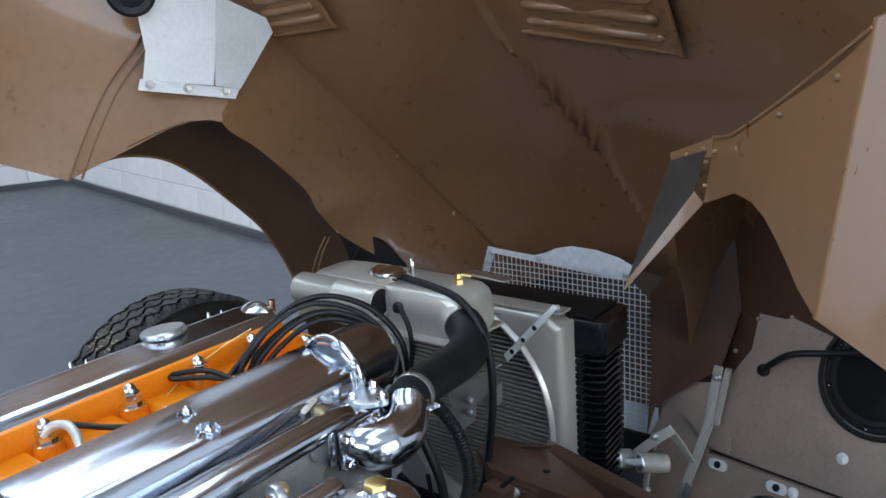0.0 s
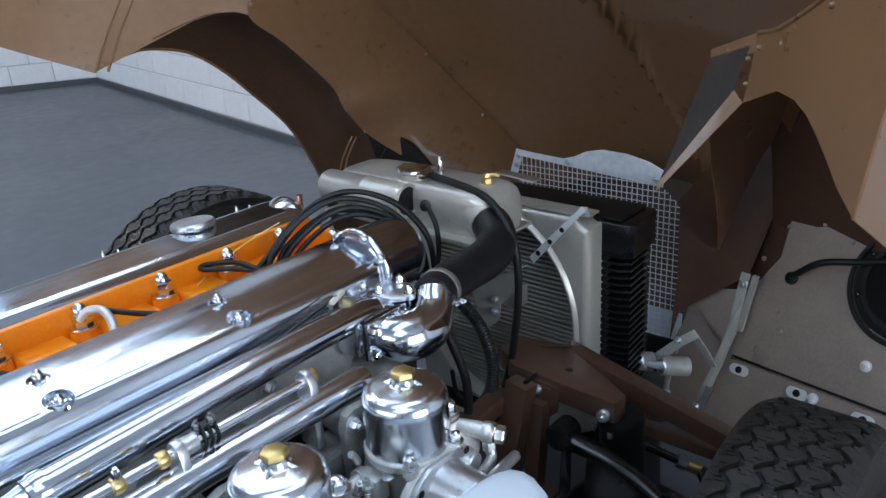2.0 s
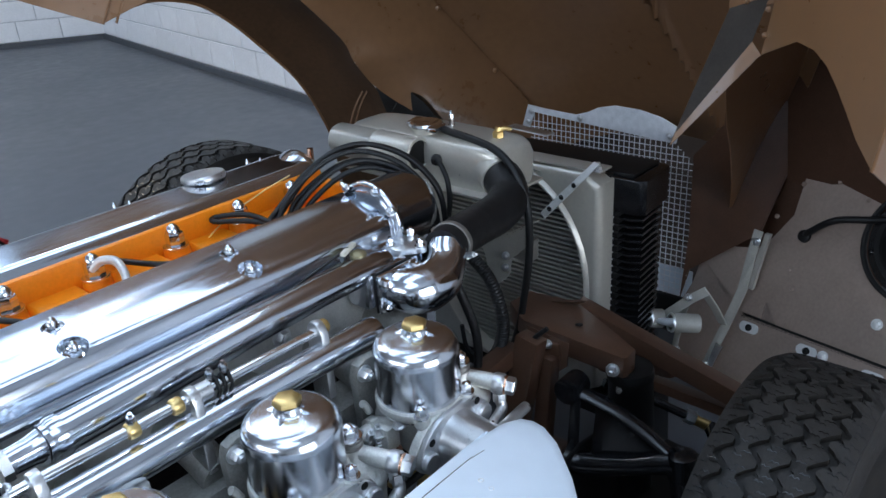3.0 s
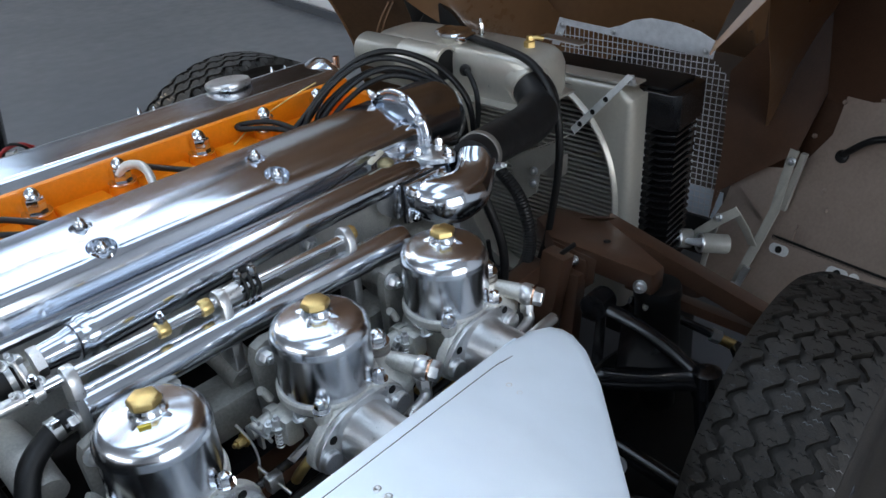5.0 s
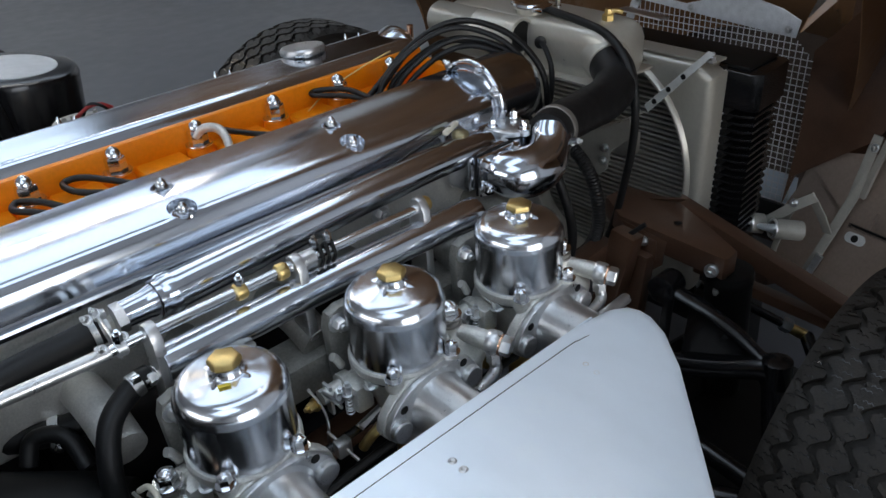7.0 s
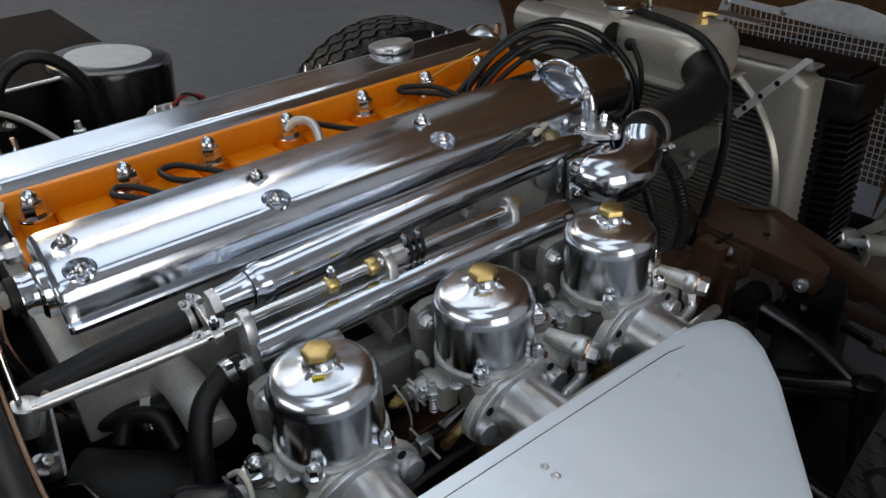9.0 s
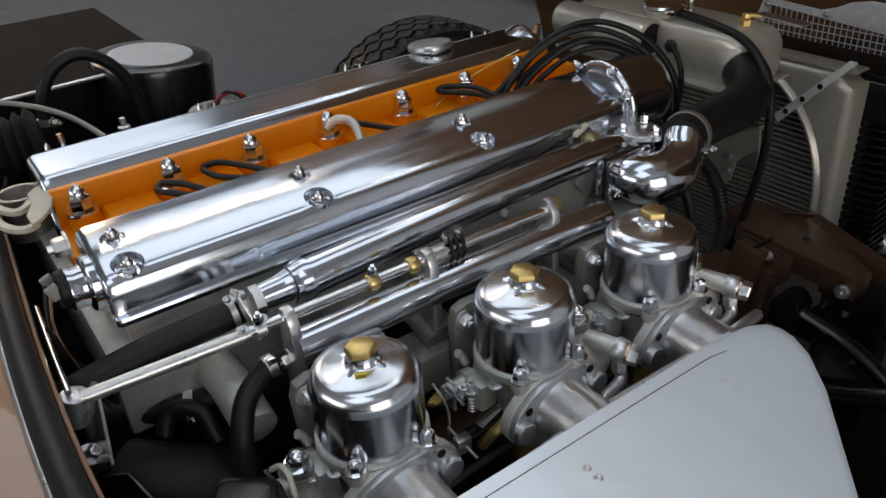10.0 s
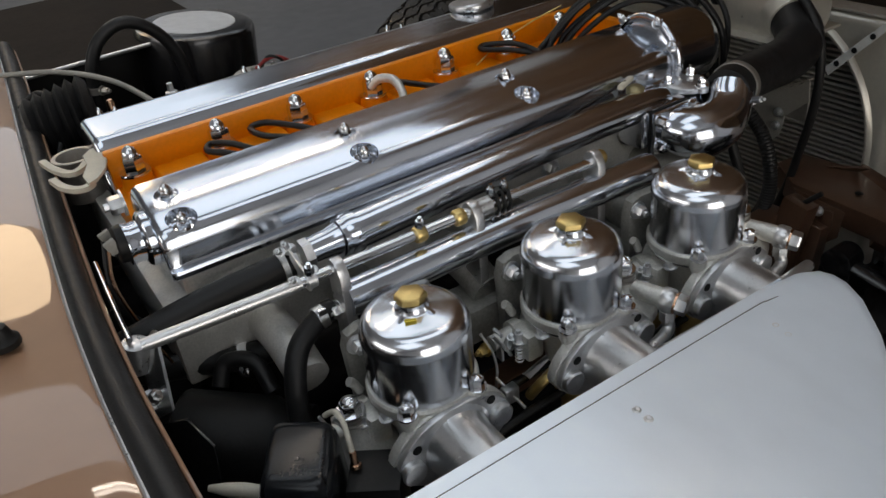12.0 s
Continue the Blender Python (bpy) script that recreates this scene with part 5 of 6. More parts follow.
prism(bm, P, (0.004, 0.005, 0))
plate = part("wing_plate", bm, BROWN, bonnet)
part("rivet", rivet(B(), (0.742, 0.945, 1.212), (-0.4, -0.9, 0), 0.006), BROWN, plate)
bm = B()
A = [(0.452, 1.15, 1.095), (0.50, 1.135, 1.19), (0.562, 1.11, 1.295), (0.625, 1.065, 1.385), (0.70, 1.05, 1.50), (0.78, 1.05, 1.66)]
Cc = [(0.205, 1.34, 1.225), (0.225, 1.34, 1.32), (0.25, 1.335, 1.42), (0.28, 1.33, 1.52), (0.30, 1.32, 1.62), (0.33, 1.30, 1.75)]
grid = []
for a, c in zip(smooth_path(A, 4), smooth_path(Cc, 4)):
    grid.append([a.lerp(c, j / 5) + Vector((0, 0.03 * math.sin(math.pi * j / 5), 0)) for j in range(6)])
wing = part("wing_skin", sheet(B(), grid, 0.002), BROWN, bonnet)
for off in (0.0, 0.022):
    part("bead", tube(B(), [(x + off, y - 0.004 - off * 0.75, z) for x, y, z in A[:5]], 0.0028, 8, 6), BROWN, wing)
ARC = [(0.56, 1.20, 1.118), (0.608, 1.2, 1.123), (0.68, 1.2, 1.113), (0.742, 1.2, 1.091), (0.817, 1.2, 1.039), (0.895, 1.2, 0.966), (0.995, 1.2, 0.863), (1.061, 1.2, 0.754), (1.10, 1.2, 0.66), (1.125, 1.2, 0.55)]
INN = [(0.56, 1.068, 1.155), (0.636, 1.01, 1.190), (0.69, 0.980, 1.20), (0.738, 0.955, 1.19), (0.79, 0.96, 1.15), (0.841, 0.962, 1.112), (0.97, 0.962, 0.99), (1.0, 0.958, 0.925), (1.075, 0.96, 0.834), (1.12, 0.96, 0.70)]
grid = []
for a, c in zip(smooth_path(INN, 3), smooth_path(ARC, 3)):
    grid.append([a.lerp(c, j / 6) + Vector((0.03, 0, 0.03)) * math.sin(math.pi * j / 6) for j in range(7)])
arch = part("wheel_arch", sheet(B(), grid, 0.002), ARCH_SHADE, bonnet)
part("arch_lip", tube(B(), ARC, 0.004, 8, 4), BROWN, arch)
bm = B()
for o in (0.0, 0.02):
    tube(bm, [(1.075 + o, 1.02, 0.83), (1.045 + o, 1.03, 0.78), (1.02 + o, 1.04, 0.71)], 0.0025, 8, 5)
part("bead", bm, BROWN, arch)
# the wing goes on below and beyond the arch
bm = B()
grid = [[(1.09, 1.2, 0.70), (1.13, 1.12, 0.69), (1.2, 1.0, 0.68), (1.35, 0.86, 0.66)], [(1.125, 1.2, 0.5), (1.18, 1.1, 0.5), (1.27, 1.0, 0.5), (1.42, 0.82, 0.5)], [(1.14, 1.2, 0.35), (1.2, 1.1, 0.35), (1.3, 1.0, 0.35), (1.45, 0.8, 0.35)]]
part("arch_front", sheet(B(), grid, 0.003), ARCH_SHADE, bonnet)
part("arch_seal", prism(B(), [(1.15, 1.03, 0.711), (1.15, 0.954, 0.801), (1.15, 0.904, 0.823), (1.15, 0.859, 0.799), (1.15, 0.796, 0.747), (1.15, 0.897, 0.692)], (0.03, 0.02, 0), 0.003), RUBBER, bonnet, "black rubber arch seal")
part("arch_seal", prism(B(), [(1.18, 1.081, 0.81), (1.18, 0.953, 0.829), (1.18, 0.881, 0.789), (1.18, 0.915, 0.736), (1.18, 1.046, 0.718)], (0.03, 0.02, 0), 0.003), RUBBER, bonnet, "black rubber arch seal")
# bare aluminium bracket on the far wing
brk = part("wing_bracket", prism(B(), [(0.590, 1.036, 1.279), (0.775, 0.941, 1.241), (0.792, 0.944, 1.262), (0.600, 1.036, 1.303)], (-0.003, -0.004, 0)), DULL, bonnet, "bare aluminium bracket bolted to the wing")
grid = [[(0.605, 1.034, 1.302), (0.618, 1.028, 1.36), (0.612, 1.025, 1.43), (0.60, 1.03, 1.50)], [(0.68, 0.992, 1.286), (0.69, 0.985, 1.35), (0.69, 0.985, 1.44), (0.68, 1.0, 1.53)], [(0.735, 0.962, 1.275), (0.745, 0.96, 1.32), (0.765, 0.965, 1.41), (0.775, 0.97, 1.48)]]
part("bracket_face", sheet(B(), grid, 0.002), DULL, brk)
part("bracket_edge", prism(B(), [(0.792, 0.940, 1.262), (0.918, 0.951, 1.386), (0.905, 0.955, 1.42), (0.777, 0.965, 1.475), (0.745, 0.958, 1.32), (0.737, 0.958, 1.275)], (-0.002, -0.003, 0)), DULL, brk)
for p in ((0.612, 1.022, 1.288), (0.682, 0.985, 1.273), (0.755, 0.948, 1.259)):
    part("bracket_bolt", bolt(B(), p, (-0.45, -0.88, 0.15), 0.0075, 0.010), GREY_ALLOY, brk)
part("rubber_grommet", lathe(B(), (0.60, 1.02, 1.485), (-0.5, -0.8, -0.1), [(0, 0.05), (0.01, 0.052), (0.018, 0.045), (0.012, 0.032), (0.0, 0.03)], 28), RUBBER, brk, "black rubber grommet")

# near wing
n_r = Vector((-0.632, 0.774, 0.047))
bm = B()
P = [(0.831, -0.142, 1.06), (0.823, -0.152, 1.11), (0.812, -0.163, 1.163), (0.751, -0.214, 1.178), (0.69, -0.262, 1.206), (0.636, -0.312, 1.238), (0.575, -0.366, 1.27), (0.527, -0.405, 1.299), (0.502, -0.426, 1.318), (0.516, -0.404, 1.16), (0.530, -0.385, 1.035), (0.536, -0.379, 1.006), (0.573, -0.351, 1.025), (0.600, -0.330, 1.048), (0.630, -0.307, 1.070), (0.655, -0.286, 1.088), (0.690, -0.259, 1.099), (0.737, -0.221, 1.100)]
prism(bm, P, tuple(-n_r * 0.003))
nplate = part("wing_plate", bm, BROWN, bonnet)
for p in ((0.80, -0.170, 1.148), (0.742, -0.220, 1.162), (0.64, -0.305, 1.222), (0.545, -0.388, 1.272), (0.818, -0.150, 1.128), (0.824, -0.147, 1.09)):
    part("rivet", rivet(B(), p, n_r, 0.0042), BROWN, nplate)
part("plate_lip", tube(B(), [(0.812, -0.163, 1.168), (0.751, -0.214, 1.183), (0.636, -0.312, 1.243), (0.502, -0.426, 1.322)], 0.003, 8, 6), BROWN, nplate)
EDGE_T, EDGE_B = Vector((0.502, -0.428, 1.330)), Vector((0.536, -0.381, 1.003))
DIR_T, DIR_B = Vector((0.85, -0.10, 0.10)), Vector((0.76, -0.115, -0.46))
grid = []
for i in range(13):
    f = i / 12
    p, d = EDGE_T.lerp(EDGE_B, f), DIR_T.lerp(DIR_B, f)
    grid.append([p + d * g + Vector((0, -0.05 * math.sin(math.pi * f) * g, 0)) for g in (0, 0.01, 0.04, 0.1, 0.2, 0.35, 0.6, 1.0)])
part("wing_skin", sheet(B(), grid, -0.003), BROWN, bonnet, "brown outer wing skin")
part("skin_edge", tube(B(), [tuple(EDGE_T.lerp(EDGE_B, k / 8)) for k in range(9)], 0.0022, 8, 2), BROWN, bonnet)
FA, FT, FB = Vector((0.831, -0.142, 1.06)), Vector((0.748, -0.045, 0.925)), Vector((0.885, -0.068, 1.117))
FC = Vector((0.815, -0.160, 1.150))
bm = B()
prism(bm, [FA, FT, FT.lerp(FB, 0.10), FA.lerp(FB, 0.28)], (0.002, 0.003, 0), 0.0006)
part("folded_flange", bm, BROWN, bonnet)
bm = B()
prism(bm, [FA.lerp(FB, 0.28), FT.lerp(FB, 0.10), FB, FC.lerp(FB, 0.12)], (0.002, 0.003, 0))
part("flange_back", bm, mat("bare_grey_metal", (0.05, 0.041, 0.034), 0.6, 0.0, 0.2, 20, spec=0.15), bonnet, "bare grey metal inside the folded flange")
part("folded_lip", prism(B(), [FB + Vector((0.004, 0.004, 0.012)), FC + Vector((0, 0, 0.016)), FC + Vector((0, 0, -0.012)), FB + Vector((0.002, 0.002, -0.004))], (0.003, 0.003, 0), 0.001), BROWN, bonnet)
for f in (0.2, 0.62):
    part("rivet", rivet(B(), FC.lerp(FB, f) + Vector((-0.002, -0.001, 0.003)), (-0.7, 0.5, 0.1), 0.0042), BROWN, bonnet)
# near inner panel, running back from the folded flange to the skin
NUP = [flip(p) for p in UP[4:]]
NLOW = [(0.96, -0.04, 0.99), (1.03, -0.02, 0.90), (1.12, 0.0, 0.80), (1.22, 0.03, 0.70), (1.33, 0.07, 0.60)]
grid = []
for a, b in zip(smooth_path(NUP, 4), smooth_path(NLOW, 4)):
    grid.append([a.lerp(b, j / 4) for j in range(5)])
part("inner_panel", sheet(B(), grid, 0.002), BROWN, bonnet)
# walls ahead of the near wheel; dark frame paint stands in for their shade
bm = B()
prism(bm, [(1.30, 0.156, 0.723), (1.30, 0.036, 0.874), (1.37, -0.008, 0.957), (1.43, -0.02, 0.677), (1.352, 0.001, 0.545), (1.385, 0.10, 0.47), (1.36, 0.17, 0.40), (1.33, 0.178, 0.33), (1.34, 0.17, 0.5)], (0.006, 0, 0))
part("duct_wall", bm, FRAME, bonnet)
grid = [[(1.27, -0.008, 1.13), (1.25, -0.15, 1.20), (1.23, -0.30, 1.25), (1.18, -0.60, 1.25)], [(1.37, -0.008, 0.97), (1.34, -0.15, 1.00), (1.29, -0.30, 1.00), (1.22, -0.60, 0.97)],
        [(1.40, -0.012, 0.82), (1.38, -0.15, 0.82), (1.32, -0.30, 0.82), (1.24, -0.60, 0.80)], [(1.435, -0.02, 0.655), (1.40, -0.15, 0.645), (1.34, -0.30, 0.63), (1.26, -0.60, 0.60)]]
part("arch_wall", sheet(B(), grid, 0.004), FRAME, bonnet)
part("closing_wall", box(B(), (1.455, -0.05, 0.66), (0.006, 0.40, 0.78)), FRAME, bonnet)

# sloping lamp panel ahead of the near wheel
o, ea = Vector((1.277, -0.027, 0.354)), Vector((-0.264, -0.962, 0.061)).normalized()
nl = Vector((-0.8767, 0.2573, 0.4065))
eb = nl.cross(ea).normalized()
eb = eb if eb.z > 0 else -eb


def on_panel(a, b, h=0.0):
    return o + ea * a + eb * b + nl * h


panel = thing("lamp_panel", tuple(on_panel(0.1, -0.15)), "brown textured lamp diaphragm panel with a round opening", "lamp panel")
HC, HR = (0.310, 0.262), 0.118
bm = B()
n = 40
outer, hole = [], []
for k in range(n):
    a = math.tau * k / n
    c, s = math.cos(a), math.sin(a)
    m = max(-c / 0.29, c / 0.40, s / 0.12, -s / 0.252)
    outer.append(on_panel(HC[0] + c / m, HC[1] + s / m))
    hole.append(on_panel(HC[0] + c * HR, HC[1] + s * HR))
skin(bm, [outer, hole, [p - nl * 0.004 for p in hole]], True, False)
part("upper_panel", bm, BROWN_IN, panel, smooth=30)
bm = B()
prism(bm, [on_panel(-0.05, 0.012), on_panel(-0.185, 0.10), on_panel(-0.18, 0.155), on_panel(-0.10, 0.155), on_panel(-0.03, 0.17), on_panel(0.02, 0.262), on_panel(0.02, 0.012)], nl * -0.004)
part("inner_corner", bm, BROWN_IN, panel)
bm = B()
prism(bm, [on_panel(-0.21, -0.04), on_panel(-0.17, 0.10), on_panel(-0.02, 0.004), on_panel(0.72, 0.004), on_panel(0.72, -0.16), on_panel(0.0, -0.15), on_panel(-0.16, -0.17)], nl * -0.004, 0.001)
part("lower_panel", bm, BROWN_IN, panel)
part("backing", prism(B(), [on_panel(-0.20, -0.10, -0.006), on_panel(-0.185, 0.13, -0.006), on_panel(0.05, 0.16, -0.006), on_panel(0.18, 0.10, -0.006), on_panel(0.18, -0.10, -0.006)], nl * -0.003), BROWN_IN, panel)
bm = B()
prism(bm, [on_panel(-0.03, 0.0), on_panel(0.72, 0.0), on_panel(0.72, 0.010), on_panel(-0.03, 0.010)], nl * -0.006)
part("seam", bm, SATIN_BLACK, panel)
bm = B()
tube(bm, [on_panel(HC[0] + math.cos(math.tau * k / 24) * HR * 1.02, HC[1] + math.sin(math.tau * k / 24) * HR * 1.02, 0.003) for k in range(25)], 0.006, 8, 2)
ring = part("lamp_ring", bm, SATIN_BLACK, panel, "black rubber lamp ring")
c = on_panel(HC[0], HC[1])
part("lamp_bowl", lathe(B(), c, -nl, [(0.0, 0.112), (0.004, 0.098), (0.008, 0.098), (0.03, 0.09), (0.06, 0.07), (0.075, 0.03), (0.077, 0.0)], 40), BLACK, panel, "black lamp bowl seen from behind")
part("bowl_rim", lathe(B(), c + nl * 0.002, nl, [(0, 0.098), (0.006, 0.096), (0.006, 0.086), (0, 0.084)], 40), SATIN_BLACK, panel)
for a in (150, 200, 265, 330, 30, 90):
    p = on_panel(HC[0] + math.cos(radians(a)) * 0.106, HC[1] + math.sin(radians(a)) * 0.106)
    part("ring_screw", rivet(B(), p, nl, 0.006), BLACK, panel)
for a, b in ((0.0, -0.0), (0.148, -0.002), (0.296, -0.004), (0.45, -0.004)):
    bm = B()
    out = []
    for k in range(20):
        t = math.tau * k / 20
        out.append(on_panel(a + (0.012 if math.cos(t) > 0 else -0.012) + 0.0125 * math.cos(t), b - 0.018 + 0.0125 * math.sin(t), 0.004))
    prism(bm, out, nl * -0.003)
    w = part("slot_washer", bm, LENS, panel, "white zinc slotted washer")
    bm = lathe(B(), on_panel(a, b - 0.018, 0.004), nl, [(0, 0.0085), (0.002, 0.008), (0.0022, 0.004), (0.004, 0.0035), (0.0042, 0)], 12)
    part("washer_bolt", bm, SATIN_BLACK, w)
for a, b in ((0.185, -0.018), (0.27, 0.085)):
    part("zinc_washer", bolt(B(), on_panel(a, b, 0.001), nl, 0.0085, 0.004), LENS, panel)
for a, b in ((0.02, 0.335), (0.10, 0.355), (-0.02, 0.25), (0.17, 0.33), (0.05, 0.14), (0.07, 0.1)):
    part("panel_screw", rivet(B(), on_panel(a, b), nl, 0.0055), BROWN_IN, panel)
part("cable", tube(B(), [on_panel(0.06, 0.225, 0.0), on_panel(0.08, 0.235, 0.02), on_panel(0.13, 0.27, 0.03), on_panel(0.2, 0.29, 0.015), on_panel(0.28, 0.31, 0.01)], 0.0075, 10, 6), RUBBER, panel, "black cable through the panel")
part("grommet", lathe(B(), on_panel(0.06, 0.222), nl, [(0, 0.015), (0.006, 0.014), (0.008, 0.008)], 16), RUBBER, panel)

# bonnet balance spring bracket
hb = thing("hinge_bracket", (1.22, 0.08, 0.24), "zinc plated hinge bracket with spring rollers beside the duct", "hinge bracket")


def strip(name, pts, w, d=(-0.004, 0.001, 0.0)):
    """A flat bar of width w along the points, in the plane across the car."""
    P = [Vector(p) for p in pts]
    a, c = [], []
    for i, p in enumerate(P):
        t = P[min(i + 1, len(P) - 1)] - P[max(i - 1, 0)]
        s = Vector((0, -t.z, t.y)).normalized() * w / 2
        a.append(p + s)
        c.append(p - s)
    return part(name, prism(B(), a + c[::-1], d, 0.001), GREEN_GREY, hb)


strip("arm", [(1.285, -0.018, 0.580), (1.28, -0.010, 0.520), (1.275, 0.000, 0.430), (1.25, 0.020, 0.345), (1.225, 0.040, 0.265), (1.215, 0.052, 0.215)], 0.020)
strip("arm_flange", [(1.292, -0.034, 0.570), (1.287, -0.022, 0.500), (1.282, -0.012, 0.430)], 0.012, (0.012, -0.002, 0.0))
strip("link", [(1.072, 0.098, 0.418), (1.085, 0.040, 0.478), (1.095, 0.012, 0.500)], 0.021)
strip("link", [(1.095, 0.020, 0.498), (1.14, 0.010, 0.440), (1.19, 0.006, 0.375)], 0.019)
strip("link", [(1.098, 0.050, 0.475), (1.12, 0.075, 0.405), (1.15, 0.098, 0.320), (1.165, 0.108, 0.265)], 0.012)
for (x, y, z), L in (((1.05, 0.122, 0.418), 0.030), ((1.05, 0.070, 0.423), 0.062)):
    part("roller", lathe(B(), (x, y, z), (0.72, -0.66, -0.16), [(L, 0.0165), (0.002, 0.0165), (0.0, 0.0175), (0, 0.0205), (0.002, 0.0215), (L, 0.0215), (L, 0.0165)], 32, False), GREEN_GREY, hb, "bright spring tube")
    part("roller_rim", lathe(B(), (x, y, z), (0.72, -0.66, -0.16), [(0.002, 0.0168), (-0.002, 0.0172), (-0.0025, 0.020), (0.001, 0.0218), (0.003, 0.0214)], 32, False), ZINC, hb)
part("pivot_pin", tube(B(), [(1.046, 0.130, 0.417), (1.047, 0.118, 0.417), (1.048, 0.100, 0.419), (1.050, 0.080, 0.421), (1.051, 0.064, 0.424), (1.054, 0.058, 0.424)], [0.010, 0.0075, 0.006, 0.0085, 0.011, 0.009], 16, 4), GALV, hb)
part("guide_plate", prism(B(), [(1.222, 0.030, 0.300), (1.222, 0.014, 0.296), (1.212, 0.036, 0.222), (1.212, 0.050, 0.220)], (-0.006, 0.001, 0), 0.001), ZINC, hb)
for p in ((1.082, 0.048, 0.478), (1.160, 0.100, 0.272), (1.205, 0.046, 0.245), (1.275, -0.018, 0.555), (1.150, 0.096, 0.295)):
    part("bracket_bolt", bolt(B(), p, (-1, 0.2, 0.3), 0.0065, 0.008), ZINC, hb)

# ---- stone guard in the mouth ----
guard = thing("mesh_guard", (1.36, 0.42, 0.25), "welded wire mesh stone guard in a bright metal frame", "mesh guard")
bm = B()


def mesh_top(y):
    return 0.726 + (y - 0.23) * 0.075 if y > 0.225 else 0.726 - (0.225 - y) * 0.85


ny, nz = 33, 28
for k in range(ny):
    y = 0.176 + (0.64 - 0.176) * k / (ny - 1)
    z1 = mesh_top(y)
    z0 = 0.30
    box(bm, (1.352 + 0.06 * max(0, 0.25 - y), y, (z0 + z1) / 2), (0.0019, 0.0019, z1 - z0))
for k in range(nz):
    z = 0.305 + 0.0156 * k
    y0 = 0.172 if z < 0.68 else 0.172 + (z - 0.68) / 0.85
    y1 = 0.65
    box(bm, (1.349, (y0 + y1) / 2, z + 0.004), (0.0019, y1 - y0, 0.0019))
part("mesh", bm, GALV, guard, "galvanised wire mesh")
bm = B()
prism(bm, [(1.345, 0.656, 0.775), (1.345, 0.60, 0.770), (1.345, 0.505, 0.764), (1.345, 0.47, 0.775), (1.345, 0.438, 0.792), (1.345, 0.39, 0.803), (1.345, 0.32, 0.800), (1.345, 0.26, 0.788), (1.345, 0.215, 0.768), (1.345, 0.222, 0.728), (1.345, 0.40, 0.740), (1.345, 0.635, 0.757), (1.345, 0.655, 0.70), (1.345, 0.68, 0.70)], (0.003, 0, 0), 0.0008)
part("guard_frame", bm, GALV, guard, "bright aluminium frame plate")
for y, z in ((0.49, 0.758), (0.24, 0.745), (0.645, 0.757), (0.655, 0.73)):
    part("frame_bolt", bolt(B(), (1.344, y, z), (-1, 0, 0), 0.006, 0.006), ZINC, guard)
part("lower_frame", box(B(), (1.352, 0.41, 0.27), (0.02, 0.5, 0.10), bevel=0.003), SATIN_BLACK, guard)
bm = B()
prism(bm, [(1.37, 0.165, 0.39), (1.37, 0.26, 0.39), (1.37, 0.26, 0.31), (1.37, 0.165, 0.31)], (0.002, 0, 0))
part("bright_plate", bm, SHEET, guard)

# added box behind the mesh, the mouth's darkness put into its brown
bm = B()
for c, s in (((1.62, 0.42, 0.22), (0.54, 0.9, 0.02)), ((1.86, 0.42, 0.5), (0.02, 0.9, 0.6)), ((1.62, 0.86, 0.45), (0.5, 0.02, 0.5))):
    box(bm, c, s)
part("mouth_duct", bm, mat("mouth_shade_brown", (0.045, 0.030, 0.022), 0.6, 0, 0.2, 12), bonnet, "added duct box behind the mesh, darkened for shade")

# ---- louvre panels in the bonnet skin ----


def louvre_panel(y0, y1, z0, z1, rows, pitch=0.030):
    """A raised plate with a rolled rim and rounded pressed ribs."""
    H = pitch * rows + 0.03

    def at(f, h, off):
        return skin_at(y0 + (y1 - y0) * f, z0 + (z1 - z0) * f + h, off)
    grid = [[at(f, h, 0.008) for f in (0, 0.25, 0.5, 0.75, 1)] for h in (0, 0.05, 0.10, H)]
    t = part("louvre_panel", sheet(B(), grid, 0.004), BROWN, bonnet, "pressed louvre panel")
    rim = [at(0, H, 0.008), at(0, 0.02, 0.008), at(0, 0, 0.009), at(0.05, 0, 0.009), at(0.5, 0, 0.009), at(0.95, 0, 0.009), at(1, 0, 0.009), at(1, 0.02, 0.008), at(1, H, 0.008)]
    part("rim", tube(B(), rim, 0.0055, 8, 4), BROWN, t)
    for k in range(rows):
        h = 0.026 + pitch * k
        pts = [at(f, h, 0.010) for f in (0.07, 0.10, 0.2, 0.4, 0.6, 0.8, 0.90, 0.93)]
        part("louvre", tube(B(), pts, [0.004, 0.0105, 0.0115, 0.0115, 0.0115, 0.0115, 0.0105, 0.004], 12, 4), BROWN, t)
    return t


louvre_panel(-0.005, 0.335, 1.290, 1.352, 9, 0.034)
louvre_panel(0.815, 0.985, 1.395, 1.385, 9, 0.026)
# ---- scuttle and seal ----
SEAL = [(-0.365, 1.30, 0.835), (-0.377, 1.081, 0.84), (-0.404, 0.702, 0.84), (-0.431, 0.284, 0.84), (-0.438, 0.086, 0.84), (-0.436, -0.07, 0.84), (-0.428, -0.30, 0.825), (-0.41, -0.5, 0.79)]
seal = thing("scuttle_seal", (-0.43, 0.2, 0.82), "black rubber seal along the scuttle edge", "seal")
part("seal_tube", tube(B(), [(x - 0.003, y, z) for x, y, z in SEAL], 0.0145, 20, 8), RUBBER, seal)
part("seal_lip", tube(B(), [(x + 0.0115, y, z - 0.009) for x, y, z in SEAL], 0.005, 10, 8), RUBBER, seal)
sc = thing("scuttle", (-0.75, 0.4, 0.60), "glossy brown painted scuttle panel behind the engine", "scuttle")
line = smooth_path([(x - 0.012, y, z + 0.004) for x, y, z in SEAL], 4)
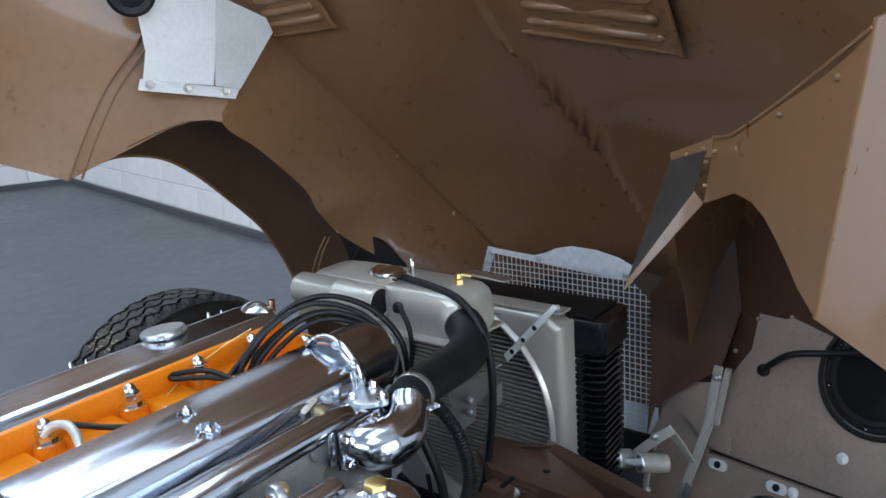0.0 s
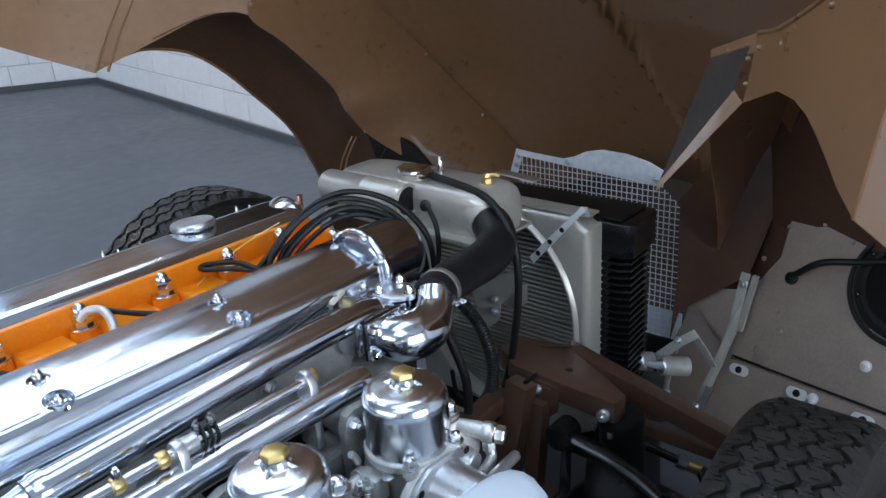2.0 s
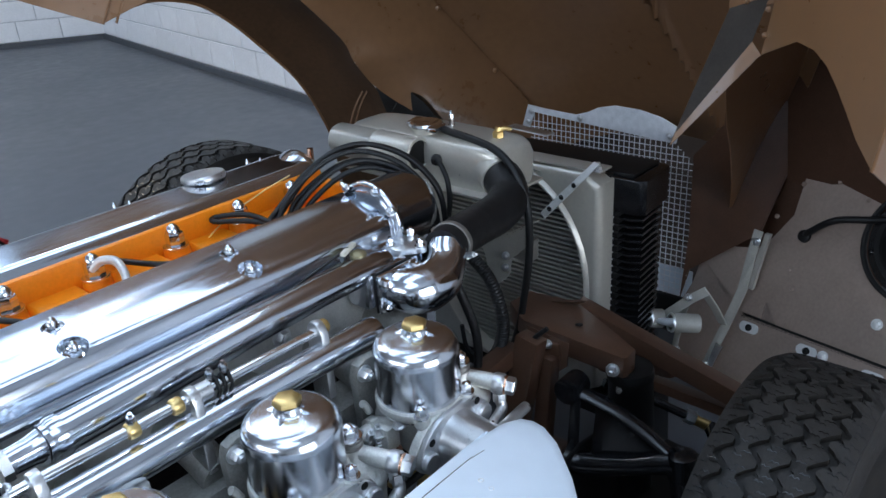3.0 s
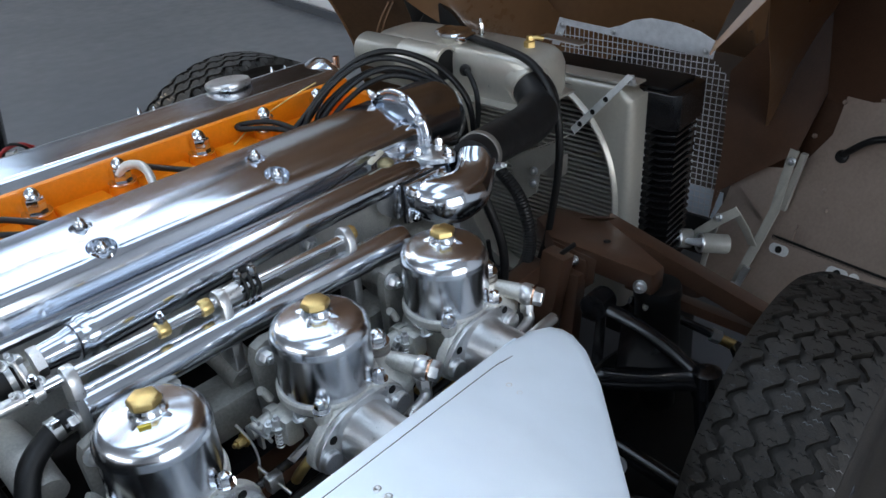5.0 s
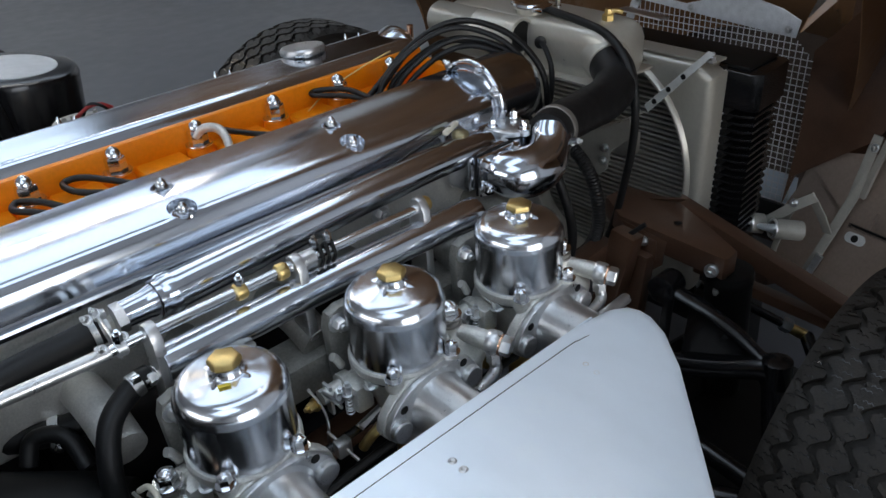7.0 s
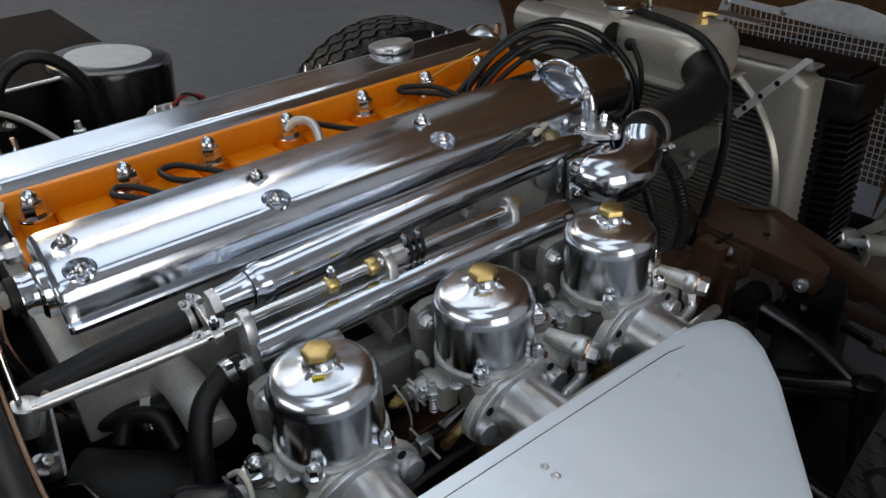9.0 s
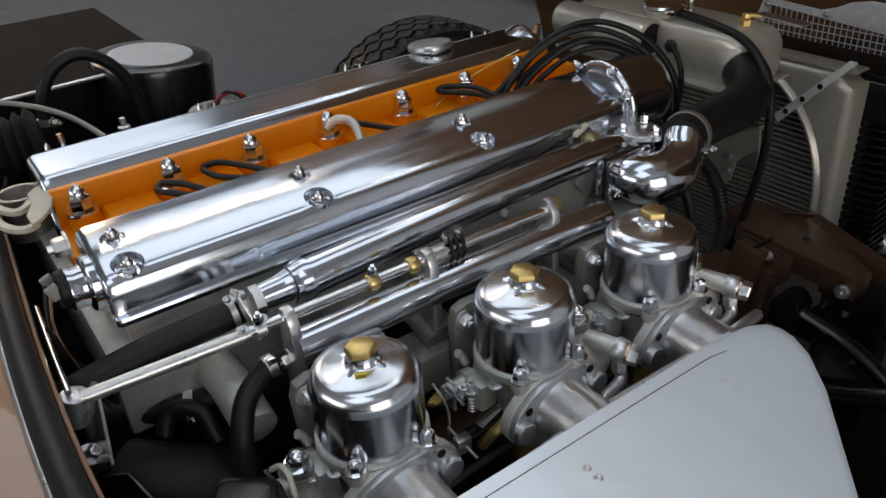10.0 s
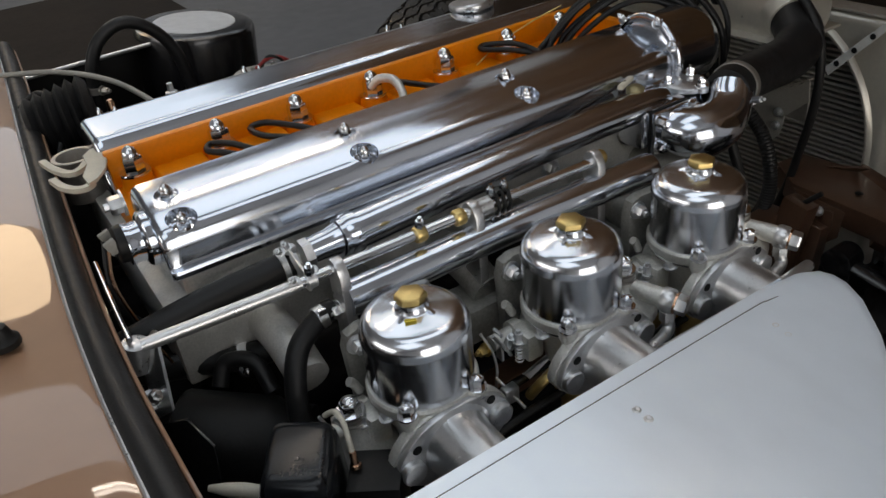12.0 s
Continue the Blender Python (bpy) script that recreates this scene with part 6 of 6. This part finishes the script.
grid = [[p + Vector((-0.55 * f, 0, 0.035 * f ** 0.7)) for f in (0, 0.01, 0.03, 0.08, 0.2, 0.4, 0.7, 1.0)] for p in line]
part("scuttle_skin", sheet(B(), grid, 0.003), BROWN_BODY, sc)
part("edge_lip", tube(B(), [tuple(p + Vector((-0.0035, 0, 0.0035))) for p in line], 0.0022, 8, 1), SATIN, sc, "bright thin edge")
part("edge_lip", tube(B(), [tuple(p + Vector((0.026, 0, -0.004))) for p in line], 0.002, 8, 1), BROWN_BODY, sc)
bm = B()
lathe(bm, (-0.507, 0.167, 0.856), (0, 0, 1), [(0, 0.014), (0.006, 0.014), (0.010, 0.010), (0.02, 0.007), (0.022, 0.0)], 16)
part("catch_stud", bm, SATIN_BLACK, sc)
bm = B()
grid = [[p + Vector((0.018, 0, 0.0)), p + Vector((0.012, 0, -0.03)), p + Vector((0.0, 0, -0.30)), p + Vector((0.0, 0, -0.62))] for p in line]
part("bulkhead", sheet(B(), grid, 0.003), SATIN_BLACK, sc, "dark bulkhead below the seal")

# bracket, rod end and motor at the scuttle
rb = thing("rod_bracket", (-0.415, 0.12, 0.76), "satin steel bracket holding the throttle rod on the bulkhead", "bracket")
part("bearing", lathe(B(), (-0.416, 0.134, 0.800), (0.2, -0.1, 1), [(0, 0.0125), (0.03, 0.0125), (0.031, 0.010)], 22), SATIN, rb)
part("stay_rod", tube(B(), [(-0.414, 0.125, 0.838), (-0.412, 0.20, 0.832), (-0.408, 0.31, 0.826)], 0.0028, 10, 4), CHROME, rb, "thin bright steel stay rod")
part("plate", prism(B(), [(-0.41, 0.145, 0.80), (-0.395, 0.13, 0.835), (-0.393, 0.118, 0.84), (-0.405, 0.085, 0.775), (-0.42, 0.09, 0.77)], (0.003, 0.002, 0)), ZINC, rb)
part("bolt", bolt(B(), (-0.418, 0.10, 0.785), (0.5, -0.5, 0.6), 0.007, 0.010), ZINC, rb)
wm = thing("wiper_motor", (-0.37, 0.14, 0.57), "black cylindrical wiper motor on the bulkhead", "motor")
part("mount", prism(B(), [(-0.42, 0.13, 0.73), (-0.395, 0.10, 0.745), (-0.385, 0.06, 0.735), (-0.395, 0.03, 0.69), (-0.42, 0.045, 0.66)], (0.003, 0.003, 0), 0.001), BLACK, wm)
part("motor_body", lathe(B(), (-0.40, 0.165, 0.675), (0.75, -0.6, -0.12), [(0, 0.044), (0.004, 0.05), (0.10, 0.05), (0.105, 0.046), (0.14, 0.044)], 32), SATIN_BLACK, wm)
bm = B()
tube(bm, [(-0.345, 0.175, 0.705), (-0.33, 0.185, 0.725), (-0.305, 0.165, 0.725), (-0.30, 0.135, 0.70)], 0.009, 12, 5)
part("cable", bm, RUBBER, wm)
bx = thing("coil_box", (-0.33, -0.02, 0.66), "glossy black plastic box with embossed lettering", "box")
bm = B()
rings = []
for z, k in ((0.62, 1.06), (0.66, 1.05), (0.735, 0.99), (0.746, 0.95), (0.753, 0.88), (0.757, 0.78), (0.758, 0.6)):
    c = Vector((-0.330, -0.017, z))
    u, w = Vector((0.040, -0.032, 0)) * 0.66, Vector((-0.038, -0.062, 0)) * 0.64
    ring = []
    for j in range(28):
        t = math.tau * j / 28
        ring.append(c + u * (k * math.copysign(abs(math.cos(t)) ** 0.32, math.cos(t))) + w * (k * math.copysign(abs(math.sin(t)) ** 0.32, math.sin(t))))
    rings.append(ring)
skin(bm, rings)
part("case", bm, mat("glossy_black_plastic", (0.009, 0.010, 0.012), 0.2, 0, 0.2, 40, 0.03, 60, spec=0.3), bx, smooth=60)
for k in range(5):
    q = Vector((-0.330, 0.008, 0.750)).lerp(Vector((-0.356, -0.030, 0.750)), k / 4)
    part("letter_bar", box(B(), q, (0.0085, 0.0016, 0.0022), (0, -38, 38), 0.0004), CREAM, bx)
part("vent_tube", tube(B(), [(-0.286, 0.024, 0.742), (-0.280, 0.012, 0.752), (-0.279, -0.003, 0.751), (-0.282, -0.017, 0.742), (-0.284, -0.026, 0.732)], 0.0028, 10, 6), CREAM, bx, "milky plastic vent tube")
part("vent_nozzle", lathe(B(), (-0.284, -0.026, 0.734), (-0.1, -0.35, -1), [(0, 0.0036), (0.012, 0.0036), (0.013, 0.0055), (0.016, 0.0055)], 12), COPPER, bx)
part("terminal", tube(B(), [(-0.404, 0.029, 0.722), (-0.392, 0.020, 0.720), (-0.378, 0.009, 0.718), (-0.364, -0.003, 0.716)], [0.003, 0.006, 0.0075, 0.0065], 10, 4), CREAM, bx)
part("base", box(B(), (-0.272, -0.042, 0.667), (0.05, 0.05, 0.10), (0, 0, -35), 0.004), SATIN_BLACK, bx)
pipe_thing("heater_hose", [(-0.238, 0.170, 0.822), (-0.262, 0.172, 0.818), (-0.333, 0.182, 0.808), (-0.425, 0.19, 0.79)], 0.0155, RUBBER, "black rubber heater hose to the bulkhead", "hose", "heater hoses")
pipe_thing("vacuum_hose", [(-0.222, 0.115, 0.785), (-0.24, 0.112, 0.783), (-0.275, 0.098, 0.765), (-0.295, 0.075, 0.72), (-0.30, 0.055, 0.65), (-0.29, 0.05, 0.56)], 0.0115, RUBBER, "black rubber hose curving down behind carburettor", "hose", "heater hoses")
cl = thing("hose_clip", (-0.243, 0.112, 0.765), "bright steel worm drive hose clip", "hose clip", "hose clips")
part("band", lathe(B(), (-0.234, 0.1125, 0.784), (-1, -0.08, -0.12), [(0, 0.0125), (0.010, 0.0127), (0.0102, 0.011)], 20), ZINC, cl)
part("screw", box(B(), (-0.239, 0.104, 0.795), (0.009, 0.005, 0.007), bevel=0.001), CHROME, cl)
pipe_thing("lower_hose", [(-0.28, 0.19, 0.712), (-0.305, 0.195, 0.712), (-0.35, 0.215, 0.715), (-0.42, 0.25, 0.715)], 0.015, RUBBER, "black lower heater hose in shadow", "hose", "heater hoses")
cl2 = thing("hose_clip", (-0.307, 0.197, 0.695), "bright steel worm drive hose clip", "hose clip", "hose clips")
part("band", lathe(B(), (-0.302, 0.1955, 0.712), (-1, 0.4, 0), [(0, 0.0162), (0.010, 0.0164), (0.0102, 0.014)], 20), ZINC, cl2)
part("screw", bolt(B(), (-0.312, 0.183, 0.706), (0, -1, 0.2), 0.006, 0.010), CHROME, cl2)
pipe_thing("battery_cable", [(-0.41, 0.27, 0.79), (-0.37, 0.25, 0.74), (-0.31, 0.24, 0.70), (-0.26, 0.24, 0.66)], 0.006, RUBBER, "black cable behind the engine", "cable", "cables")

# tachometer drive on the rear of the near cover
tg = thing("tacho_drive", (-0.385, 0.262, 0.80), "grey round tacho generator behind the cam cover", "tacho generator")
part("drum", lathe(B(), (-0.350, 0.262, 0.858), (-1, 0, 0.05), [(0, 0.030), (0.007, 0.030), (0.010, 0.027), (0.011, 0.022), (0.020, 0.0215), (0.022, 0.0225), (0.026, 0.0225), (0.027, 0.018)], 28), POLISH, tg, "polished drive housing on the cover's end")
part("cap", lathe(B(), (-0.3765, 0.262, 0.862), (-1, 0, 0.05), [(0, 0.0205), (0.008, 0.0195), (0.010, 0.017), (0.0102, 0)], 24), SATIN_BLACK, tg)
for dy in (-0.012, 0.012):
    part("terminal", box(B(), (-0.390, 0.262 + dy, 0.868), (0.012, 0.006, 0.016), (0, -20, 0), 0.0015), GREEN_GREY, tg)
part("wire", tube(B(), [(-0.394, 0.25, 0.868), (-0.402, 0.238, 0.83), (-0.39, 0.225, 0.77), (-0.375, 0.22, 0.72)], 0.0018, 8, 6), COPPER, tg)
part("wire", tube(B(), [(-0.394, 0.274, 0.868), (-0.405, 0.255, 0.82), (-0.39, 0.235, 0.75)], 0.0025, 8, 6), RUBBER, tg)
th = thing("linkage_lever", (-0.375, 0.47, 0.84), "cream painted lever and round can behind the engine", "lever")
part("can", lathe(B(), (-0.372, 0.548, 0.80), (0, 0, 1), [(0, 0.026), (0.052, 0.026), (0.055, 0.0285), (0.060, 0.0285), (0.061, 0.026), (0.060, 0.0225), (0.040, 0.020), (0.038, 0.0)], 32), GREY_ALLOY, th)
part("lever", prism(B(), [(-0.367, 0.492, 0.872), (-0.356, 0.506, 0.872), (-0.341, 0.514, 0.872), (-0.337, 0.500, 0.872), (-0.344, 0.462, 0.872), (-0.351, 0.436, 0.872), (-0.366, 0.412, 0.872), (-0.378, 0.403, 0.872), (-0.379, 0.431, 0.872), (-0.366, 0.462, 0.872)], (0, 0, 0.005), 0.001), CREAM, th)
BAR = [[(-0.410, 0.530), (-0.404, 0.500), (-0.396, 0.477), (-0.386, 0.464), (-0.374, 0.470), (-0.364, 0.486)], [(-0.410, 0.462), (-0.404, 0.434), (-0.394, 0.415), (-0.382, 0.409), (-0.372, 0.416)]]
for row in BAR:
    rings = []
    path = smooth_path([(x, y, 0.870) for x, y in row], 5)
    for a, p in enumerate(path):
        t = (path[min(a + 1, len(path) - 1)] - path[max(a - 1, 0)]).normalized()
        s = Vector((-t.y, t.x, 0)) * 0.0042
        rings.append([p + s + Vector((0, 0, 0.003)), p - s + Vector((0, 0, 0.003)), p - s - Vector((0, 0, 0.003)), p + s - Vector((0, 0, 0.003))])
    part("lever_bar", skin(B(), rings), CREAM, th)
part("nut", bolt(B(), (-0.354, 0.352, 0.864), (-1, 0, 0), 0.011, 0.014), ZINC, th)

# ---- far side of the engine bay ----
sp = thing("side_panel", (-0.25, 1.2, G), "dark painted inner side panel of the engine bay", "side panel")
bm = B()
box(bm, (-0.31, 1.42, 0.449), (0.62, 0.5, 0.765), bevel=0.006)
part("panel", bm, SATIN_BLACK, sp)
part("panel_top", prism(B(), [(-0.62, 1.02, 0.834), (0.0, 1.06, 0.834), (0.0, 1.66, 0.834), (-0.62, 1.66, 0.834)], (0, 0, 0.004)), mat("dark_brown_panel", (0.014, 0.010, 0.008), 0.7, 0, 0.4, 12, 0.1, 60, spec=0.06), sp)
part("panel_edge", tube(B(), [(-0.62, 1.02, 0.838), (-0.13, 1.05, 0.838)], 0.004, 8, 1), SATIN, sp)
af = thing("air_filter", (-0.02, 1.10, G), "black drum air filter with white gauze disc on top", "air filter")
tilt = Vector((0.10, -0.05, 1)).normalized()
base = Vector((-0.03, 1.10, 0.853)) - tilt * 0.30
part("drum", lathe(B(), base, tilt, [(0, 0.118), (0.278, 0.118), (0.288, 0.114), (0.292, 0.104), (0.292, 0.082), (0.289, 0.080)], 56), BLACK, af)
part("drum_band", lathe(B(), base + tilt * 0.15, tilt, [(0, 0.118), (0.001, 0.1205), (0.011, 0.1205), (0.012, 0.118)], 56), SATIN_BLACK, af)
part("gauze", lathe(B(), base + tilt * 0.2896, tilt, [(0, 0.0815), (0.0035, 0.0805), (0.0040, 0.076), (0.0041, 0.04), (0.0042, 0.0)], 56), WHITE_GAUZE, af, "white perforated gauze disc")
part("stand", lathe(B(), (base.x, base.y, G), (0, 0, 1), [(0, 0.13), (base.z - G + 0.03, 0.11)], 24), SATIN_BLACK, af)
pipe_thing("breather_hose", [(-0.275, 0.95, 0.70), (-0.271, 0.95, 0.80), (-0.262, 0.95, 0.855), (-0.235, 0.95, 0.895), (-0.19, 0.95, 0.912), (-0.145, 0.95, 0.888), (-0.115, 0.95, 0.838), (-0.105, 0.95, 0.76), (-0.10, 0.95, 0.66)], 0.0112, RUBBER, "thick black hose arching beside the filter", "hose")
bc = thing("hose_clip", (-0.268, 0.95, 0.80), "dark steel hose clip on the arching hose", "hose clip", "hose clips")
part("band", lathe(B(), (-0.271, 0.95, 0.805), (0.1, 0, 1), [(0, 0.0130), (0.012, 0.0132), (0.0122, 0.0115)], 20), GREY_ALLOY, bc)
part("screw", bolt(B(), (-0.262, 0.935, 0.812), (0.6, -0.8, 0), 0.006, 0.012), GREY_ALLOY, bc)
pipe_thing("control_cable", [(-0.40, 1.03, 0.855), (-0.322, 0.939, 0.862), (-0.261, 0.80, 0.865), (-0.225, 0.66, 0.850), (-0.21, 0.62, 0.82)], 0.0044, GREEN_GREY, "grey sheathed control cable behind the engine", "cable", "cables")
bl = thing("rubber_bellows", (-0.34, 0.75, 0.78), "black ribbed rubber bellows by the bulkhead", "bellows")
prof = []
for k in range(6):
    prof += [(0.016 * k, 0.040 + 0.002 * k), (0.016 * k + 0.008, 0.050 + 0.0025 * k)]
prof.append((0.098, 0.05))
part("bellows_body", lathe(B(), (-0.40, 0.76, 0.835), (0.9, -0.12, 0.05), prof, 28), RUBBER, bl, smooth=25)
part("support", box(B(), (-0.34, 0.74, 0.70), (0.12, 0.08, 0.2), bevel=0.006), SATIN_BLACK, bl)
part("nipple", lathe(B(), (-0.285, 0.715, 0.83), (0, 0, 1), [(0, 0.006), (0.03, 0.006), (0.034, 0.004)], 10), COPPER, bl)
part("cable", tube(B(), [(-0.40, 0.83, 0.85), (-0.37, 0.80, 0.875), (-0.355, 0.755, 0.865), (-0.365, 0.72, 0.83), (-0.385, 0.70, 0.80)], 0.0055, 10, 6), RUBBER, bl)
st = thing("terminal_post", (-0.195, 0.715, 0.70), "threaded steel post with nut behind far cover", "post")
part("post", lathe(B(), (-0.192, 0.72, 0.72), (0, 0, 1), [(0, 0.007), (0.115, 0.007), (0.116, 0.0095), (0.128, 0.0095), (0.130, 0.005), (0.142, 0.0045)], 12), ZINC, st)
part("plate", box(B(), (-0.14, 0.72, 0.83), (0.13, 0.03, 0.004), (0, 4, 0), 0.001), CREAM, st)
part("foot", box(B(), (-0.17, 0.72, 0.62), (0.08, 0.05, 0.22), bevel=0.004), SATIN_BLACK, st)
rbx = thing("regulator", (-0.03, 0.75, 0.70), "small grey electrical unit with twisted red wires", "regulator")
part("case", lathe(B(), (-0.035, 0.76, 0.72), (0, 0, 1), [(0, 0.05), (0.09, 0.05), (0.105, 0.042), (0.108, 0.02)], 24), GREY_ALLOY, rbx)
for k in range(3):
    part("wire", tube(B(), [(-0.055 + 0.01 * k, 0.75, 0.825), (-0.03 + 0.006 * k, 0.748, 0.842 + 0.004 * k), (0.0, 0.752 - 0.006 * k, 0.846), (0.02, 0.75, 0.835 - 0.008 * k)], 0.0025, 8, 5), RED if k < 2 else RUBBER, rbx)
for x, mt_ in ((-0.062, GREEN_GREY), (-0.048, GREEN_GREY), (-0.012, CHROME)):
    part("spade", box(B(), (x, 0.742, 0.83), (0.007, 0.004, 0.026), bevel=0.0008), mt_, rbx)
ex = thing("exhaust_side", (0.02, 0.68, G + 0.1), "dark exhaust manifold and ancillaries beyond the engine", "exhaust manifold")
for k in range(3):
    x = -0.2 + 0.22 * k
    part("exhaust_pipe", tube(B(), [(x, 0.61, 0.74), (x + 0.02, 0.67, 0.73), (x + 0.03, 0.70, 0.64), (x + 0.02, 0.70, 0.40)], 0.03, 14, 5), BLACK, ex)
part("tray", box(B(), (-0.1, 0.80, 0.42), (0.7, 0.36, 0.3), bevel=0.01), SATIN_BLACK, ex)

# under the carburettors: added dark pan in place of shade, rods
ua = thing("undertray", (-0.05, -0.02, G), "added dark tray where the sump area lies in shade", "undertray")
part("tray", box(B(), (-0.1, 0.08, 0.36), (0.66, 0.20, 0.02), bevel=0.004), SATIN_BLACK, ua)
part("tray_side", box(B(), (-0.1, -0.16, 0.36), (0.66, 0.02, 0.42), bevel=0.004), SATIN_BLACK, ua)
lk = thing("cross_linkage", (-0.1, 0.02, 0.63), "thin black jet linkage rods with bright clevis", "linkage")
part("rod", tube(B(), [(-0.19, 0.02, 0.645), (-0.10, 0.015, 0.66), (0.0, 0.012, 0.668), (0.19, 0.012, 0.668)], 0.005, 10, 4), BLACK, lk)
part("rod", tube(B(), [(-0.16, -0.01, 0.625), (-0.05, -0.01, 0.64), (0.19, -0.01, 0.645)], 0.005, 10, 4), SATIN_BLACK, lk)
part("clevis", box(B(), (-0.085, 0.005, 0.663), (0.018, 0.012, 0.02), bevel=0.002), ZINC, lk)
part("clevis_pin", tube(B(), [(-0.078, -0.012, 0.65), (-0.092, 0.02, 0.68)], 0.002, 8, 2), ZINC, lk)
part("stop", prism(B(), [(-0.06, 0.01, 0.672), (-0.02, 0.005, 0.69), (-0.018, 0.005, 0.685), (-0.055, 0.008, 0.664)], (0, 0.003, 0)), ZINC, lk)

# ---- wall blocks, each a piece of its wall ----
BW, BH, J = 0.44, 0.215, 0.010
random.seed(11)
block_mesh = {}


def block(w, wall_ob, a, d, n):
    key = (round(w, 3), wall_ob.name, random.randrange(3))
    if key not in block_mesh:
        bm = B()
        r = bmesh.ops.create_cube(bm, size=1, matrix=Matrix.Diagonal((w - J, 0.012, BH - J, 1)))
        bmesh.ops.bevel(bm, geom=list(bm.edges), offset=0.004, segments=1, affect="EDGES")
        for v in bm.verts:
            v.co += Vector((random.uniform(-1, 1), random.uniform(-1, 1), random.uniform(-1, 1))) * 0.0012
        me = bpy.data.meshes.new("block")
        bm.to_mesh(me)
        bm.free()
        me.materials.append(BLOCK)
        block_mesh[key] = me
    ob = new("block", block_mesh[key])
    m = Matrix(((d.x, n.x, 0, a.x), (d.y, n.y, 0, a.y), (0, 0, 1, a.z), (0, 0, 0, 1)))
    ob.parent = wall_ob
    ob.matrix_basis = Matrix.Translation(-wall_ob.location) @ m


for wall_ob, d, n, length, courses in ((wall_left, WA, n_left, 5.2, 9), (wall_front, WB, n_front, 9.0, 9)):
    for c in range(courses):
        s = 0.0
        z = G + 0.055 + BH * (c + 0.5)
        first = BW / 2 if c % 2 else BW
        while s < length:
            w = first if s == 0 else BW
            block(w, wall_ob, CORNER + d * (s + w / 2) - n * 0.004 + Vector((0, 0, z - G)), d, n)
            s += w
